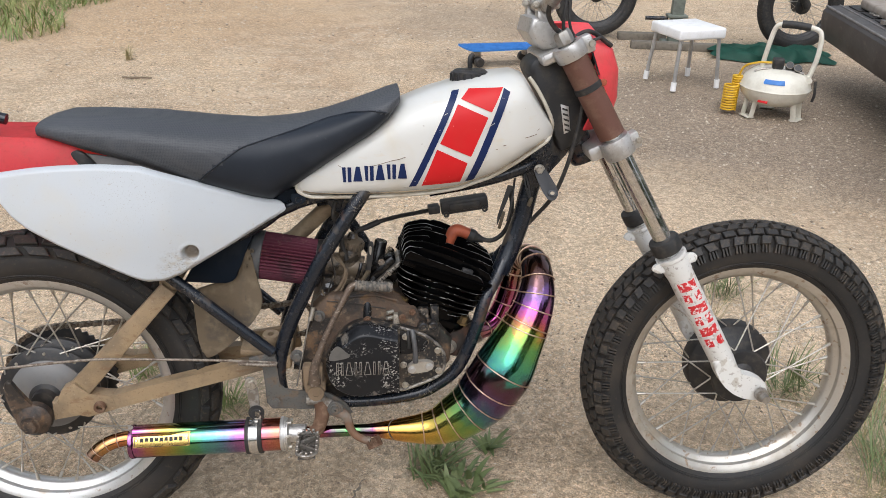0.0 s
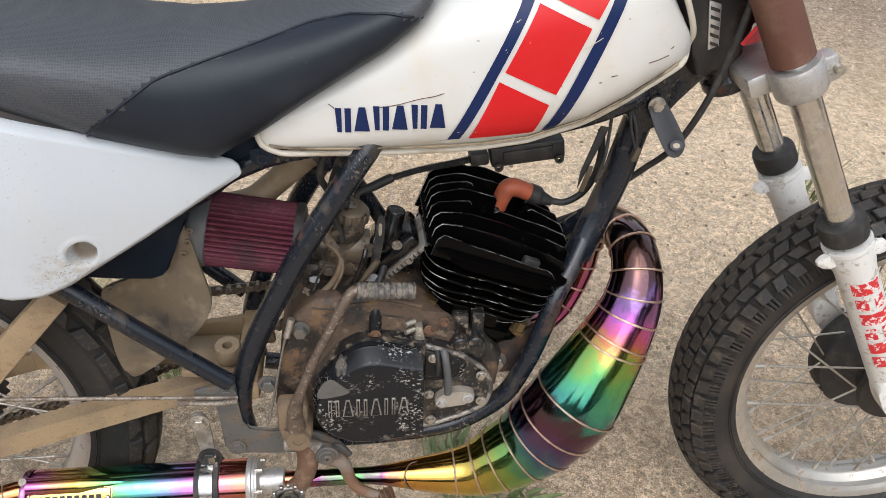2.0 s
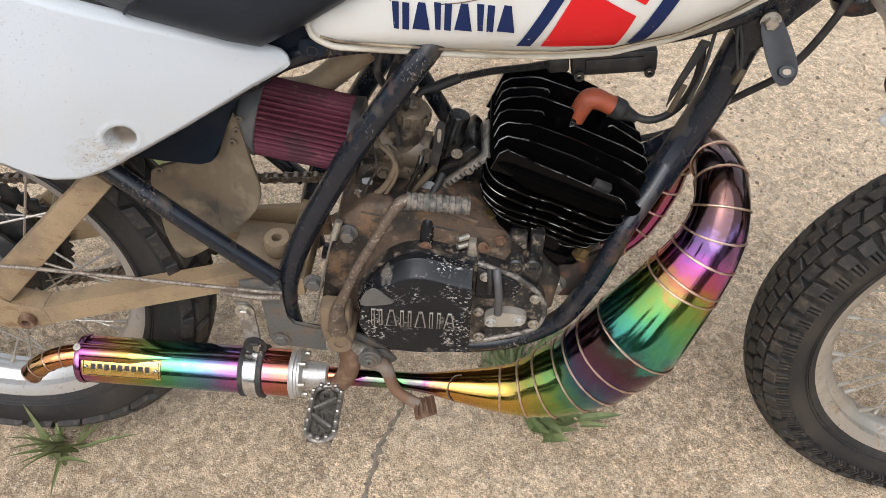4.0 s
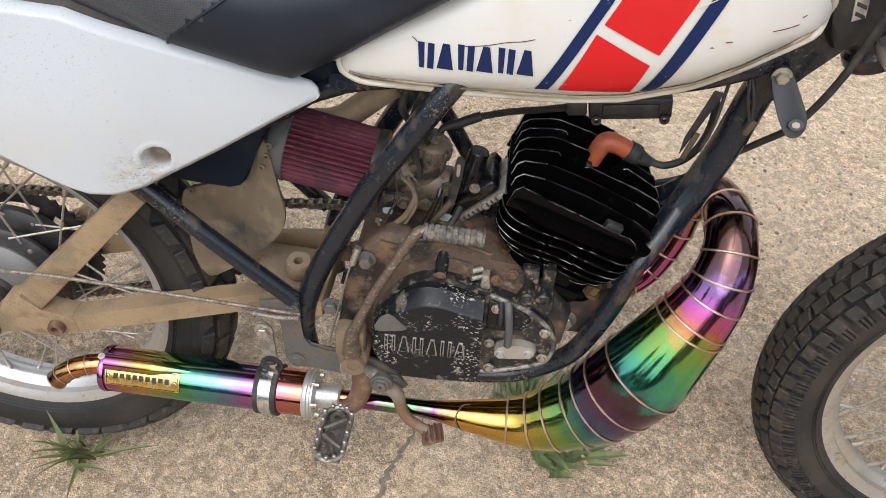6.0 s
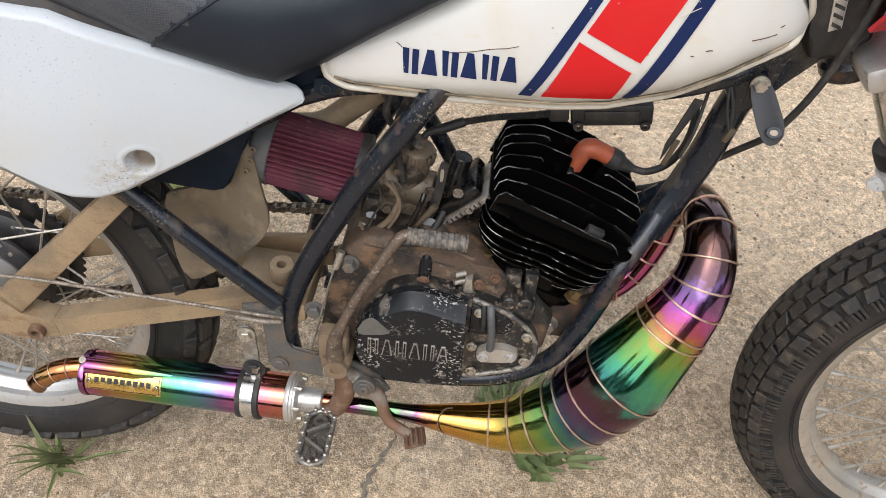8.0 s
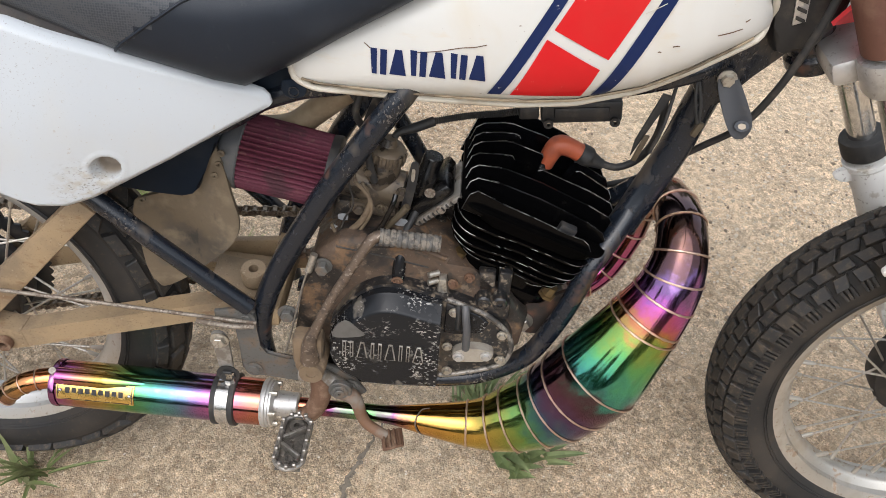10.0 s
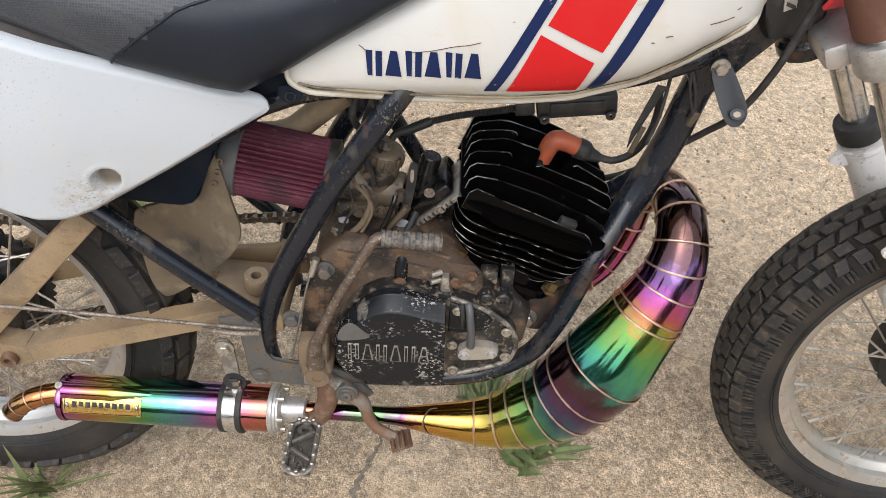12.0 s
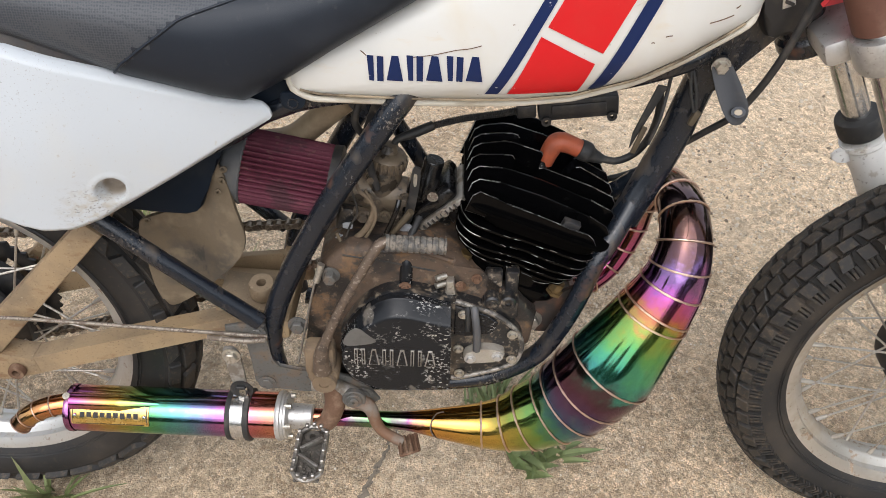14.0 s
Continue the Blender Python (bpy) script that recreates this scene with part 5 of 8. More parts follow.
# loose pipes and wires round the carburettor
pipe("overflow_hose", [(0.530, -0.04, 0.576), (0.534, -0.05, 0.5705), (0.5424, -0.05, 0.5617), (0.5492, -0.05, 0.5488), (0.5467, -0.05, 0.533), (0.5387, -0.05, 0.516), (0.5251, -0.05, 0.502)], [0.0022, 0.0022, 0.0022, 0.0022, 0.0036, 0.0038, 0.0034], CLOTH_TAPE, bike, "grimy beige overflow hose")
pipe("overflow_hose", [(0.540, -0.045, 0.568), (0.551, -0.05, 0.5465), (0.550, -0.051, 0.5283), (0.537, -0.052, 0.503), (0.5243, -0.052, 0.490), (0.5122, -0.05, 0.4987), (0.5066, -0.048, 0.510)], 0.0020, CLOTH_TAPE, bike, "grimy beige overflow hose")
pipe("breather_stub", [(0.5915, -0.05, 0.545), (0.5807, -0.05, 0.529), (0.5699, -0.05, 0.514)], [0.0042, 0.0038, 0.0036], OLIVE, bike, "brown plastic breather stub")
pipe("drain_hose", [(0.578, -0.05, 0.560), (0.5758, -0.055, 0.551), (0.5695, -0.055, 0.532), (0.563, -0.056, 0.514), (0.560, -0.06, 0.495)], 0.0030, OILY, bike)
pipe("loose_wire", [(0.532, -0.04, 0.600), (0.526, -0.046, 0.570), (0.531, -0.047, 0.540), (0.522, -0.048, 0.520), (0.516, -0.05, 0.500)], 0.0012, DARK, bike)
pipe("breather_hose", [(0.538, -0.02, 0.62), (0.530, -0.03, 0.645), (0.536, -0.03, 0.670)], 0.004, DARK, bike)
bm = bmesh.new()
slab(bm, round_outline([(0.592, 0.594), (0.597, 0.597), (0.601, 0.592), (0.598, 0.56), (0.591, 0.525), (0.585, 0.522), (0.582, 0.528), (0.588, 0.56)], 32), -0.042, -0.039, 0.0008)
br = part("choke_bracket", bm, PLASTIC, bike, "black slotted bracket by the carburettor")
bm = bmesh.new()
slab(bm, round_outline([(0.5935, 0.588), (0.597, 0.588), (0.5965, 0.575), (0.5935, 0.575)], 16), -0.0432, -0.0418, 0)
part("bracket_slot", bm, BOLT, br)
for x, y, z, r, h in ((0.545, -0.024, 0.573, 0.005, 0.010), (0.541, -0.026, 0.545, 0.0045, 0.008), (0.583, -0.024, 0.545, 0.005, 0.012), (0.560, -0.026, 0.522, 0.004, 0.006), (0.536, -0.03, 0.522, 0.006, 0.007), (0.574, -0.028, 0.512, 0.004, 0.006), (0.6145, -0.036, 0.5566, 0.0042, 0.003)):
    bolt("carburettor_screw", (x, y, z), bike, r, h, CARB_METAL if x < 0.6 else GRIMY)
rnd_s = random.Random(31)
for x, z, w in ((0.519, 0.516, 0.0095), (0.584, 0.517, 0.0125), (0.509, 0.500, 0.006)):
    bm = bmesh.new()
    slab(bm, [(x + w * rnd_s.uniform(0.6, 1) * math.cos(a), z + w * 0.7 * rnd_s.uniform(0.6, 1) * math.sin(a)) for a in np.linspace(0, 5.4, 7)], -0.042, -0.0405, 0)
    part("torn_tape", bm, TAPE, bike, "scrap of torn pale tape")
# gritty casting details on the engine top
pipe("case_joint", [(0.516, -0.0742, 0.4990), (0.5538, -0.0745, 0.4937), (0.5775, -0.0745, 0.4897), (0.6207, -0.0745, 0.4812)], 0.0011, DARK, engine, n=40, seg=6)
pipe("case_rib", [(0.545, -0.0745, 0.505), (0.60, -0.0745, 0.508), (0.64, -0.0745, 0.496)], 0.003, CRANK, engine)
pipe("fuel_hose", [(0.560, -0.03, 0.65), (0.545, -0.035, 0.62), (0.545, -0.03, 0.59), (0.552, -0.03, 0.56)], 0.0042, RUBBER, bike)
pipe("oil_hose", [(0.60, -0.03, 0.525), (0.592, -0.045, 0.51), (0.582, -0.06, 0.497), (0.570, -0.065, 0.475)], 0.0045, RUBBER, bike)

# ---- kick lever, brake pedal, footrest ----
kick = pipe("kick_lever", [(0.492, -0.118, 0.360), (0.4925, -0.121, 0.390), (0.5017, -0.120, 0.4185), (0.5148, -0.115, 0.451), (0.5365, -0.108, 0.494), (0.554, -0.101, 0.526), (0.563, -0.097, 0.536), (0.576, -0.095, 0.536)], [0.012, 0.0085, 0.0058, 0.0055, 0.0055, 0.006, 0.0065, 0.006], KICK, bike, "worn steel kick-start lever with ribbed rubber pedal")
bm = bmesh.new()
path = np.linspace((0.566, -0.096, 0.5355), (0.631, -0.089, 0.528), 61)
sweep(bm, path, [0.0096 - 0.0011 * ((i // 2) % 3 == 2) for i in range(61)], 18)
part("ribbed_pedal_rubber", bm, GRIMY_RUBBER, kick, "cracked grey ribbed rubber")
bm = bmesh.new()
lathe(bm, [(0, -0.012), (0.017, -0.012), (0.019, -0.008), (0.019, 0.02), (0, 0.02)], 24, Matrix.Translation((0.492, -0.108, 0.350)))
block(bm, (0.036, 0.024, 0.045), Matrix.Translation((0.489, -0.108, 0.372)), 0.006)
part("kick_boss", bm, MUD, kick, "kick-start boss caked in mud")
bm = bmesh.new()
lathe(bm, [(0.006, -0.004), (0.014, -0.004), (0.015, 0), (0.015, 0.006), (0.006, 0.006)], 24, Matrix.Translation((0.4935, -0.122, 0.3425)), True)
lathe(bm, [(0, -0.002), (0.006, -0.002), (0.006, 0.004), (0, 0.004)], 12, Matrix.Translation((0.4935, -0.122, 0.3425)))
part("kick_clip", bm, MUD, kick)
# footrest: an open toothed steel loop on a hinged stub
pipe("footrest_stub", [(0.500, -0.10, 0.315), (0.502, -0.108, 0.29), (0.494, -0.116, 0.268), (0.482, -0.124, 0.262)], [0.013, 0.013, 0.012, 0.011], RUST, bike, "rusty footrest stub")
PEG = Matrix.Translation((0.478, -0.166, 0.266))
bm = bmesh.new()
loop = [(0.016 * math.cos(a) * (1 if abs(math.sin(a)) < 0.9 else 0.95), 0.040 * math.sin(a)) for a in np.linspace(0, 2 * math.pi, 32, endpoint=False)]
loop = [(math.copysign(min(abs(x) * 1.5, 0.0165), x), y) for x, y in loop]
ring = [PEG @ V3((x, y, 0)) for x, y in loop]
sweep(bm, [tuple(p) for p in ring] + [tuple(ring[0]), ], [0.0035] * 33, 8)
for k, p in enumerate(ring):
    if k % 2 == 0:
        block(bm, (0.005, 0.005, 0.010), Matrix.Translation(p + V3((0, 0, 0.003))), 0.0012, 1)
block(bm, (0.030, 0.004, 0.010), PEG @ pose(0, 0.012, 0, 0, 0, 35), 0.001)
block(bm, (0.030, 0.004, 0.010), PEG @ pose(0, -0.014, 0, 0, 0, -35), 0.001)
peg = part("footrest", bm, PEG_STEEL, bike, "toothed bare steel footrest")
bm = bmesh.new()
block(bm, (0.030, 0.076, 0.003), PEG @ pose(0, 0, -0.006), 0.001)
lathe(bm, [(0.004, 0.004), (0.009, 0.004), (0.010, 0), (0.004, -0.002)], 20, PEG @ pose(0, 0.024, -0.003, 90, 0, 0), True)
rnd_m = random.Random(8)
for _ in range(16):
    block(bm, (rnd_m.uniform(0.003, 0.009), rnd_m.uniform(0.003, 0.008), rnd_m.uniform(0.002, 0.006)), PEG @ pose(rnd_m.uniform(-0.011, 0.011), rnd_m.uniform(-0.032, 0.030), -0.004, 0, 0, rnd_m.uniform(0, 180)), 0.001, 1)
part("footrest_floor", bm, PEG_MUD, peg, "muddy floor of the footrest")
ped = pipe("brake_pedal", [(0.528, -0.104, 0.296), (0.545, -0.108, 0.285), (0.553, -0.112, 0.262), (0.562, -0.116, 0.250), (0.576, -0.12, 0.243), (0.588, -0.124, 0.240)], [0.012, 0.009, 0.0075, 0.007, 0.007, 0.007], PEDAL, bike, "rusty brake pedal")
for r, y in ((0.0145, -0.111), (0.0105, -0.1135), (0.0065, -0.116)):
    bm = bmesh.new()
    lathe(bm, [(r - 0.0045, 0), (r - 0.0045, -0.0028), (r - 0.001, -0.0032), (r, -0.002), (r, 0.004), (r - 0.0045, 0.004)], 26, Matrix.Translation((0.5265, y, 0.3035)), True)
    part("pivot_washer", bm, BRACKET, ped)
bm = bmesh.new()
block(bm, (0.028, 0.028, 0.005), Matrix.Translation((0.595, -0.129, 0.241)) @ pose(0, 0, 0, 0, -18, 12), 0.002)
for k in range(4):
    block(bm, (0.003, 0.027, 0.005), Matrix.Translation((0.585 + k * 0.0065, -0.130, 0.2425 + 0.0021 * k)) @ pose(0, 0, 0, 0, -18, 12), 0.001, 1)
part("pedal_pad", bm, RUST, ped, "rust-brown pedal pad")
pipe("pedal_arm", [(0.528, -0.101, 0.30), (0.50, -0.103, 0.318), (0.475, -0.103, 0.318)], 0.009, ALU, ped)
pipe("brake_rod", [(-0.055, -0.104, 0.40), (0.10, -0.108, 0.414), (0.20, -0.108, 0.412), (0.30, -0.108, 0.407), (0.40, -0.104, 0.398), (0.426, -0.1, 0.393)], 0.0024, GRIMY, bike, "thin steel rear brake rod")
pipe("switch_wire", [(0.491, -0.082, 0.485), (0.4825, -0.085, 0.458), (0.471, -0.088, 0.405), (0.4575, -0.092, 0.342)], 0.0014, STEEL, bike, "thin brake switch wire")
pipe("switch_body", [(0.4925, -0.080, 0.489), (0.4860, -0.083, 0.466)], 0.0042, BOLT, bike)
pipe("rear_spring_link", [(0.36, -0.112, 0.40), (0.40, -0.112, 0.396), (0.425, -0.106, 0.393)], 0.003, GRIMY, bike)

# ---- exhaust ----
EX = [(0.785, 0.010, 0.392, 0.0175), (0.815, 0.028, 0.390, 0.0175), (0.840, 0.045, 0.404, 0.0195), (0.856, 0.052, 0.432, 0.020), (0.867, 0.056, 0.465, 0.0205), (0.873, 0.058, 0.496, 0.0205), (0.883, 0.053, 0.522, 0.022), (0.891, 0.032, 0.538, 0.0235),
      (0.896, 0.000, 0.545, 0.025), (0.898, -0.034, 0.543, 0.0275), (0.898, -0.060, 0.525, 0.030), (0.894, -0.074, 0.501, 0.034), (0.887, -0.081, 0.476, 0.0375), (0.874, -0.087, 0.446, 0.0425),
      (0.855, -0.094, 0.408, 0.049), (0.834, -0.099, 0.366, 0.0555), (0.814, -0.098, 0.333, 0.0545), (0.795, -0.097, 0.306, 0.0525), (0.772, -0.097, 0.284, 0.047), (0.744, -0.097, 0.265, 0.0425), (0.716, -0.097, 0.252, 0.0355), (0.686, -0.097, 0.247, 0.029),
      (0.640, -0.096, 0.246, 0.021), (0.590, -0.095, 0.247, 0.0125), (0.55, -0.095, 0.248, 0.011), (0.470, -0.0935, 0.2465, 0.011)]
EXN = 280
ex_path = glide(EX, EXN)


def ex_index(u, w, lo=85):
    """The path's step nearest to a place on the outer leg."""
    d = np.hypot(ex_path[:, 0] - u, ex_path[:, 2] - w)
    d[:lo] = 9
    return int(d.argmin())


def par(u, w):
    return ex_index(u, w) / (EXN - 1)


TI = titanium("heat_tinted_pipe", [
    (0.0, BRZ), (0.05, (0.36, 0.08, 0.22)), (0.12, (0.40, 0.08, 0.22)), (0.18, BRZ), (0.28, (0.26, 0.16, 0.14)), (par(0.898, 0.541), (0.15, 0.11, 0.12)), (par(0.899, 0.530), (0.115, 0.060, 0.048)), (par(0.896, 0.513), (0.115, 0.062, 0.075)), (par(0.894, 0.501), (0.20, 0.12, 0.27)),
    (par(0.890, 0.488), (0.36, 0.13, 0.40)), (par(0.887, 0.476), (0.52, 0.12, 0.40)), (par(0.881, 0.463), (0.54, 0.12, 0.24)), (par(0.876, 0.451), (0.55, 0.19, 0.10)), (par(0.872, 0.442), (0.50, 0.32, 0.10)), (par(0.868, 0.434), (0.28, 0.42, 0.09)),
    (par(0.858, 0.414), (0.16, 0.46, 0.15)), (par(0.846, 0.390), (0.10, 0.42, 0.25)), (par(0.837, 0.372), (0.07, 0.30, 0.27)), (par(0.833, 0.364), (0.09, 0.065, 0.075)), (par(0.822, 0.346), (0.115, 0.050, 0.085)), (par(0.806, 0.322), (0.115, 0.070, 0.17)),
    (par(0.795, 0.306), (0.075, 0.12, 0.23)), (par(0.783, 0.294), (0.07, 0.24, 0.22)), (par(0.765, 0.279), (0.16, 0.34, 0.10)), (par(0.744, 0.265), (0.30, 0.36, 0.08)), (par(0.69, 0.248), (0.56, 0.38, 0.08)), (par(0.62, 0.246), (0.58, 0.30, 0.07)),
    (par(0.59, 0.247), PUR), (par(0.55, 0.249), (0.10, 0.32, 0.10)), (par(0.51, 0.252), PUR), (1.0, ORG)], 0.02, 0.05)
bm = bmesh.new()
sweep(bm, ex_path[:, :3], ex_path[:, 3], 40)
exhaust = part("exhaust_pipe", bm, TI, bike, "rainbow heat-tinted expansion chamber exhaust", True, 60)
ex_frames = frames(ex_path)


WELDS = [12, 22, 32, 42, 52, 61, 70, 80, ex_index(0.901, 0.543), ex_index(0.898, 0.525), ex_index(0.894, 0.501), ex_index(0.887, 0.476), ex_index(0.876, 0.451), ex_index(0.872, 0.442), ex_index(0.834, 0.366), ex_index(0.814, 0.333), ex_index(0.795, 0.306), ex_index(0.772, 0.284), ex_index(0.744, 0.265), ex_index(0.716, 0.252), ex_index(0.686, 0.247)]
for i in sorted(set(WELDS)):
    p, t, n, b = ex_frames[i]
    r = ex_path[i, 3]
    bm = bmesh.new()
    tilt = 0.10 * math.sin(i * 1.3)
    ringp = [p + (n * math.cos(a) + b * math.sin(a)) * (r + 0.0006) + t * (tilt * r * math.cos(a)) * 0.6 for a in np.linspace(0, 2 * math.pi, 49)]
    sweep(bm, [tuple(v) for v in ringp], [0.0013 + 0.0003 * math.sin(k * 2.3) for k in range(49)], 6)
    part("weld_bead", bm, WELD, exhaust)
# spring hook on the tail cone
pipe("spring_hook", [(0.638, -0.0965, 0.2690), (0.6283, -0.0990, 0.2670), (0.6222, -0.1078, 0.2610), (0.6218, -0.1138, 0.2538), (0.6265, -0.1150, 0.2430), (0.634, -0.1095, 0.2310)], 0.0009, KICK, exhaust)
# header springs and flange at the cylinder
bm = bmesh.new()
lathe(bm, [(0, -0.02), (0.026, -0.02), (0.028, -0.01), (0.028, 0.012), (0, 0.012)], 24, Matrix.Translation((0.785, 0, 0.400)) @ pose(0, 0, 0, 0, 0, -90) @ pose(0, 0, 0, 30, 0, 0))
part("exhaust_flange", bm, STEEL, exhaust)
# silencer
MUF_A, MUF_B = V3((0.157, -0.084, 0.2365)), V3((0.432, -0.0925, 0.2455))
TI2 = titanium("heat_tinted_silencer", [(0.0, (0.30, 0.08, 0.26)), (0.05, PNK), (0.12, (0.55, 0.22, 0.10)), (0.20, YEL), (0.32, (0.30, 0.42, 0.05)), (0.40, (0.08, 0.42, 0.12)), (0.48, (0.06, 0.42, 0.36)), (0.60, (0.10, 0.27, 0.45)), (0.70, (0.26, 0.13, 0.42)), (0.78, PNK), (0.88, (0.60, 0.14, 0.14)), (1.0, ORG)], 0.05, 0.30)
bm = bmesh.new()
mp = glide([tuple(MUF_A), tuple((MUF_A + MUF_B) / 2), tuple(MUF_B)], 60)
sweep(bm, mp, [0.024 if i == 0 else 0.0285 if i < 2 else 0.030 for i in range(60)], 40)
muf = part("silencer", bm, TI2, bike, "rainbow heat-tinted round silencer with gold plate", True, 60)
tail = [(0.165, -0.084, 0.2435), (0.143, -0.087, 0.2445), (0.120, -0.092, 0.240), (0.101, -0.097, 0.230), (0.089, -0.101, 0.218)]
TI3 = titanium("heat_tinted_tail", [(0.0, YEL), (0.3, ORG), (0.7, (0.5, 0.28, 0.1)), (1.0, BRZ)])
bm = bmesh.new()
tp = glide(tail, 40)
sweep(bm, tp, [0.0135] * 40, 24, caps=False)
sweep(bm, tp[::-1], [0.0115] * 40, 24, caps=False)
part("tail_pipe", bm, TI3, muf, "bronze curved tail pipe", True, 60)
tf = frames(tp)
for i in (6, 15, 24, 33, 39):
    p, t, n, b = tf[i]
    bm = bmesh.new()
    sweep(bm, [tuple(p + (n * math.cos(a) + b * math.sin(a)) * 0.0137) for a in np.linspace(0, 2 * math.pi, 33)], [0.0009] * 33, 6)
    part("tail_weld", bm, WELD, muf)
mz = (MUF_B - MUF_A).normalized()
mq = mz.to_track_quat("Y", "Z").to_matrix().to_4x4()


def on_muf(s_):
    return Matrix.Translation(MUF_A + mz * s_) @ mq


bm = bmesh.new()
lathe(bm, [(0.0302, 0), (0.0325, 0), (0.0325, 0.016), (0.0302, 0.016)], 44, on_muf(0.213), True)
part("clamp_band", bm, CHROME, muf, "polished clamp band")
for s0 in (0.206, 0.229):
    bm = bmesh.new()
    lathe(bm, [(0.0300, 0), (0.0335, 0.001), (0.0338, 0.004), (0.0335, 0.007), (0.0300, 0.008)], 44, on_muf(s0), True)
    part("clamp_rubber", bm, RUBBER, muf, "black rubber strip")
bm = bmesh.new()
block(bm, (0.014, 0.010, 0.034), Matrix.Translation((0.3845, -0.091, 0.281)), 0.003)
part("clamp_lug", bm, CHROME, muf)
bm = bmesh.new()
Lm = (MUF_B - MUF_A).length
lathe(bm, [(0, Lm - 0.006), (0.0305, Lm - 0.006), (0.0318, Lm - 0.004), (0.0318, Lm), (0.0300, Lm + 0.001), (0.0300, Lm + 0.004), (0.0285, Lm + 0.0045), (0.0285, Lm + 0.007), (0.0265, Lm + 0.008), (0.0165, Lm + 0.0095), (0.0160, Lm + 0.038), (0.0135, Lm + 0.040), (0, Lm + 0.040)], 44, on_muf(0))
collar = part("inlet_collar", bm, CLAMP, muf, "bare aluminium inlet collar")
for k in range(6):
    a = k * math.pi / 3 + 0.3
    bm = bmesh.new()
    lathe(bm, [(0, 0.014), (0.0035, 0.014), (0.0035, 0.004), (0, 0.004)], 10, on_muf(Lm) @ Matrix.Translation((0.0255 * math.cos(a), 0, 0.0255 * math.sin(a))))
    part("collar_screw", bm, BOLT, muf)
bm = bmesh.new()
lathe(bm, [(0, -0.001), (0.0307, -0.001), (0.0312, 0.003), (0.0302, 0.006), (0.0295, 0.006)], 44, on_muf(0))
part("end_rim", bm, TI2, muf)
pipe("end_bolt", [(0.160, -0.094, 0.2645), (0.160, -0.098, 0.2735)], 0.0045, BOLT, muf)
# curved name plate, its name left as plain bars
bm = bmesh.new()


def muf_patch(bm, s0, s1, a0, a1, r, n=14, m=2):
    g = [[bm.verts.new(on_muf(s0 + (s1 - s0) * j / m) @ V3((r * math.cos(a0 + (a1 - a0) * i / n), 0, r * math.sin(a0 + (a1 - a0) * i / n)))) for i in range(n + 1)] for j in range(m + 1)]
    for j in range(m):
        for i in range(n):
            bm.faces.new((g[j][i], g[j][i + 1], g[j + 1][i + 1], g[j + 1][i]))


NEAR = [math.atan2(v.z, v.x) for v in [on_muf(0).to_3x3().inverted() @ V3((0, -1, 0.62))]][0]
muf_patch(bm, 0.010, 0.110, NEAR - 0.42, NEAR + 0.42, 0.0309)
np_ = part("name_plate", bm, GOLD, muf, "gold name plate with engraved dark bars")
bm = bmesh.new()
for k in range(9):
    muf_patch(bm, 0.022 + k * 0.0086, 0.0278 + k * 0.0086, NEAR - 0.10 + 0.03 * (k % 2), NEAR + 0.13, 0.0313, 4, 1)
part("engraved_bars", bm, DARK, np_)
bm = bmesh.new()
for a0, a1, s0, s1 in ((-0.39, -0.36, 0.016, 0.104), (0.36, 0.39, 0.016, 0.104), (-0.36, 0.36, 0.0120, 0.0128), (-0.36, 0.36, 0.1072, 0.108)):
    muf_patch(bm, s0, s1, NEAR + a0, NEAR + a1, 0.0312, 6, 1)
part("plate_border", bm, DARK, np_)
for s0 in (0.0155, 0.1045):
    bm = bmesh.new()
    lathe(bm, [(0, -0.0016), (0.0016, -0.0014), (0.0024, 0), (0, 0)], 14, on_muf(s0) @ Matrix.Rotation(-NEAR, 4, "Y") @ Matrix.Translation((0.0312, 0, 0)) @ pose(0, 0, 0, 0, 0, 90))
    part("plate_rivet", bm, CHROME, np_)
# raised ridge along the top, run out to nothing
UPR = [math.atan2(v.z, v.x) for v in [on_muf(0).to_3x3().inverted() @ V3((0, -0.45, 1))]][0]
bm = bmesh.new()
ridge = [tuple(on_muf(s0) @ V3((0.0265 * math.cos(UPR), 0, 0.0265 * math.sin(UPR)))) for s0 in np.linspace(0.008, 0.125, 30)]
sweep(bm, np.array(ridge), [0.0115 - 0.0085 * max(0, k - 16) / 13 for k in range(30)], 24)
part("top_ridge", bm, titanium("heat_tinted_ridge", [(0.0, PNK), (0.25, (0.5, 0.2, 0.12)), (0.5, YEL), (0.75, (0.15, 0.34, 0.10)), (1.0, TEAL)], 0.05, 0.2), muf, "", True, 60)

# ---- wheels ----
def tyre_mesh(bm):
    """The carcass of a tyre."""
    half = [(0.218, -0.026), (0.226, -0.033), (0.240, -0.041), (0.256, -0.0455), (0.272, -0.0440), (0.288, -0.0375), (0.2985, -0.0235), (0.3035, -0.008)]
    lathe(bm, half + [(r, -y) for r, y in half[::-1]], 96)
    for rc in (0.236, 0.2395):
        lathe(bm, [(rc - 0.001, -0.0385 - (rc - 0.236) * 0.6), (rc, -0.0405 - (rc - 0.236) * 0.6), (rc + 0.001, -0.0395 - (rc - 0.236) * 0.6)], 96)


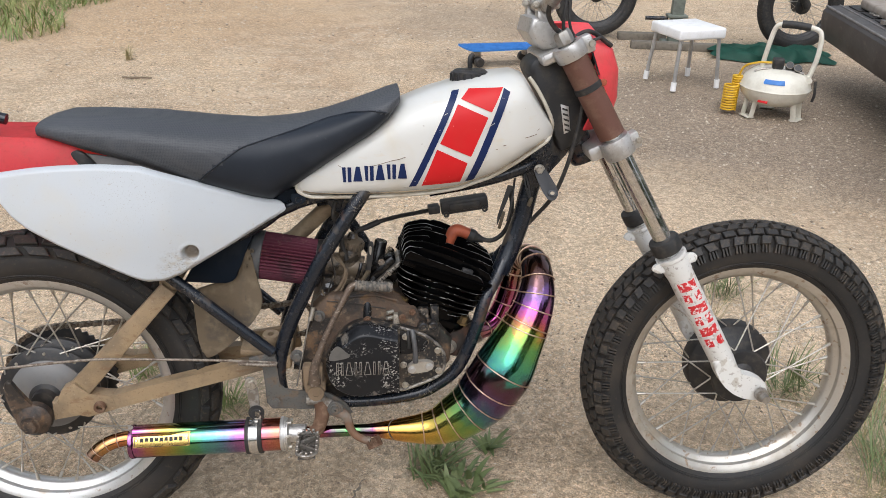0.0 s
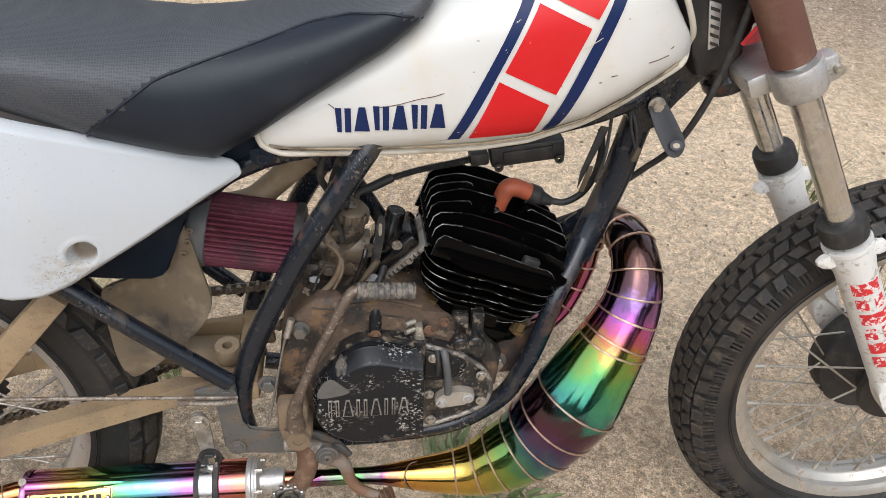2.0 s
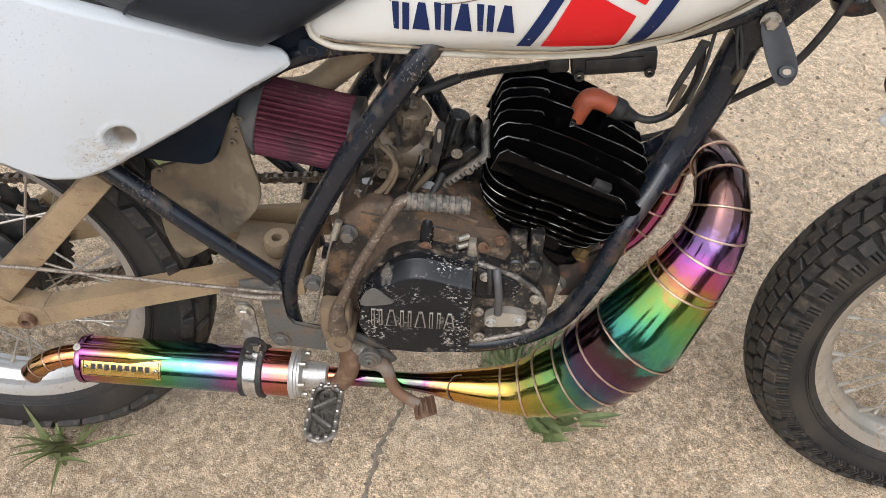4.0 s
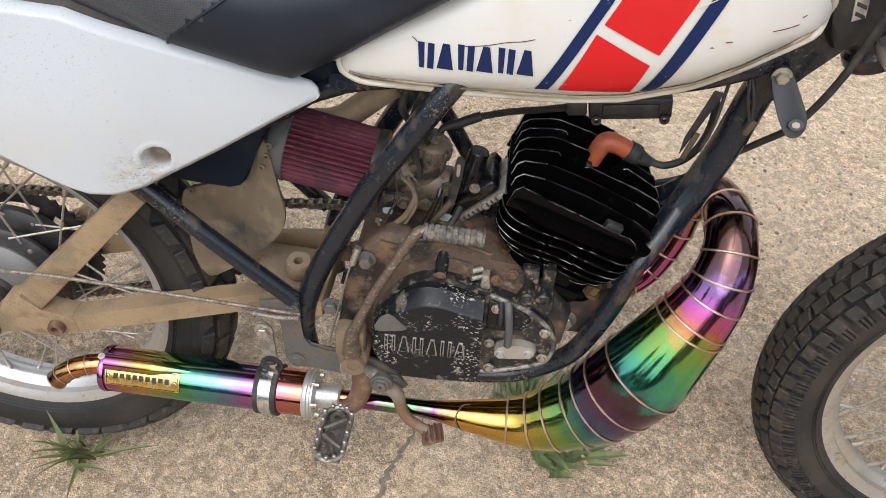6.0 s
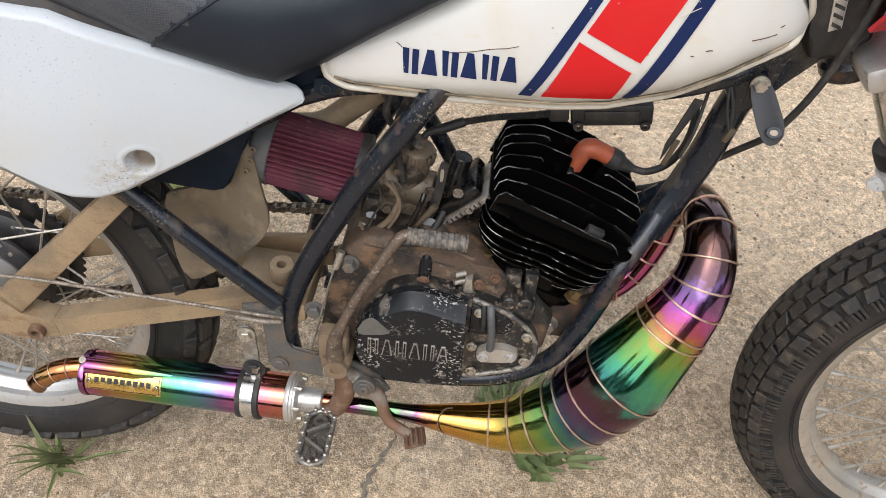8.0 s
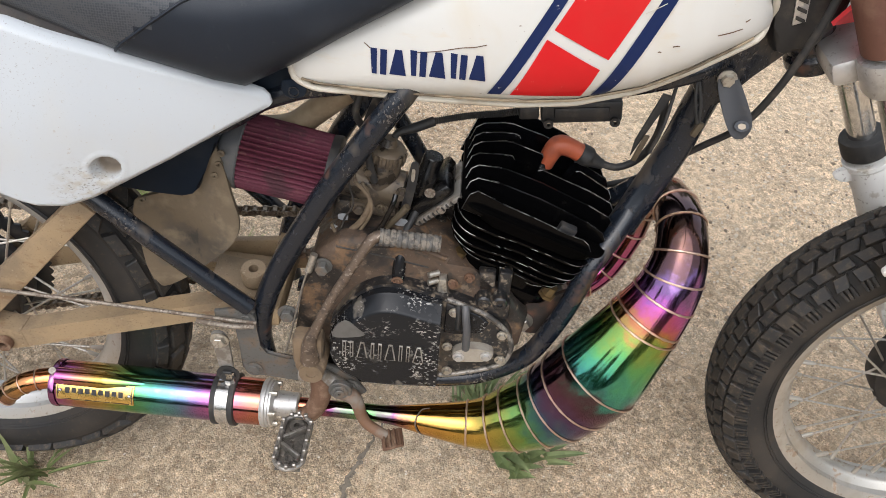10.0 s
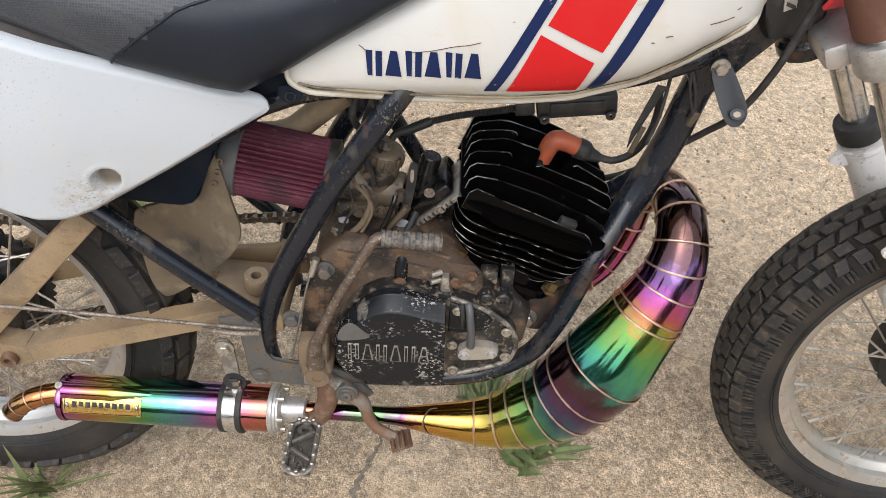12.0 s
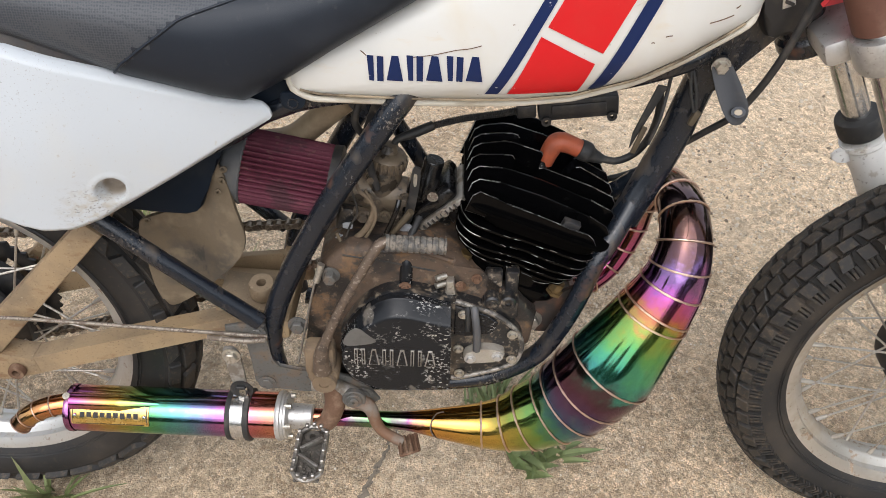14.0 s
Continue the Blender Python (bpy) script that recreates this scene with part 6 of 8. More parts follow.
def tread_piece(bm, rnd, a, da, share, dep, blocks, c=0.0):
    """One raised block of a tread row, a: the angle across the tread from the crown."""
    def sec(t, out):
        y = 0.0475 * math.sin(t)
        r = 0.2555 + 0.0455 * max(0.0, math.cos(t)) ** 0.9
        return r + out * math.cos(t), y + out * math.sin(t)

    h = math.pi / blocks * share * (1 + rnd.uniform(-0.07, 0.07))
    skew = rnd.uniform(-0.34, 0.34) * h
    lv = []
    for out, sh in ((-0.002, 1.05), (dep * 0.85, 0.97), (dep, 0.86)):
        row = []
        for aa, s1, cc in ((-1, -1, -1), (-1, -1, 1), (1, 1, 1), (1, 1, -1)):
            r, y = sec(a + aa * da * sh, out)
            ang = c + cc * h * sh + skew * s1 + rnd.uniform(-0.05, 0.05) * h
            row.append(bm.verts.new((r * math.cos(ang), y, r * math.sin(ang))))
        lv.append(row)
    for p, q in zip(lv[:-1], lv[1:]):
        for k in range(4):
            bm.faces.new((p[k], p[(k + 1) % 4], q[(k + 1) % 4], q[k]))
    bm.faces.new(lv[2])


def tread(w, rows, blocks, singly, seed, rubber):
    """Rows of (angle, half angle, length share, offset, depth): the first ones block by block, the rest joined."""
    rnd = random.Random(seed)
    rest = bmesh.new()
    for n, (a, da, share, off, dep) in enumerate(rows):
        if n < singly:
            kinds = []
            for _ in range(4):
                bm = bmesh.new()
                tread_piece(bm, rnd, a, da, share, dep, blocks)
                kinds.append(bm)
            first = []
            for k in range(blocks):
                m = Matrix.Rotation(-2 * math.pi * (k + off) / blocks, 4, "Y")
                if k < 4:
                    o = part("tread_block", kinds[k], rubber, w, "", True, 20)
                    o.matrix_basis = m
                    first.append(o)
                else:
                    again(rnd.choice(first), "tread_block", w, m)
        else:
            for k in range(blocks):
                tread_piece(rest, rnd, a, da, share, dep, blocks, 2 * math.pi * (k + off) / blocks)
    if len(rest.verts):
        tagged(part("shoulder_tread", rest, rubber, w, "", True, 20), "", "", "", "stuff")
    else:
        rest.free()


RIM_PROF = [(0.2225, -0.027), (0.229, -0.031), (0.2305, -0.0325), (0.229, -0.034), (0.224, -0.033), (0.2165, -0.0285), (0.2125, -0.0265), (0.2115, -0.018), (0.204, -0.0125), (0.2005, -0.009), (0.1995, 0),
            (0.2005, 0.009), (0.204, 0.0125), (0.2115, 0.018), (0.2125, 0.0265), (0.2165, 0.0285), (0.224, 0.033), (0.229, 0.034), (0.2305, 0.0325), (0.229, 0.031), (0.2225, 0.027), (0.216, 0.012), (0.216, -0.012)]


def wheel(name, at, turn, label, parent, rows, blocks, flange, spoke_n=36, singly=5, rim=None, rubber=None):
    bm = bmesh.new()
    lathe(bm, RIM_PROF, 96, Matrix(), True)
    w = part(name, bm, rim or RIM, parent, label, True, 40)
    w.matrix_basis = Matrix.Translation(at) @ Matrix.Rotation(turn, 4, "Z")
    bm = bmesh.new()
    tyre_mesh(bm)
    for f in bm.faces:
        c = f.calc_center_median()
        f.material_index = 1 if math.hypot(c.x, c.z) > 0.2755 else 0
    part("tyre", bm, [rubber or SIDEWALL, rubber or TYRE_GROOVE], w, "dusty black block-tread tyre" if rubber is None else "clean black tyre", True, 25)
    tread(w, rows, blocks, singly, 3, rubber or TYRE)
    bm = bmesh.new()
    sweep(bm, np.array([(0, 0, 0), (0, 0, 1)]), [0.0016, 0.0016], 6)
    bar = None
    bm2 = bmesh.new()
    lathe(bm2, [(0, 0), (0.0032, 0), (0.0030, 0.012), (0.0022, 0.016), (0, 0.016)], 8, pose(0, 0, 0, 90, 0, 0))
    cup = None
    for k in range(spoke_n):
        a = 2 * math.pi * (k + 0.5) / spoke_n
        side = -1 if k % 2 else 1
        lead = 0.62 if (k // 2) % 2 else -0.62
        fr, fy = flange[0 if side < 0 else 1]
        p = V3((fr * math.cos(a + lead), fy, fr * math.sin(a + lead)))
        q = V3((0.2005 * math.cos(a), side * 0.006, 0.2005 * math.sin(a)))
        d = q - p
        m = Matrix.Translation(p) @ d.to_track_quat("Z", "Y").to_matrix().to_4x4() @ Matrix.Diagonal((1, 1, d.length, 1))
        n = Matrix.Translation(q) @ (-d).to_track_quat("Z", "Y").to_matrix().to_4x4()
        if bar is None:
            bar, cup = part("spoke", bm, SPOKE, w), part("spoke_nipple", bm2, SPOKE, w)
            bar.matrix_basis, cup.matrix_basis = m, n
        else:
            again(bar, "spoke", w, m)
            again(cup, "spoke_nipple", w, n)
    return w


D = math.radians
FRONT_ROWS = [(D(0), D(7.8), 0.80, 0.0, 0.0098), (D(18.5), D(7.8), 0.78, 0.5, 0.0098), (D(-18.5), D(7.8), 0.78, 0.5, 0.0098), (D(36), D(7.4), 0.80, 0.0, 0.0096), (D(-36), D(7.4), 0.80, 0.0, 0.0096),
              (D(55), D(9.4), 0.72, 0.5, 0.0090), (D(-55), D(9.4), 0.72, 0.5, 0.0090)]
# three fingers run from each shoulder lug down the sidewall
for side in (-1, 1):
    FRONT_ROWS += [(side * D(73), D(9.5), 0.15, off, 0.0056) for off in (0.26, 0.50, 0.74)]
REAR_ROWS = [(D(0), D(11.5), 0.77, 0.0, 0.0085), (D(30), D(11.5), 0.77, 0.5, 0.0085), (D(-30), D(11.5), 0.77, 0.5, 0.0085), (D(56), D(8.5), 0.74, 0.0, 0.008), (D(-56), D(8.5), 0.74, 0.0, 0.008)]
fw = wheel("front_wheel", (1.322, 0, 0.3015), D(-2), "spoked aluminium front wheel with a block-tread tyre", bike, FRONT_ROWS, 68, ((0.050, -0.036), (0.072, 0.020)), singly=3, rim=RIM_STAINED)
bm = bmesh.new()
lathe(bm, [(0, -0.052), (0.022, -0.052), (0.026, -0.048), (0.030, -0.044), (0.054, -0.042), (0.057, -0.036), (0.054, -0.030), (0.040, -0.024), (0.044, -0.008), (0.062, 0.006), (0.084, 0.014), (0.088, 0.020), (0.088, 0.046), (0.080, 0.052), (0, 0.052)], 56)
part("hub", bm, PLASTIC, fw, "black painted drum hub")
bm = bmesh.new()
lathe(bm, [(0, -0.0368), (0.0055, -0.0368), (0.005, -0.0345), (0, -0.0345)], 14, Matrix.Translation((-0.175, 0.006, -0.128)))
part("rim_rivet", bm, BOLT, fw)
rw = wheel("rear_wheel", (0, 0, 0.3085), 0, "spoked aluminium rear wheel with a road-pattern tyre", bike, REAR_ROWS, 38, ((0.084, -0.022), (0.082, 0.020)))
bm = bmesh.new()
lathe(bm, [(0, -0.058), (0.020, -0.058), (0.022, -0.046), (0.064, -0.024), (0.086, -0.0205), (0.090, -0.017), (0.090, -0.012), (0.070, -0.006), (0.066, 0.012), (0.084, 0.0205), (0.089, 0.024), (0.089, 0.034), (0.045, 0.040), (0.045, 0.055), (0, 0.055)], 56)
part("hub", bm, PLASTIC, rw, "black rear drum hub")
bm = bmesh.new()
lathe(bm, [(0, -0.044), (0.030, -0.042), (0.052, -0.037), (0.063, -0.031), (0.068, -0.026), (0.068, -0.014), (0, -0.014)], 56)
part("brake_plate", bm, BRAKE_GREY, rw, "smooth grey cast brake plate")
for fy, turn in ((-0.0205, 0.0), (0.0205, 0.33)):
    for k in range(9):
        a = 2 * math.pi * (k + 0.25 + turn) / 9
        bm = bmesh.new()
        lathe(bm, [(0, -0.0030), (0.0028, -0.0022), (0.0038, 0), (0, 0)], 10, Matrix.Translation((0.079 * math.cos(a), fy, 0.079 * math.sin(a))))
        part("rivet", bm, BOLT, rw)
# sprocket with lightening holes, as a toothed ring and spider arms
bm = bmesh.new()
nt = 46
prof = [(0.104 if (k % 2) else 0.098) for k in range(nt * 2)]
inner, outer = [], []
for yy in (0.052, 0.056):
    inner.append([bm.verts.new((0.080 * math.cos(2 * math.pi * k / (nt * 2)), yy, 0.080 * math.sin(2 * math.pi * k / (nt * 2)))) for k in range(nt * 2)])
    outer.append([bm.verts.new((prof[k] * math.cos(2 * math.pi * k / (nt * 2)), yy, prof[k] * math.sin(2 * math.pi * k / (nt * 2)))) for k in range(nt * 2)])
for k in range(nt * 2):
    j = (k + 1) % (nt * 2)
    bm.faces.new((inner[0][k], outer[0][k], outer[0][j], inner[0][j]))
    bm.faces.new((inner[1][k], inner[1][j], outer[1][j], outer[1][k]))
    bm.faces.new((outer[0][k], outer[1][k], outer[1][j], outer[0][j]))
    bm.faces.new((inner[0][k], inner[0][j], inner[1][j], inner[1][k]))
sprocket = part("sprocket", bm, PLASTIC, rw, "black rear chain sprocket")
for k in range(6):
    bm = bmesh.new()
    block(bm, (0.05, 0.0036, 0.022), Matrix.Rotation(k * math.pi / 3, 4, "Y") @ Matrix.Translation((0.062, 0.054, 0)), 0.001, 1)
    part("sprocket_arm", bm, PLASTIC, rw)

# ---- swing arm ----
def box_beam(bm, a, b, wide, h0, h1, y):
    """A box section in the plane y between two (x, z) ends, with heights h0 and h1."""
    A, B = V3((a[0], y, a[1])), V3((b[0], y, b[1]))
    d = (B - A).normalized()
    n = V3((-d.z, 0, d.x))
    out = []
    for p, h in ((A, h0), (B, h1)):
        out += [(p + n * h / 2), (p - n * h / 2)]
    slab(bm, [(out[0].x, out[0].z), (out[1].x, out[1].z), (out[3].x, out[3].z), (out[2].x, out[2].z)], y - wide / 2, y + wide / 2, 0.003)


bm = bmesh.new()
block(bm, (0.030, 0.16, 0.030), Matrix.Translation((0.434, 0, 0.384)), 0.006)
swing = part("swing_arm", bm, BEIGE, bike, "beige painted triangulated swing arm, stained with rust")
for side in (-1, 1):
    y = side * 0.082
    bm = bmesh.new()
    slab(bm, [(0.030, 0.328), (0.13, 0.337), (0.20, 0.3485), (0.28, 0.360), (0.35, 0.370), (0.415, 0.380), (0.415, 0.356), (0.35, 0.344), (0.28, 0.333), (0.20, 0.3205), (0.13, 0.3095), (0.030, 0.292)], y - 0.013, y + 0.013, 0.003)
    for x in (0.14, 0.21, 0.28, 0.35):
        bmesh.ops.bisect_plane(bm, geom=bm.verts[:] + bm.edges[:] + bm.faces[:], plane_co=(x, 0, 0), plane_no=(1, 0, 0))
    for v in bm.verts:
        v.co.y -= side * 0.20 * max(0.0, v.co.x - 0.14)
    part("axle_arm", bm, BEIGE, swing)
    bm = bmesh.new()
    box_beam(bm, (0.0675, 0.337), (0.2485, 0.5355), 0.022, 0.038, 0.028, y)
    part("upper_stay", bm, BEIGE, swing)
    bm = bmesh.new()
    slab(bm, [(0.03, 0.312), (0.050, 0.352), (0.075, 0.365), (0.095, 0.340), (0.135, 0.3385), (0.140, 0.310), (0.09, 0.296)], y - 0.0145, y + 0.0145, 0.003)
    part("stay_gusset", bm, BEIGE, swing)
bm = bmesh.new()
block(bm, (0.115, 0.012, 0.050), Matrix.Translation((0.398, 0.062, 0.366)) @ pose(0, 0, 0, 0, -8, 0), 0.004)
part("inner_wall", bm, BEIGE, swing)
bm = bmesh.new()
block(bm, (0.03, 0.17, 0.03), Matrix.Translation((0.247, 0, 0.545)), 0.004)
part("stay_bridge", bm, BEIGE, swing)
bm = bmesh.new()
block(bm, (0.075, 0.066, 0.012), Matrix.Translation((0.392, -0.022, 0.390)) @ pose(0, 0, 0, 0, 8, 0), 0.003)
part("buffer_shelf", bm, BEIGE, swing)
bm = bmesh.new()
lathe(bm, [(0, -0.032), (0.016, -0.032), (0.018, -0.028), (0.022, -0.022), (0.030, -0.014), (0.030, 0), (0, 0)], 30, Matrix.Translation((0, -0.092, 0.300)))
lathe(bm, [(0, -0.040), (0.013, -0.040), (0.013, -0.030), (0, -0.030)], 6, Matrix.Translation((0, -0.092, 0.300)))
part("axle_adjuster", bm, CRANK, swing, "rusty axle nut and adjuster")
bm = bmesh.new()
slab(bm, round_outline([(-0.042, 0.36), (-0.032, 0.378), (-0.020, 0.36), (0.0, 0.33), (0.012, 0.305), (0.004, 0.285), (-0.015, 0.282), (-0.028, 0.30)], 44), -0.108, -0.098, 0.004)
part("brake_arm", bm, CRANK, swing)
bm = bmesh.new()
lathe(bm, [(0.005, -0.008), (0.0095, -0.008), (0.0105, -0.004), (0.0105, 0), (0.005, 0)], 20, Matrix.Translation((0.113, -0.098, 0.319)), True)
part("bolt_boss", bm, RUST, swing)
bm = bmesh.new()
lathe(bm, [(0.006, -0.011), (0.0145, -0.011), (0.016, -0.008), (0.016, 0.008), (0.0145, 0.011), (0.006, 0.011)], 26, Matrix.Translation((0.410, -0.035, 0.411)) @ pose(0, 0, 0, -80, 0, 0), True)
part("rubber_buffer", bm, BEIGE, swing, "pale worn chain buffer")
# chain guide with three holes
bm = bmesh.new()
slab(bm, [(0.165, 0.33), (0.16, 0.40), (0.185, 0.47), (0.215, 0.47), (0.20, 0.40), (0.205, 0.335)], 0.055, 0.059, 0.001)
guide = part("chain_guide", bm, BEIGE, bike, "rusty tan chain guide plate")
for z in (0.36, 0.40, 0.44):
    bm = bmesh.new()
    lathe(bm, [(0, 0), (0.011, 0), (0.011, -0.002), (0, -0.002)], 18, Matrix.Translation((0.184 + (z - 0.36) * 0.18, 0.0548, z)))
    part("guide_hole", bm, DARK, guide)
# monoshock, under the seat
pipe("shock_arm", [(0.34, 0.045, 0.566), (0.415, 0.045, 0.568), (0.447, 0.045, 0.576), (0.469, 0.045, 0.594), (0.505, 0.040, 0.628), (0.55, 0.03, 0.668)], [0.016, 0.017, 0.0165, 0.0155, 0.0155, 0.0155], SHOCK_TAN, bike, "beige painted shock absorber tube")
# mud flap
bm = bmesh.new()
fl = [(0.278, 0.500), (0.284, 0.513), (0.301, 0.517), (0.340, 0.529), (0.354, 0.553), (0.370, 0.588), (0.382, 0.580), (0.392, 0.530), (0.399, 0.485), (0.376, 0.441), (0.334, 0.398), (0.308, 0.380), (0.291, 0.376), (0.281, 0.408), (0.279, 0.452)]
slab(bm, round_outline(fl, 60), -0.042, -0.036, 0.0025)
for v in bm.verts:
    v.co.y += 0.012 * math.sin((v.co.x - 0.28) * 26) + 0.05 * max(0, 0.47 - v.co.z)
flap = part("mud_flap", bm, FLAP, bike, "hanging rubber mud flap covered in dried mud")
for x, z in ((0.290, 0.512), (0.386, 0.585), (0.382, 0.57), (0.376, 0.555)):
    bolt("flap_rivet", (x, -0.040, z), flap, 0.0028, 0.002, FLAP)
bm = bmesh.new()
slab(bm, [(0.265, 0.53), (0.31, 0.60), (0.40, 0.65), (0.385, 0.60), (0.366, 0.565), (0.358, 0.538), (0.350, 0.529), (0.338, 0.525), (0.300, 0.528)], -0.045, 0.045, 0.003)
part("battery_box", bm, BOX_BLACK, bike, "black box under the seat")

# ---- chain ----
def chain_path():
    """A slack loop of link centres round the rear sprocket and the gearbox sprocket."""
    out = []
    c0, r0, c1, r1 = (0.0, 0.3085), 0.101, (0.452, 0.412), 0.034
    for a in np.linspace(260, 96, 22):
        out.append((c0[0] + r0 * math.cos(radians(a)), c0[1] + r0 * math.sin(radians(a))))
    for k in range(1, 30):
        t = k / 30
        out.append((-0.0105 + (0.449 + 0.0105) * t, 0.409 + (0.446 - 0.409) * t - 0.004 * math.sin(math.pi * t)))
    for a in np.linspace(95, -95, 7):
        out.append((c1[0] + r1 * math.cos(radians(a)), c1[1] + r1 * math.sin(radians(a))))
    for k in range(1, 30):
        t = k / 30
        out.append((0.449 + (-0.0175 - 0.449) * t, 0.378 + (0.209 - 0.378) * t - 0.012 * math.sin(math.pi * t)))
    return out


cp = chain_path()
P3 = np.array([(x, 0.054, z) for x, z in cp + [cp[0]]])
seglen = np.linalg.norm(np.diff(P3, axis=0), axis=1)
S = np.concatenate([[0], np.cumsum(seglen)])
nl = int(S[-1] / 0.0127 / 2) * 2
CH = [V3([np.interp(S[-1] * k / nl, S, P3[:, j]) for j in range(3)]) for k in range(nl + 1)]
bm = bmesh.new()
for off in (-1, 1):
    slab(bm, round_outline([(-0.0105, 0), (-0.0085, 0.0042), (-0.0055, 0.0045), (0, 0.0032), (0.0055, 0.0045), (0.0085, 0.0042), (0.0105, 0), (0.0085, -0.0042), (0.0055, -0.0045), (0, -0.0032), (-0.0055, -0.0045), (-0.0085, -0.0042)], 24), off * 0.0058 - 0.0007, off * 0.0058 + 0.0007, 0)
for x in (-0.00635, 0.00635):
    lathe(bm, [(0, -0.008), (0.0022, -0.008), (0.0022, -0.0052), (0.0042, -0.0052), (0.0042, 0.0052), (0.0022, 0.0052), (0.0022, 0.008), (0, 0.008)], 10, Matrix.Translation((x, 0, 0)))
chain = part("chain_link", bm, CHAIN, bike, "oily dark steel drive chain link")
for k in range(nl):
    a, b = CH[k], CH[k + 1]
    d = (b - a).normalized()
    m = Matrix.Translation((a + b) / 2) @ Matrix.Rotation(-math.atan2(d.z, d.x), 4, "Y") @ Matrix.Diagonal((1, 1 if k % 2 else 0.72, 1, 1))
    if k == 0:
        chain.matrix_basis = m
    else:
        again(chain, "chain_link", bike, m)

# ---- front end, turned a little to its right ----
STEER = Matrix.Translation((0.945, 0, 0.825)) @ Matrix.Rotation(D(-1.5), 4, V3((-0.44, 0, 0.9))) @ Matrix.Translation((-0.945, 0, -0.825))


def fork_at(z, y):
    """The fork leg's centre line at a height."""
    return (1.010 + (0.797 - z) * 0.575, y + 0.008, z)


def fork_m(z, y):
    return Matrix.Translation(fork_at(z, y)) @ pose(0, 0, 0, 0, -29.9, 0) @ pose(0, 0, 0, 90, 0, 0)


for side in (-1, 1):
    y = side * 0.092
    bm = bmesh.new()
    lathe(bm, [(0, 0.38), (0.0165, 0.38), (0.0165, -0.02), (0, -0.02)], 32, STEER @ fork_m(0.57, y))
    leg = part("fork_tube", bm, CHROME, bike, "scuffed chrome fork tube")
    bm = bmesh.new()
    lathe(bm, [(0, 0.0), (0.0268, 0.0), (0.0276, 0.006), (0.0276, 0.021), (0.0262, 0.025), (0.0185, 0.027), (0.0165, 0.027)], 36, STEER @ fork_m(0.586, y))
    part("dust_seal", bm, RUBBER, leg, "black rubber dust seal")
    bm = bmesh.new()
    lathe(bm, [(0, 0.012), (0.0285, 0.012), (0.0285, 0.006), (0.0262, 0.003), (0.0258, -0.02), (0.0240, -0.032), (0.0232, -0.12), (0.0225, -0.235), (0.020, -0.262), (0.012, -0.27), (0, -0.27)], 40, STEER @ fork_m(0.568, y))
    slider = part("fork_slider", bm, FORK_WHITE, bike, "white painted fork slider, scraped at the foot")
    bm = bmesh.new()
    slab(bm, round_outline([(1.236, 0.366), (1.262, 0.380), (1.284, 0.348), (1.322, 0.334), (1.344, 0.318), (1.343, 0.298), (1.322, 0.288), (1.286, 0.298), (1.255, 0.325)], 60), y - 0.014, y + 0.012, 0.007, STEER, 3)
    part("axle_lug", bm, FORK_WHITE, slider)
    bm = bmesh.new()
    lathe(bm, [(0, -0.046), (0.0075, -0.046), (0.0085, -0.040), (0.0085, -0.03), (0.013, -0.03), (0.013, -0.02), (0, -0.02)], 20, STEER @ Matrix.Translation((1.330, side * 0.092 if side < 0 else 0.13, 0.305)))
    part("axle_nut", bm, STEEL, slider)
    for dx, z in ((-0.034, 0.555), (0.031, 0.575)):
        c = fork_at(z, y)
        bm = bmesh.new()
        slab(bm, round_outline([(c[0] + dx - 0.013, z), (c[0] + dx, z + 0.009), (c[0] + dx + 0.013, z + 0.004), (c[0] + dx + 0.010, z - 0.008), (c[0] + dx - 0.008, z - 0.008)], 30), y - 0.004, y + 0.004, 0.002, STEER)
        part("fork_lug", bm, FORK_WHITE, slider)
    bm = bmesh.new()
    lathe(bm, [(0, 0.150), (0.0228, 0.150), (0.0228, 0.0), (0, 0.0)], 36, STEER @ fork_m(0.796, y))
    part("fork_cover", bm, RUST_TUBE, leg, "matt rust-brown fork cover tube")
    bm = bmesh.new()
    lathe(bm, [(0.0222, 0), (0.0240, 0.001), (0.0240, 0.011), (0.0222, 0.012)], 36, STEER @ fork_m(0.872, y), True)
    part("rubber_band", bm, RUBBER, leg)
    if side < 0:
        for i in range(6):
            z = 0.533 - i * 0.0222
            bm = bmesh.new()
            for a0, a1 in (((-0.75, -0.18), (0.14, 0.70)) if i % 2 else ((-0.75, 0.70),)):
                g = []
                for j in range(2):
                    row = []
                    for k in range(9):
                        a = a0 + (a1 - a0) * k / 8
                        c = V3(fork_at(z - j * 0.0165, y))
                        row.append(bm.verts.new(STEER @ (c + V3((math.sin(a) * 0.0245 * 0.9, -math.cos(a) * 0.0242, math.sin(a) * 0.0245 * 0.42)))))
                    g.append(row)
                for k in range(8):
                    bm.faces.new((g[0][k], g[0][k + 1], g[1][k + 1], g[1][k]))
            part("letter_bar", bm, RED_WORN, slider, "worn red lettering bar")
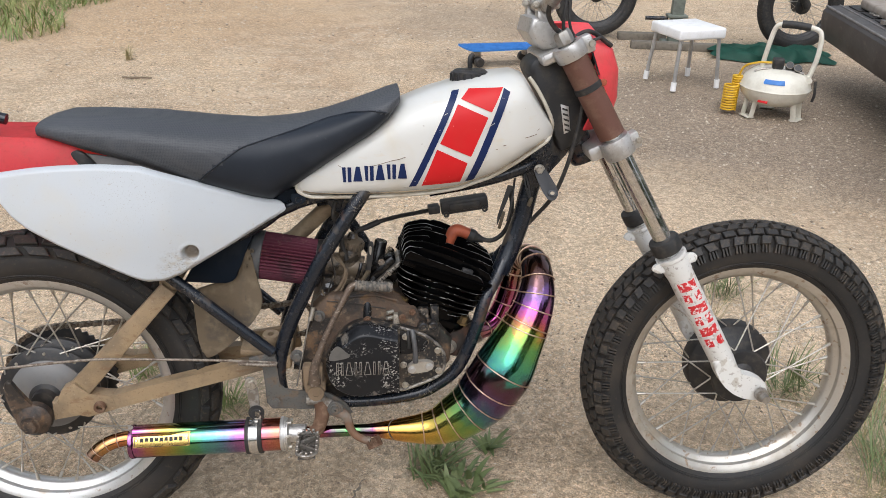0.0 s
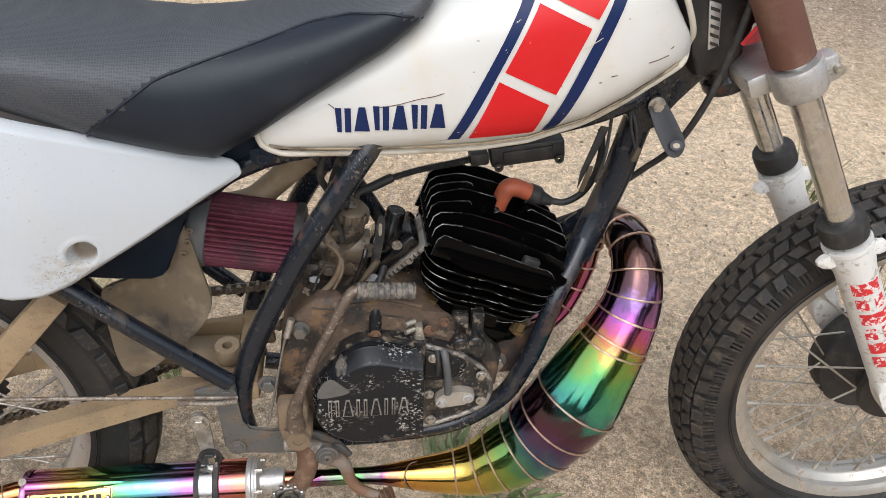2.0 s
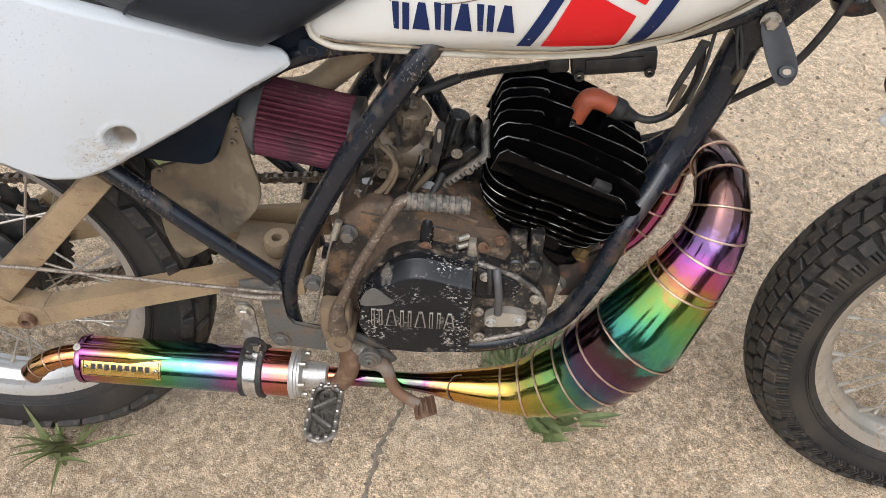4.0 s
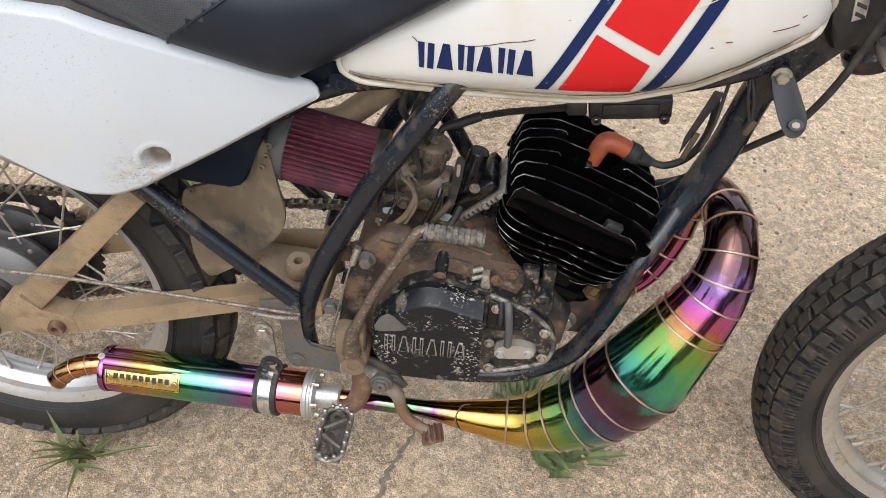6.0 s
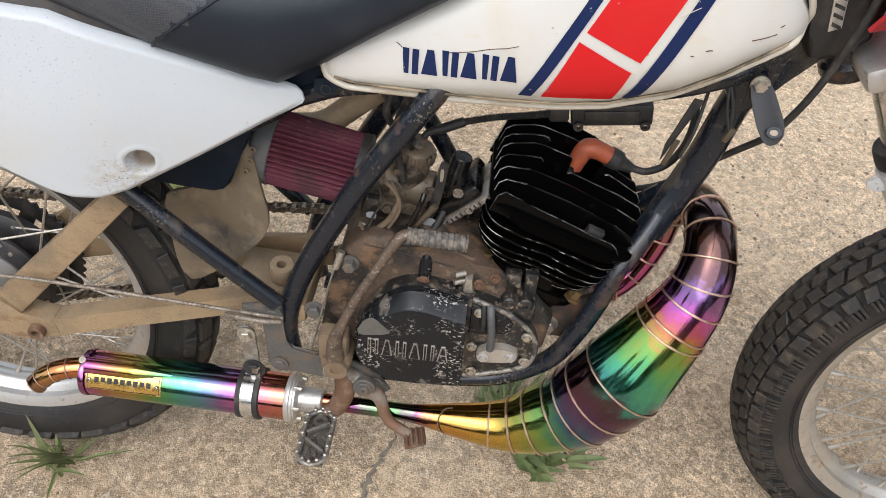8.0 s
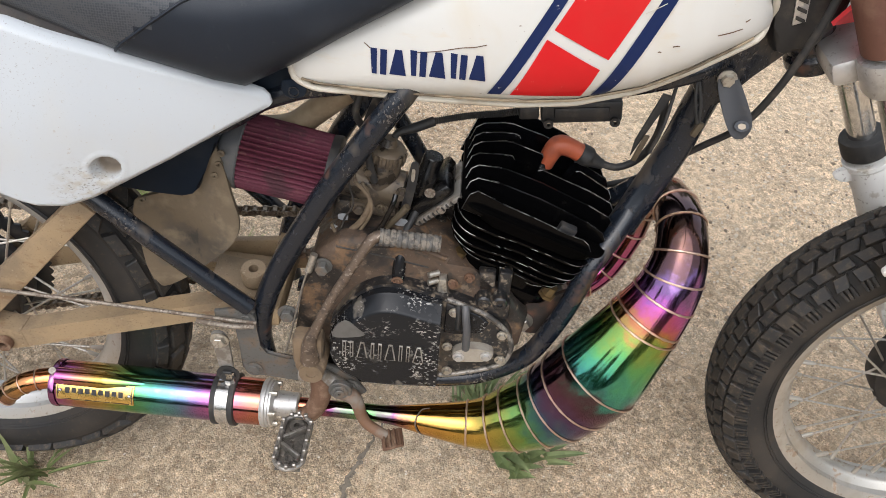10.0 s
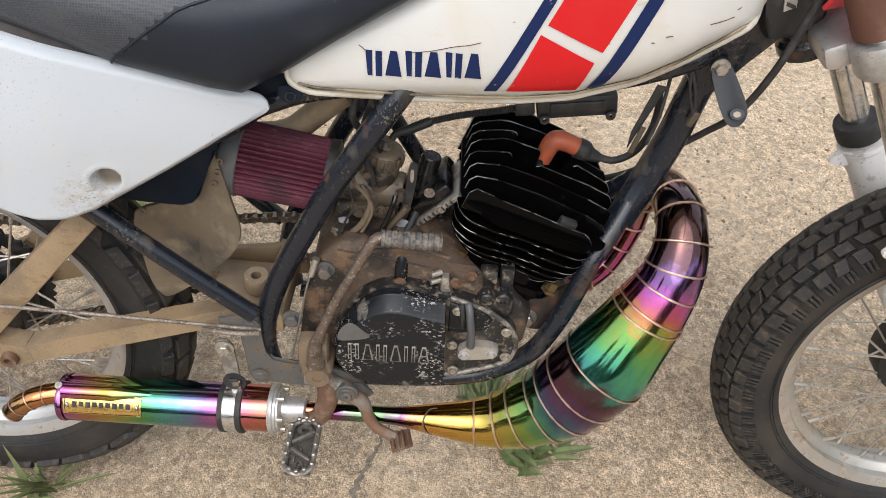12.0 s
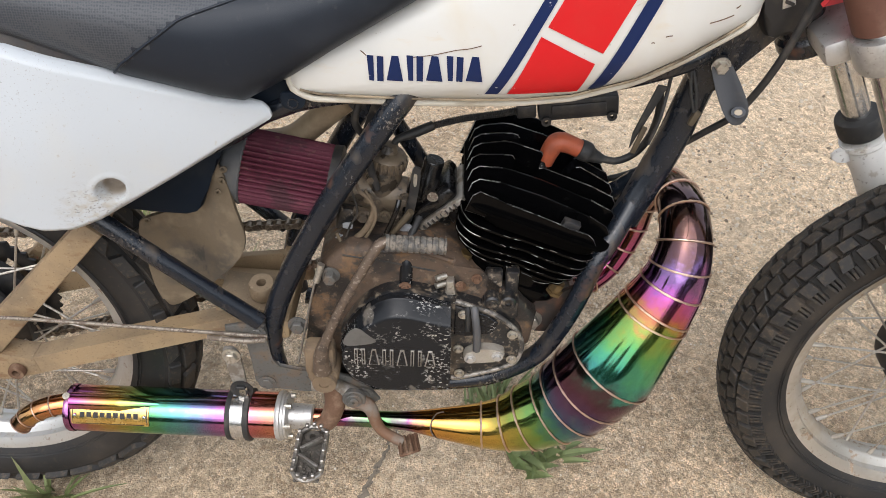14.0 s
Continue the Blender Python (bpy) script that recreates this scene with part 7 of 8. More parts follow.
# clamps
for zc, name, hgt in ((0.776, "lower_clamp", 0.034), (0.936, "upper_clamp", 0.026)):
    bm = bmesh.new()
    for side in (-1, 1):
        lathe(bm, [(0.016, hgt / 2), (0.026, hgt / 2), (0.028, hgt / 2 - 0.004), (0.028, -hgt / 2 + 0.004), (0.026, -hgt / 2), (0.016, -hgt / 2)], 36, STEER @ fork_m(zc, side * 0.092), True)
        c = fork_at(zc, side * 0.092)
        for dx in (0.030,):
            block(bm, (0.018, 0.024, 0.030), STEER @ Matrix.Translation((c[0] + dx * 0.9, c[1], c[2] + dx * 0.42)) @ pose(0, 0, 0, 0, -25, 0), 0.004)
    c = fork_at(zc, 0)
    block(bm, (0.05, 0.15, hgt * 0.8), STEER @ Matrix.Translation((c[0] - 0.022, 0, c[2] - 0.010)) @ pose(0, 0, 0, 0, -25, 0), 0.008)
    cl = part(name, bm, CLAMP, bike, "cast aluminium fork clamp")
    for side in (-1, 1):
        c = fork_at(zc, side * 0.092)
        bm = bmesh.new()
        lathe(bm, [(0, -0.02), (0.0055, -0.02), (0.0055, 0.02), (0, 0.02)], 10, STEER @ Matrix.Translation((c[0] + 0.032, c[1], c[2] + 0.014)))
        part("pinch_bolt", bm, BOLT, cl)
        if name == "upper_clamp":
            bm = bmesh.new()
            lathe(bm, [(0, 0.022), (0.013, 0.022), (0.015, 0.018), (0.015, 0), (0, 0)], 6, STEER @ fork_m(zc + 0.012, side * 0.092))
            part("fork_cap", bm, STEEL, cl)
# handlebar clamp, bar and instruments at the top
bm = bmesh.new()
slab(bm, [(0.862, 0.962), (0.868, 0.985), (0.880, 0.988), (0.900, 0.976), (0.935, 0.960), (0.930, 0.936), (0.888, 0.934), (0.874, 0.944)], -0.058, 0.058, 0.008, segs=3)
mount_t = part("bar_mount", bm, CLAMP, bike, "cast aluminium handlebar mount")
for side in (-1, 1):
    bm = bmesh.new()
    lathe(bm, [(0.0105, -0.011), (0.015, -0.011), (0.0165, -0.008), (0.0165, 0.008), (0.015, 0.011), (0.0105, 0.011)], 28, Matrix.Translation((0.890, side * 0.045, 1.006)), True)
    block(bm, (0.024, 0.022, 0.030), Matrix.Translation((0.888, side * 0.045, 0.984)), 0.004)
    part("bar_clamp", bm, CLAMP, mount_t)
    for dx in (-0.017, 0.017):
        bolt("clamp_bolt", (0.890 + dx, side * 0.045 - 0.012, 1.006), mount_t, 0.0045, 0.005)
pipe("handlebar", [(0.78, -0.40, 1.12), (0.86, -0.30, 1.115), (0.886, -0.16, 1.035), (0.890, -0.06, 1.006), (0.890, 0.06, 1.006), (0.886, 0.16, 1.035), (0.86, 0.30, 1.115), (0.78, 0.40, 1.12)], 0.011, STEEL, bike, "steel handlebar", n=60)
for pts, r in (([(0.90, -0.14, 1.06), (0.885, -0.10, 0.995), (0.925, -0.075, 0.955), (0.965, -0.06, 0.965), (1.01, -0.04, 0.94)], 0.004),
               ([(0.92, -0.08, 1.03), (0.915, -0.085, 0.97), (0.945, -0.07, 0.945), (0.985, -0.06, 0.955)], 0.003),
               ([(0.93, -0.06, 1.03), (0.93, -0.07, 0.97), (0.96, -0.06, 0.94)], 0.0025),
               ([(0.972, -0.075, 0.93), (0.962, -0.070, 0.86), (0.953, -0.065, 0.795), (0.940, -0.055, 0.73), (0.924, -0.036, 0.675), (0.903, -0.01, 0.635), (0.877, 0.018, 0.592), (0.85, 0.035, 0.555), (0.81, 0.055, 0.525)], 0.0038),
               ([(0.86, 0.0, 0.70), (0.852, -0.02, 0.66), (0.845, -0.02, 0.625)], 0.002),
               ([(0.872, -0.02, 0.72), (0.880, -0.028, 0.695), (0.884, -0.030, 0.670)], 0.0018),
               ([(0.872, -0.02, 0.72), (0.8745, -0.028, 0.695), (0.882, -0.031, 0.671)], 0.0016)):
    pipe("control_cable", pts, r, RUBBER, bike, "black control cable")
bm = bmesh.new()
slab(bm, [(0.846, 0.690), (0.856, 0.688), (0.838, 0.640), (0.828, 0.612), (0.829, 0.632)], -0.01, -0.007, 0.0005)
part("hanging_strap", bm, RUBBER, bike, "black hanging rubber strap")
bm = bmesh.new()
block(bm, (0.007, 0.006, 0.018), Matrix.Translation((0.884, -0.030, 0.664)) @ pose(0, 0, 0, 0, 20, 0), 0.002)
part("wire_connector", bm, OLIVE, bike, "grimy olive wire connector")
bm = bmesh.new()
block(bm, (0.006, 0.003, 0.034), Matrix.Translation((0.836, -0.012, 0.625)) @ pose(0, 0, 0, 0, 14, 0), 0.001)
part("wire_connector", bm, OLIVE, bike, "grimy olive cable tie end")
# dark boxes by the steering head and the maker's tag
bm = bmesh.new()
slab(bm, round_outline([(0.868, 0.898), (0.887, 0.922), (0.938, 0.924), (0.955, 0.901), (0.972, 0.855), (0.982, 0.809), (0.966, 0.775), (0.930, 0.760), (0.912, 0.82), (0.890, 0.862)], 40), -0.045, 0.045, 0.008)
part("head_shroud", bm, PLASTIC, bike, "black wiring shroud at the steering head")
bm = bmesh.new()
slab(bm, [(0.926, 0.842), (0.940, 0.838), (0.946, 0.795), (0.935, 0.790)], -0.0475, -0.0455, 0.0004)
tagp = part("maker_tag", bm, RIM, bike, "silver tag with unreadable print")
bm = bmesh.new()
for k in range(5):
    slab(bm, [(0.929 + k * 0.0016, 0.836 - k * 0.009), (0.939 + k * 0.0014, 0.833 - k * 0.009), (0.9395 + k * 0.0014, 0.8295 - k * 0.009), (0.9295 + k * 0.0016, 0.8325 - k * 0.009)], -0.0485, -0.0472, 0)
part("print_bars", bm, DARK, tagp)
# front number plate shell
bm = bmesh.new()
rows = []
NPL = [(0.966, 0.972, 0.050), (0.985, 0.952, 0.075), (1.008, 0.932, 0.090), (1.020, 0.898, 0.094), (1.022, 0.850, 0.084), (1.010, 0.800, 0.055)]
for x, z, hw in NPL:
    rows.append([bm.verts.new((x + 0.010 - 0.055 * (abs(k) / 4) ** 2, hw * k / 4, z)) for k in range(-4, 5)])
for i in range(len(rows) - 1):
    for k in range(8):
        bm.faces.new((rows[i][k], rows[i][k + 1], rows[i + 1][k + 1], rows[i + 1][k]))
bmesh.ops.subdivide_edges(bm, edges=bm.edges[:], cuts=2, use_grid_fill=True, smooth=1.0)
bmesh.ops.solidify(bm, geom=bm.faces[:], thickness=0.004)
npl = part("number_plate", bm, FLUO, bike, "faded fluorescent red front number plate")
for z in (0.885, 0.868):
    bolt("plate_grommet", (0.985, -0.094, z), npl, 0.004, 0.003, ORANGE)
bm = bmesh.new()
strip = []
for x, z, hw in NPL[:4]:
    strip.append([bm.verts.new((x + 0.0085 - 0.055 * (k / 4) ** 2, -hw * k / 4 - 0.006, z)) for k in (4.0, 3.5, 3.0)])
for i in range(3):
    for k in range(2):
        bm.faces.new((strip[i][k], strip[i][k + 1], strip[i + 1][k + 1], strip[i + 1][k]))
bmesh.ops.solidify(bm, geom=bm.faces[:], thickness=0.001)
part("plate_sticker", bm, DARK, npl, "black carbon-look sticker")

# ---- plants ----
s = Surf("grass_green", (0.125, 0.165, 0.06), 0.5)
s.layer(14, 0.4, 0.7, (0.25, 0.28, 0.12), None, None, 0.8)
s.layer(60, 0.5, 0.75, (0.05, 0.09, 0.02), None, None, 0.6)
GRASS = s.done()
s = Surf("fresh_grass", (0.20, 0.27, 0.075), 0.5)
s.layer(14, 0.4, 0.7, (0.30, 0.32, 0.13), None, None, 0.8)
FRESH = s.done()
s = Surf("dry_grass", (0.36, 0.29, 0.14), 0.7)
s.layer(30, 0.4, 0.7, (0.22, 0.20, 0.08), None, None, 0.8)
DRY = s.done()
s = Surf("verge_grass", (0.17, 0.225, 0.06), 0.6)
s.layer(3, 0.42, 0.62, (0.32, 0.31, 0.11), None, None, 0.85)
s.layer(30, 0.45, 0.7, (0.07, 0.11, 0.025), None, None, 0.7)
VERGE = s.done()

DUSTY_LEAF = simple("dusty_green_leaf", (0.125, 0.155, 0.050), 0.6, 0, (0.22, 0.20, 0.11), 0.6, 40, 0.1)


def blade(bm, base, yaw, length, width, lean, curl):
    """A tapered, folded, bent leaf blade."""
    fwd = V3((math.cos(yaw), math.sin(yaw), 0))
    side = V3((-math.sin(yaw), math.cos(yaw), 0))
    prev = None
    p = V3(base)
    a = lean
    n = 5
    for i in range(n + 1):
        t = i / n
        w = width * (0.55 + 0.9 * t - 1.45 * t * t)
        up = V3((0, 0, 1)) * math.cos(a) - fwd * math.sin(a) * 0
        l, m, r = bm.verts.new(p - side * w + V3((0, 0, w * 0.35))), bm.verts.new(p), bm.verts.new(p + side * w + V3((0, 0, w * 0.35)))
        if prev:
            bm.faces.new((prev[0], prev[1], m, l))
            bm.faces.new((prev[1], prev[2], r, m))
        prev = (l, m, r)
        p = p + (fwd * math.sin(a) + V3((0, 0, 1)) * math.cos(a)) * length / n
        a += curl / n


def tuft(name, x, y, count, length, width, spread, material, label, seed, flat=0.9, kind=""):
    rnd = random.Random(seed)
    bm = bmesh.new()
    for _ in range(count):
        yaw = rnd.uniform(0, 2 * math.pi)
        d = spread * rnd.random() ** 0.7
        blade(bm, (x + d * math.cos(yaw * 1.7), y + d * math.sin(yaw * 1.7), -0.008), yaw, length * rnd.uniform(0.5, 1.15), width * rnd.uniform(0.6, 1.2), rnd.uniform(0.2, flat), rnd.uniform(0.2, 1.1))
    ob = part(name, bm, material, None, label)
    return tagged(ob, "", "weed" if "weed" in name else "grass", "", "stuff")


tuft("weed", 0.010, 1.47, 130, 0.088, 0.0044, 0.072, GRASS, "low green weed growing from the concrete under the pipe", 3, 1.3)
tuft("weed", 0.125, 1.55, 22, 0.065, 0.009, 0.025, GRASS, "small broad-leaved green weed in a crack", 4, 1.4)
tuft("weed", 0.075, 1.40, 34, 0.075, 0.010, 0.045, GRASS, "small broad-leaved green weed in a crack", 5, 1.3)
tuft("weed", -0.64, 1.20, 26, 0.105, 0.0048, 0.026, DUSTY_LEAF, "green weed tuft beside the rear wheel", 6, 1.2)
tuft("grass_tuft", -0.50, 1.665, 80, 0.085, 0.002, 0.055, FRESH, "tall thin green grass behind the rear wheel", 7, 0.8)
tuft("grass_tuft", -0.74, 1.80, 70, 0.10, 0.002, 0.06, FRESH, "tall thin green grass behind the rear wheel", 8, 0.8)
tuft("grass_tuft", 0.90, 1.83, 110, 0.13, 0.0022, 0.09, GRASS, "green grass clump by the front wheel", 9, 0.9)
tuft("grass_tuft", 0.87, 2.32, 60, 0.16, 0.002, 0.06, GRASS, "thin grass clump behind the front wheel", 10, 0.7)
for i, (x, y) in enumerate(((1.10, 1.80), (1.16, 1.66), (1.05, 1.58), (1.22, 1.95), (1.02, 1.46), (1.15, 1.50), (1.3, 2.1))):
    tuft("grass_tuft", x, y, 70, 0.20, 0.002, 0.08, GRASS if i % 3 else DRY, "long green and straw-coloured grass by the front wheel", 20 + i, 0.9)
for i, (x, y) in enumerate(((1.0, 1.60), (1.12, 1.72), (0.95, 1.45), (0.78, 2.12))):
    tuft("dry_grass_tuft", x, y, 26, 0.17, 0.0013, 0.06, DRY, "dry straw-coloured grass stalks", 40 + i, 1.3)
tuft("weed", -2.06, 5.15, 30, 0.13, 0.003, 0.03, DRY, "small yellowed grass tuft on bare dirt", 50, 0.5)

rnd = random.Random(12)
bm = bmesh.new()
for _ in range(9000):
    x = rnd.uniform(-5.6, -2.75)
    y = rnd.uniform(5.3, 9.0)
    edge = -3.0 - 0.12 * math.sin(y * 5) - (y - 5.4) * 0.10
    if x > edge + 0.1 or (y - 5.4) < (x + 3.4) * 0.3:
        continue
    blade(bm, (x, y, -0.01), rnd.uniform(0, 6.28), rnd.uniform(0.06, 0.19), 0.006, rnd.uniform(0.2, 1.1), rnd.uniform(0.2, 0.9))
tagged(part("grass_verge", bm, VERGE, None, "rough green grass verge at the yard's edge"), "", "grass", "", "stuff")

# grit and small stones on the slab: each stone has a shade of its own
s = Surf("mixed_grit", (0.42, 0.36, 0.28), 0.9)
geo = s.node("ShaderNodeNewGeometry")
s.over(s.ramp(geo.outputs["Random Per Island"], 0.35, 0.9), (0.60, 0.52, 0.41))
s.over(s.ramp(geo.outputs["Random Per Island"], 0.30, 0.05), (0.17, 0.13, 0.095))
s.layer(300, 0.5, 0.7, (0.3, 0.24, 0.18), None, None, 0.5)
GRIT = s.done()
verts, faces = [], []
rnd = random.Random(5)
for n_, x0, x1, y0, y1, sizes in ((7000, -1.6, 1.9, 0.9, 2.6, (0.002, 0.0024, 0.003, 0.004, 0.005)), (22000, -0.9, 1.2, 1.0, 2.3, (0.0012, 0.0015, 0.002, 0.0024, 0.003)), (13000, -3.2, 3.0, 2.4, 6.2, (0.003, 0.0035, 0.004, 0.005, 0.007)), (260, -0.192, -0.150, 1.325, 1.390, (0.0015, 0.002, 0.003, 0.0045)), (700, -0.44, -0.30, 1.24, 1.33, (0.0015, 0.002, 0.003, 0.005)), (500, -0.38, -0.28, 1.36, 1.46, (0.0015, 0.002, 0.003, 0.005)), (4500, -5.0, 3.5, 6.0, 9.5, (0.006, 0.007, 0.009))):
    for _ in range(n_):
        x, y = rnd.uniform(x0, x1), rnd.uniform(y0, y1)
        if noise.noise(Vector((x * 1.1, y * 1.1, 7))) + rnd.uniform(-0.35, 0.35) < -0.08:
            continue
        r = rnd.choice(sizes)
        z = height(x, y)
        k = len(verts)
        turn = rnd.uniform(0, 6.28)
        ring = [(turn + a, r * rnd.uniform(0.7, 1.2)) for a in (0.0, 1.3, 2.5, 3.8, 5.0)]
        verts += [(x + q * math.cos(a), y + q * math.sin(a), z - 0.001) for a, q in ring]
        verts += [(x + q * 0.8 * math.cos(a), y + q * 0.8 * math.sin(a), z + r * 0.5) for a, q in ring]
        verts.append((x + rnd.uniform(-r, r) * 0.3, y, z + r * rnd.uniform(0.55, 0.9)))
        for i in range(5):
            j = (i + 1) % 5
            faces += [(k + i, k + j, k + 5 + j, k + 5 + i), (k + 5 + i, k + 5 + j, k + 10)]
me = bpy.data.meshes.new("grit")
me.from_pydata(verts, [], faces)
me.materials.append(GRIT)
tagged(new("grit", me), "loose pale and dark grit on the slab", "gravel", "", "stuff")
SOIL = simple("dark_crack_soil", (0.21, 0.175, 0.135), 0.95, 0, (0.10, 0.08, 0.06), 0.8, 160, 0.6)
for seed, pts in ((1, [(-0.200, 1.13), (-0.190, 1.20), (-0.187, 1.263), (-0.183, 1.302), (-0.177, 1.330), (-0.170, 1.361), (-0.163, 1.390), (-0.150, 1.43)]),):
    rnd = random.Random(seed)
    path = glide([(x, y, 0) for x, y in pts], 60)
    bm = bmesh.new()
    prev = None
    for i, (x, y, z) in enumerate(path):
        w = 0.0050 * (0.35 + rnd.random()) * (1 - abs(2 * i / 59 - 1) ** 4)
        dx, dy = rnd.uniform(-0.004, 0.004), rnd.uniform(-0.004, 0.004)
        t = path[min(i + 1, 59)] - path[max(i - 1, 0)]
        n = V3((-t[1], t[0], 0)).normalized()
        c = V3((x + dx, y + dy, 0))
        row = []
        for k in (-1, 0, 1):
            q = c + n * w * k
            row.append(bm.verts.new((q.x, q.y, height(q.x, q.y) + (0.0022 if k == 0 else 0.0015))))
        if prev:
            bm.faces.new((prev[0], prev[1], row[1], row[0]))
            bm.faces.new((prev[1], prev[2], row[2], row[1]))
        prev = row
    tagged(part("crack", bm, SOIL, None, "dark soil-filled crack in the concrete"), "", "crack", "", "structure")
STICK = simple("dry_stick", (0.16, 0.12, 0.08), 0.9, 0, (0.28, 0.22, 0.16), 0.7, 80, 0.4)
tagged(pipe("twig", [(-1.93, 4.685, 0.006), (-1.87, 4.67, 0.008), (-1.80, 4.69, 0.006), (-1.76, 4.688, 0.005)], [0.004, 0.006, 0.005, 0.004], STICK, None, "dry brown twig lying on the dirt"), "", "twig")

# ---- stool ----
WHITE_HARD = simple("white_moulded_plastic", (0.82, 0.82, 0.82), 0.4, 0, (0.62, 0.6, 0.56), 0.35, 14, 0.03)
GREY_TUBE = simple("grey_tube", (0.45, 0.45, 0.45), 0.35, 0.6, (0.3, 0.28, 0.25), 0.4, 40, 0.05)
stool = thing("stool", pose(1.322, 4.975, 0, 0, 0, 21), "white plastic square stool with grey metal legs", "stool")
bm = bmesh.new()
block(bm, (0.31, 0.31, 0.062), pose(0, 0, 0.3165), 0.014, 4)
top = part("seat", bm, WHITE_HARD, stool)
bm = bmesh.new()
lathe(bm, [(0, 0.0015), (0.022, 0.0015), (0.026, 0), (0.026, -0.004), (0, -0.004)], 24, pose(0, 0, 0.3485) @ pose(0, 0, 0, 90, 0, 0))
part("seat_dimple", bm, WHITE_HARD, top)
for sx in (-1, 1):
    for sy in (-1, 1):
        leg = pipe("leg", [(sx * 0.125, sy * 0.125, 0.31), (sx * 0.148, sy * 0.148, 0.01)], 0.011, GREY_TUBE, stool)
        pipe("foot_cap", [(sx * 0.145, sy * 0.145, 0.05), (sx * 0.1485, sy * 0.1485, 0.0)], 0.016, WHITE_HARD, leg, "white rubber foot")

# ---- compressor ----
CREAM = simple("cream_enamel", (0.70, 0.67, 0.58), 0.32, 0, (0.5, 0.45, 0.36), 0.4, 14, 0.03, 0.2)
BLUE = simple("blue_plastic", (0.03, 0.17, 0.50), 0.4, 0, (0.02, 0.09, 0.3), 0.4, 30, 0.05)
YELLOW = simple("yellow_air_hose", (0.70, 0.42, 0.02), 0.4, 0, (0.45, 0.25, 0.02), 0.3, 40, 0.02)
comp = thing("air_compressor", pose(1.655, 4.36, 0, 0, 0, -12), "cream tank air compressor with yellow coiled hose", "air compressor")
bm = bmesh.new()
lathe(bm, [(0, -0.098), (0.06, -0.096), (0.12, -0.082), (0.160, -0.05), (0.174, -0.012), (0.176, -0.004), (0.179, 0.0), (0.176, 0.004), (0.174, 0.012), (0.160, 0.05), (0.12, 0.082), (0.06, 0.096), (0, 0.098)], 56, pose(0, 0, 0.155) @ pose(0, 0, 0, 90, 0, 0))
part("tank", bm, CREAM, comp)
for a in (-150, -30, 90):
    bm = bmesh.new()
    m = pose(0, 0, 0, 0, 0, a)
    for y in (-0.035, 0.035):
        block(bm, (0.028, 0.006, 0.12), m @ Matrix.Translation((0.132, y, 0.058)) @ pose(0, 0, 0, 0, -8, 0), 0.002)
    block(bm, (0.045, 0.076, 0.006), m @ Matrix.Translation((0.14, 0, 0.004)), 0.002)
    part("foot", bm, CREAM, comp)
pipe("handle", [(-0.082, 0.03, 0.20), (-0.070, 0.02, 0.32), (-0.054, 0.01, 0.43), (-0.034, 0.0, 0.466), (0.03, -0.01, 0.472), (0.13, -0.03, 0.462), (0.166, -0.04, 0.43), (0.168, -0.04, 0.32), (0.146, -0.03, 0.20)], 0.0125, CREAM, comp, n=60)
pipe("handle_grip", [(-0.022, 0.0, 0.470), (0.04, -0.012, 0.471), (0.112, -0.026, 0.465)], 0.019, RUBBER, comp, "black foam grip", n=12)
for hx, hy in ((-0.082, 0.03), (0.146, -0.03)):
    pipe("handle_clamp", [(hx, hy - 0.05, 0.21), (hx, hy + 0.03, 0.21)], 0.016, CREAM, comp)
bm = bmesh.new()
block(bm, (0.055, 0.05, 0.055), pose(-0.01, -0.03, 0.278), 0.008)
block(bm, (0.08, 0.03, 0.02), pose(0.07, -0.03, 0.252), 0.004)
part("regulator", bm, PLASTIC, comp, "black pressure regulator")
for gx, gy, gz in ((0.045, -0.045, 0.272), (0.085, -0.05, 0.262)):
    bm = bmesh.new()
    lathe(bm, [(0, -0.012), (0.017, -0.012), (0.019, -0.008), (0.019, 0.008), (0.012, 0.014), (0, 0.014)], 24, pose(gx, gy, gz, -35, 0, 0))
    part("pressure_gauge", bm, PLASTIC, comp, "small black pressure gauge")
    bm = bmesh.new()
    lathe(bm, [(0.0165, -0.013), (0.0195, -0.011), (0.0195, -0.007), (0.0165, -0.007)], 24, pose(gx, gy, gz, -35, 0, 0), True)
    part("gauge_ring", bm, STEEL, comp)
pipe("brass_fitting", [(-0.12, -0.05, 0.236), (-0.05, -0.045, 0.252), (0.12, -0.05, 0.240)], 0.006, STEEL, comp)
pipe("tap", [(0.185, -0.03, 0.20), (0.19, -0.05, 0.14), (0.185, -0.05, 0.10)], 0.007, DARK, comp)
bm = bmesh.new()
g = [[bm.verts.new((r * math.cos(D(-118 + i * 3.6)), r * math.sin(D(-118 + i * 3.6)), z)) for i in range(13)] for r, z in ((0.1665, 0.196), (0.1635, 0.203), (0.159, 0.210), (0.150, 0.2165))]
for j in range(3):
    for i in range(10):
        bm.faces.new((g[j][i], g[j][i + 1], g[j + 1][i + 1], g[j + 1][i]))
part("blue_label", bm, BLUE, comp, "blue maker's label")
bm = bmesh.new()
block(bm, (0.05, 0.004, 0.018), pose(-0.066, -0.146, 0.105, -32, 0, -24), 0.001)
part("red_label", bm, RED, comp, "small red label")
hose = []
for k in range(161):
    a = k / 160 * 2 * math.pi * 10
    hose.append((-0.215 + 0.036 * math.cos(a), -0.02 + 0.045 * math.sin(a), 0.015 + 0.135 * k / 160))
for k in range(81):
    a = k / 80 * 2 * math.pi * 5
    hose.append((-0.180 + 0.030 * math.cos(a), 0.03 + 0.035 * math.sin(a), 0.16 + 0.06 * k / 80 - 0.03))
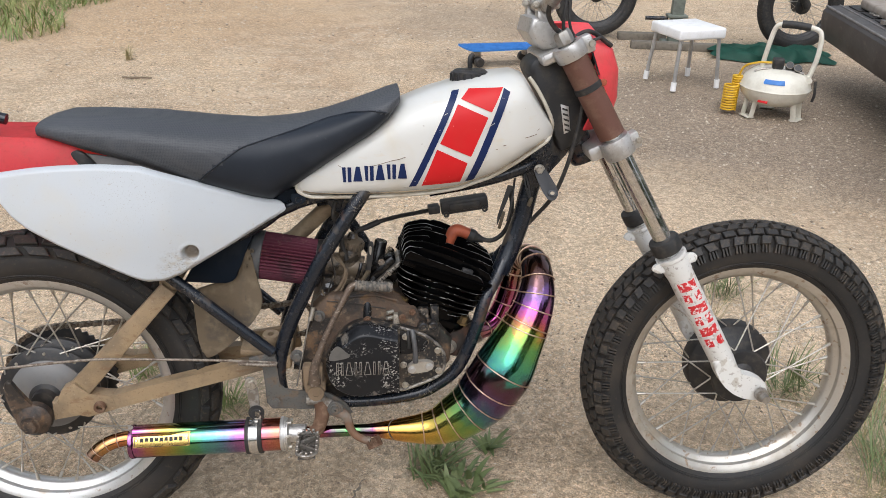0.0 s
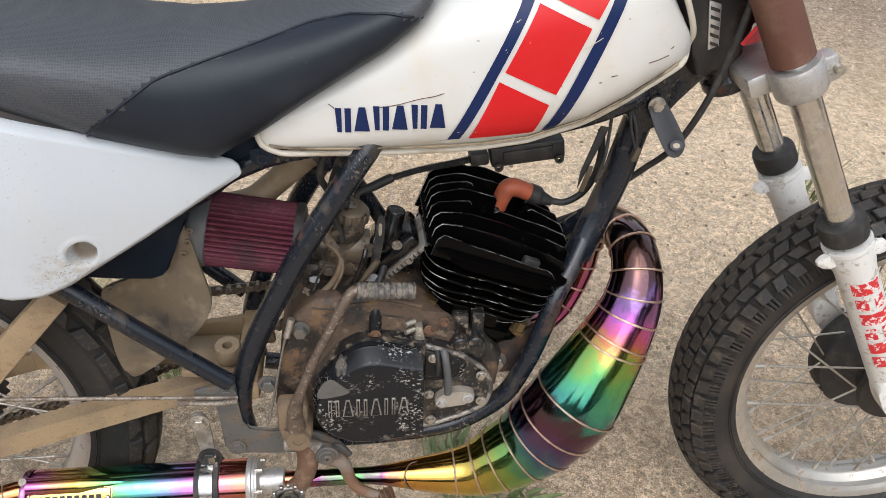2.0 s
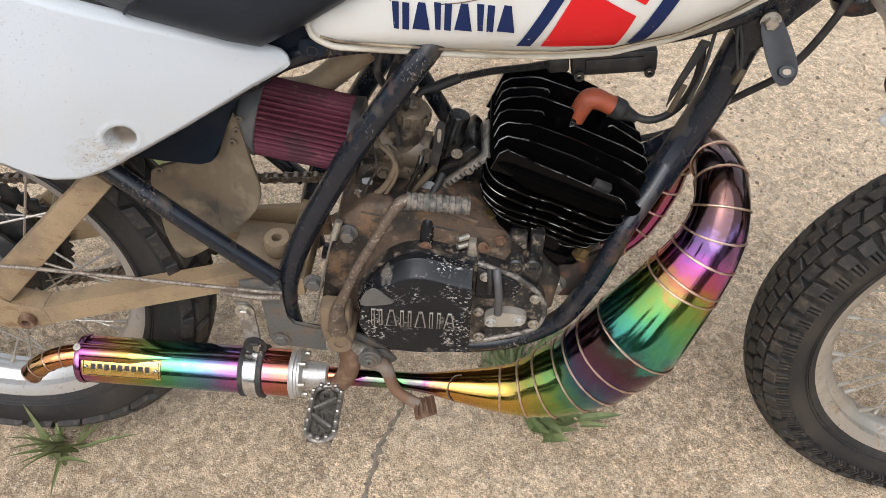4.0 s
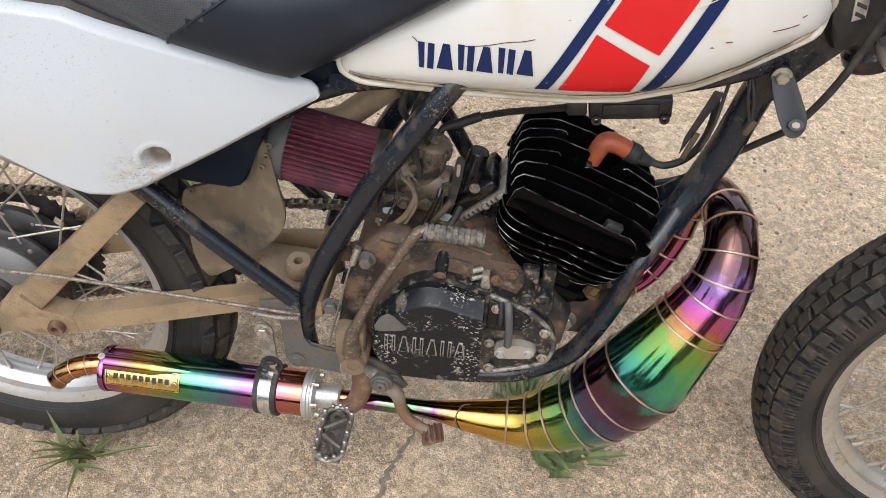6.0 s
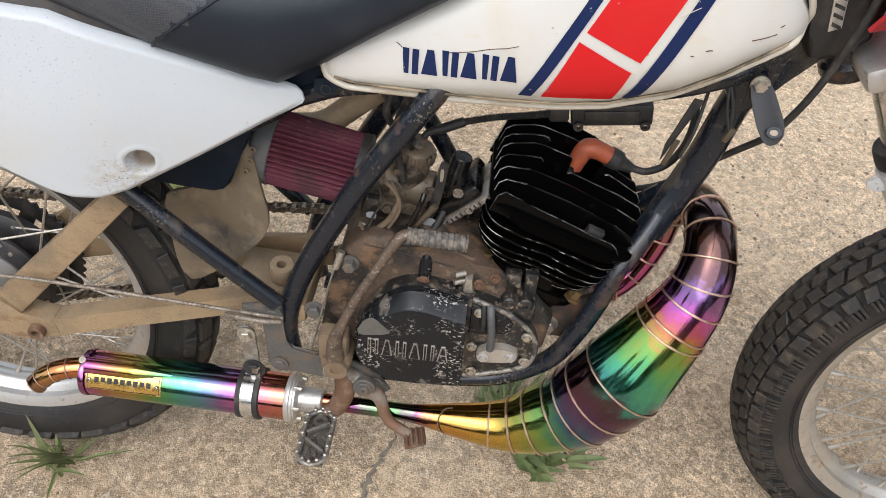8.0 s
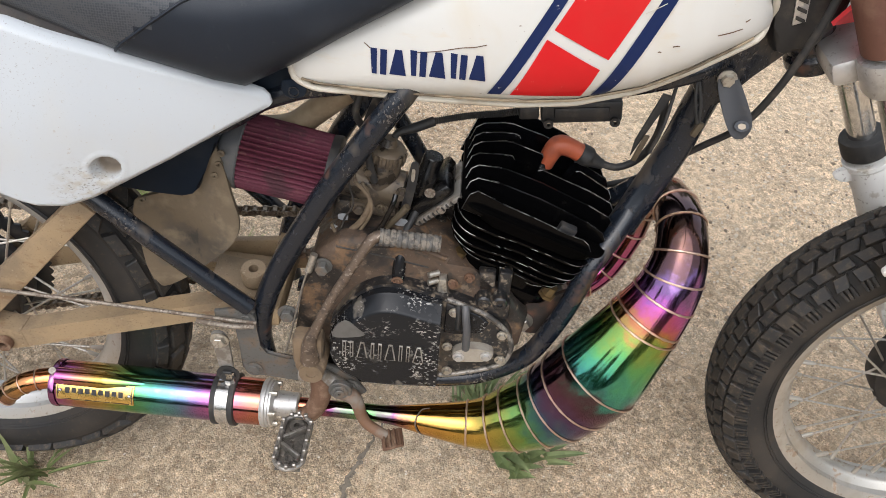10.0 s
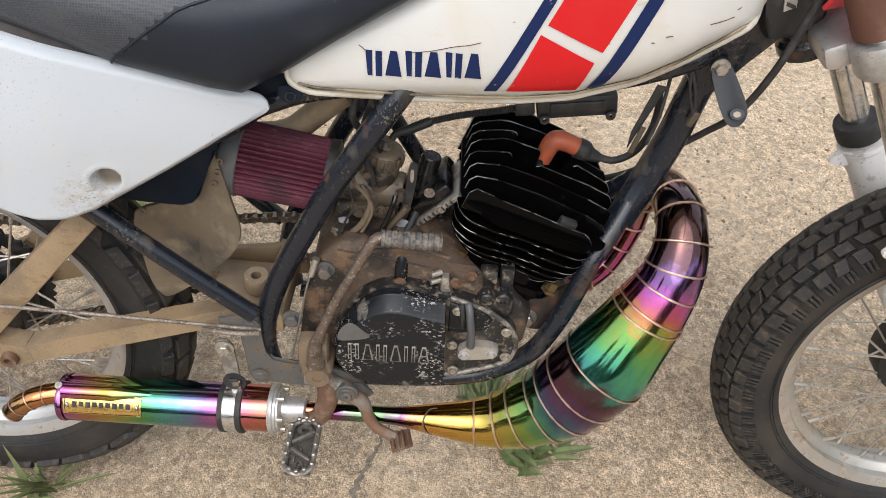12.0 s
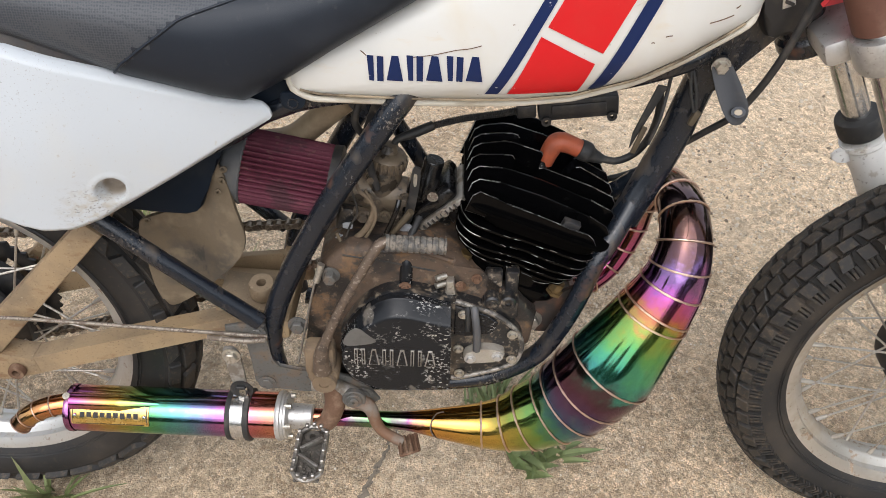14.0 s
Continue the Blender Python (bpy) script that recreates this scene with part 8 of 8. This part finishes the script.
bm = bmesh.new()
sweep(bm, np.array(hose), [0.0055] * len(hose), 8)
part("coiled_hose", bm, YELLOW, comp, "yellow coiled air hose")
pipe("hose_lead", [(-0.185, 0.02, 0.19), (-0.165, 0.0, 0.245), (-0.11, -0.03, 0.275), (-0.04, -0.03, 0.280)], 0.0055, YELLOW, comp)

# ---- green sheet, timbers, stand ----
GREEN = simple("green_tarpaulin", (0.015, 0.105, 0.07), 0.55, 0, (0.03, 0.07, 0.05), 0.6, 10, 0.2)
bm = bmesh.new()
nx, ny = 44, 18
g = []
for j in range(ny + 1):
    g.append([bm.verts.new((1.70 + 0.78 * i / nx + 0.02 * math.sin(j), 5.62 + 0.30 * j / ny + 0.03 * math.sin(i * 0.4), 0.035 * (1 - (2 * j / ny - 1) ** 2) + 0.035 * (1 + noise.noise(V3((i * 0.22, j * 0.35, 2)))) * (1 - (2 * i / nx - 1) ** 6) * (1 - (2 * j / ny - 1) ** 6))) for i in range(nx + 1)])
for j in range(ny):
    for i in range(nx):
        bm.faces.new((g[j][i], g[j][i + 1], g[j + 1][i + 1], g[j + 1][i]))
bmesh.ops.solidify(bm, geom=bm.faces[:], thickness=0.012)
tagged(part("tarpaulin", bm, GREEN, None, "folded dark green tarpaulin lying on the ground"), "", "tarpaulin")
TIMBER = simple("weathered_grey_timber", (0.17, 0.15, 0.12), 0.85, 0, (0.10, 0.085, 0.07), 0.7, 25, 0.4)
for (x, y, l, r) in ((1.50, 5.93, 0.62, -4), (1.32, 6.25, 0.35, 3)):
    bm = bmesh.new()
    block(bm, (l, 0.07, 0.05), pose(0, 0, 0.022), 0.004)
    t = part("timber_beam", bm, TIMBER, None, "weathered grey timber lying on the ground")
    t.matrix_basis = pose(x, y, 0, 0, 0, r)
    tagged(t, "", "beam", "timbers on the ground")
POST = simple("grey_green_enamel", (0.16, 0.18, 0.15), 0.5, 0, (0.09, 0.09, 0.08), 0.6, 20, 0.1)
stand = thing("work_stand", pose(1.52, 6.10, 0), "grey-green metal bike stand post", "stand")
bm = bmesh.new()
block(bm, (0.085, 0.06, 0.60), pose(0, 0, 0.31), 0.006)
part("post", bm, POST, stand)
bm = bmesh.new()
block(bm, (0.14, 0.10, 0.02), pose(0, 0, 0.20), 0.004)
part("collar", bm, POST, stand)
bm = bmesh.new()
block(bm, (0.16, 0.20, 0.02), pose(0, 0, 0.01), 0.004)
part("base_plate", bm, POST, stand)
pipe("peg", [(-0.22, 0, 0.18), (-0.06, 0, 0.18)], 0.014, FRAME, stand)

# ---- further motorcycles, of which only a wheel shows ----
for name, at, yaw, label, plastic in (("parked_motorcycle", (0.96, 6.28, 0), 4, "orange dirt bike with a black spoked wheel", ORANGE), ("parked_motorcycle", (2.34, 6.02, 0), 8, "dark dirt bike with a spoked wheel", PLASTIC)):
    pb = thing(name, pose(*at, 0, 0, yaw), label, "motorcycle", "parked motorcycles")
    w = wheel("wheel", (0, 0, 0.308), 0, "spoked wheel with a black tyre", pb, [(D(0), D(12), 0.8, 0, 0.006), (D(32), D(12), 0.8, 0.5, 0.006), (D(-32), D(12), 0.8, 0.5, 0.006)], 40, ((0.05, -0.03), (0.05, 0.03)), singly=0, rim=PLASTIC, rubber=RUBBER)
    bm = bmesh.new()
    lathe(bm, [(0, -0.05), (0.02, -0.05), (0.055, -0.035), (0.055, 0.035), (0.02, 0.05), (0, 0.05)], 32)
    part("hub", bm, PLASTIC, w)
    for sy in (-1, 1):
        pipe("fork_leg", [(0.0, sy * 0.085, 0.308), (-0.28, sy * 0.085, 0.86)], 0.024, plastic if sy < 0 else STEEL, pb)
    bm = bmesh.new()
    slab(bm, round_outline([(-0.32, 0.45), (-0.20, 0.50), (-0.16, 0.60), (-0.26, 0.80), (-0.50, 0.78), (-0.48, 0.55)], 40), -0.12, 0.12, 0.02)
    part("body_panel", bm, ORANGE if plastic is ORANGE else PLASTIC, pb)

# ---- skateboard ----
board = thing("skateboard", pose(0.262, 5.33, 0, 0, 0, 20), "small blue plastic skateboard", "skateboard")
bm = bmesh.new()
slab(bm, round_outline([(-0.29, 0), (-0.26, 0.055), (-0.15, 0.075), (0.15, 0.075), (0.25, 0.06), (0.285, 0), (0.25, -0.06), (0.15, -0.075), (-0.15, -0.075), (-0.26, -0.055)], 60), -0.006, 0.006, 0.003, pose(0, 0, 0.105) @ pose(0, 0, 0, 90, 0, 0))
for v in bm.verts:
    v.co.z += 0.9 * max(0, abs(v.co.x) - 0.19) ** 2 * 3
deck = part("deck", bm, BLUE, board)
for sx in (-0.17, 0.17):
    bm = bmesh.new()
    block(bm, (0.05, 0.05, 0.045), pose(sx, 0, 0.075), 0.006)
    part("truck", bm, STEEL, board)
    for sy in (-0.055, 0.055):
        bm = bmesh.new()
        lathe(bm, [(0, -0.022), (0.024, -0.022), (0.03, -0.016), (0.03, 0.016), (0.024, 0.022), (0, 0.022)], 24, pose(sx, sy, 0.030))
        part("wheel", bm, PLASTIC, board)

# ---- pickup rear corner ----
s = Surf("dull_dark_bumper", (0.050, 0.047, 0.048), 0.45)
s.layer(6, 0.45, 0.7, (0.095, 0.085, 0.08), 0.65, None, 0.7)
s.layer(60, 0.6, 0.7, (0.25, 0.22, 0.19), 0.8, None, 0.5)
s.layer(1.6, 0.42, 0.62, (0.05, 0.042, 0.038), 0.6, None, 0.8)
s.layer(22, 0.58, 0.68, (0.19, 0.165, 0.145), 0.7, None, 0.55, stretch=(0.35, 1, 1))
s.bump(s.noise(40, 4), 0.2, 0.004)
BUMPER = s.done()
TRAY = simple("dusty_tray_floor", (0.33, 0.29, 0.25), 0.75, 0, (0.22, 0.18, 0.14), 0.7, 12, 0.2)
car = thing("pickup_truck", pose(2.13, 5.06, 0, 0, 0, -95), "rear of a dark dusty pickup truck", "truck")
# a cross-section of the step bumper, run along the truck's back
SECTION = [(0.10, 0.235), (0.03, 0.26), (-0.005, 0.32), (-0.015, 0.39), (-0.012, 0.43), (0.01, 0.455), (0.24, 0.47), (0.30, 0.47), (0.30, 0.24)]
bm = bmesh.new()
slab(bm, [(x, z) for x, z in SECTION], -2.6, 0.04, 0.012, Matrix.Rotation(math.pi / 2, 4, "Z") @ Matrix.Diagonal((1, 1, 1, 1)), 3)
bumper = part("bumper", bm, BUMPER, car, "dull black step bumper, scuffed")
EDGE_GREY = simple("grey_bumper_edge", (0.20, 0.19, 0.18), 0.5, 0.1, (0.09, 0.08, 0.075), 0.6, 30, 0.1)
pipe("bumper_lip", [(-0.035, 0.006, 0.452), (1.3, 0.006, 0.452), (2.58, 0.006, 0.452)], 0.007, EDGE_GREY, bumper, "grey lip", n=12)
for gy in (0.075, 0.215):
    pipe("tread_rib", [(-0.03, gy, 0.4555 + gy * 0.063), (1.3, gy, 0.4555 + gy * 0.063), (2.58, gy, 0.4555 + gy * 0.063)], 0.005, EDGE_GREY, bumper, n=12)
for k in range(7):
    bm = bmesh.new()
    block(bm, (0.17, 0.075, 0.008), pose(0.10 + k * 0.22, 0.145, 0.4665, 3.6, 0, 0), 0.003)
    part("step_pad", bm, PLASTIC, bumper, "black ribbed step pad")
for k in range(4):
    bm = bmesh.new()
    lathe(bm, [(0.009, -0.004), (0.014, -0.004), (0.015, 0.0), (0.014, 0.004), (0.009, 0.004)], 16, pose(0.32 + k * 0.028, 0.135 + 0.008 * (k % 2), 0.476, 80, 25 * (k % 2), 20 * k), True)
    part("tow_chain_link", bm, STEEL, bumper, "grey steel chain link")
bm = bmesh.new()
block(bm, (2.45, 1.6, 0.05), pose(1.32, 0.94, 0.495), 0.015, 3)
part("tray_floor", bm, TRAY, car, "dusty beige tray floor")
for k in range(2):
    bm = bmesh.new()
    lathe(bm, [(0.008, -0.01), (0.022, -0.01), (0.022, 0.01), (0.008, 0.01)], 20, pose(0.62 + k * 0.12, 0.10, 0.482, 90, 0, 0), True)
    part("tie_ring", bm, STEEL, car)
for sx in (0.45, 2.1):
    bm = bmesh.new()
    lathe(bm, [(0, -0.1), (0.18, -0.1), (0.2, -0.08), (0.33, -0.08), (0.36, -0.05), (0.36, 0.05), (0.33, 0.08), (0, 0.08)], 40, pose(sx, 1.2, 0.36, 0, 0, 90))
    part("wheel", bm, TYRE, car)
    bm = bmesh.new()
    block(bm, (0.32, 0.86, 0.28), pose(sx, 1.2, 0.635), 0.06, 4)
    part("wheel_arch", bm, TRAY, car)

# ---- unseen dark green belt all round, added to darken reflections ----
s = Surf("dark_belt_green", (0.045, 0.065, 0.022), 0.8)
s.layer(0.6, 0.4, 0.65, (0.085, 0.105, 0.035), None, None, 0.8)
DARK_BELT = s.done()
rnd = random.Random(77)
verts, faces = [], []
for _ in range(9000):
    a = rnd.uniform(0, 2 * math.pi)
    top_h = 6.5 + 2.2 * math.sin(a * 5) + 1.3 * math.sin(a * 13 + 1) + 0.8 * math.sin(a * 29)
    r = rnd.uniform(21, 26)
    c = V3((r * math.cos(a), r * math.sin(a), top_h * rnd.random() ** 0.8))
    sz = rnd.uniform(0.35, 0.9)
    n = V3((rnd.gauss(0, 1), rnd.gauss(0, 1), rnd.gauss(0, 1))).normalized()
    t = n.orthogonal().normalized()
    b = n.cross(t)
    k = len(verts)
    verts += [tuple(c + t * sz), tuple(c + b * sz * 0.7), tuple(c - t * sz), tuple(c - b * sz * 0.7)]
    faces.append((k, k + 1, k + 2, k + 3))
me = bpy.data.meshes.new("unseen_dark_belt")
me.from_pydata(verts, [], faces)
me.materials.append(DARK_BELT)
tagged(new("unseen_dark_belt", me), "unseen dark green belt around the yard, added to darken reflections", "trees", "", "stuff")
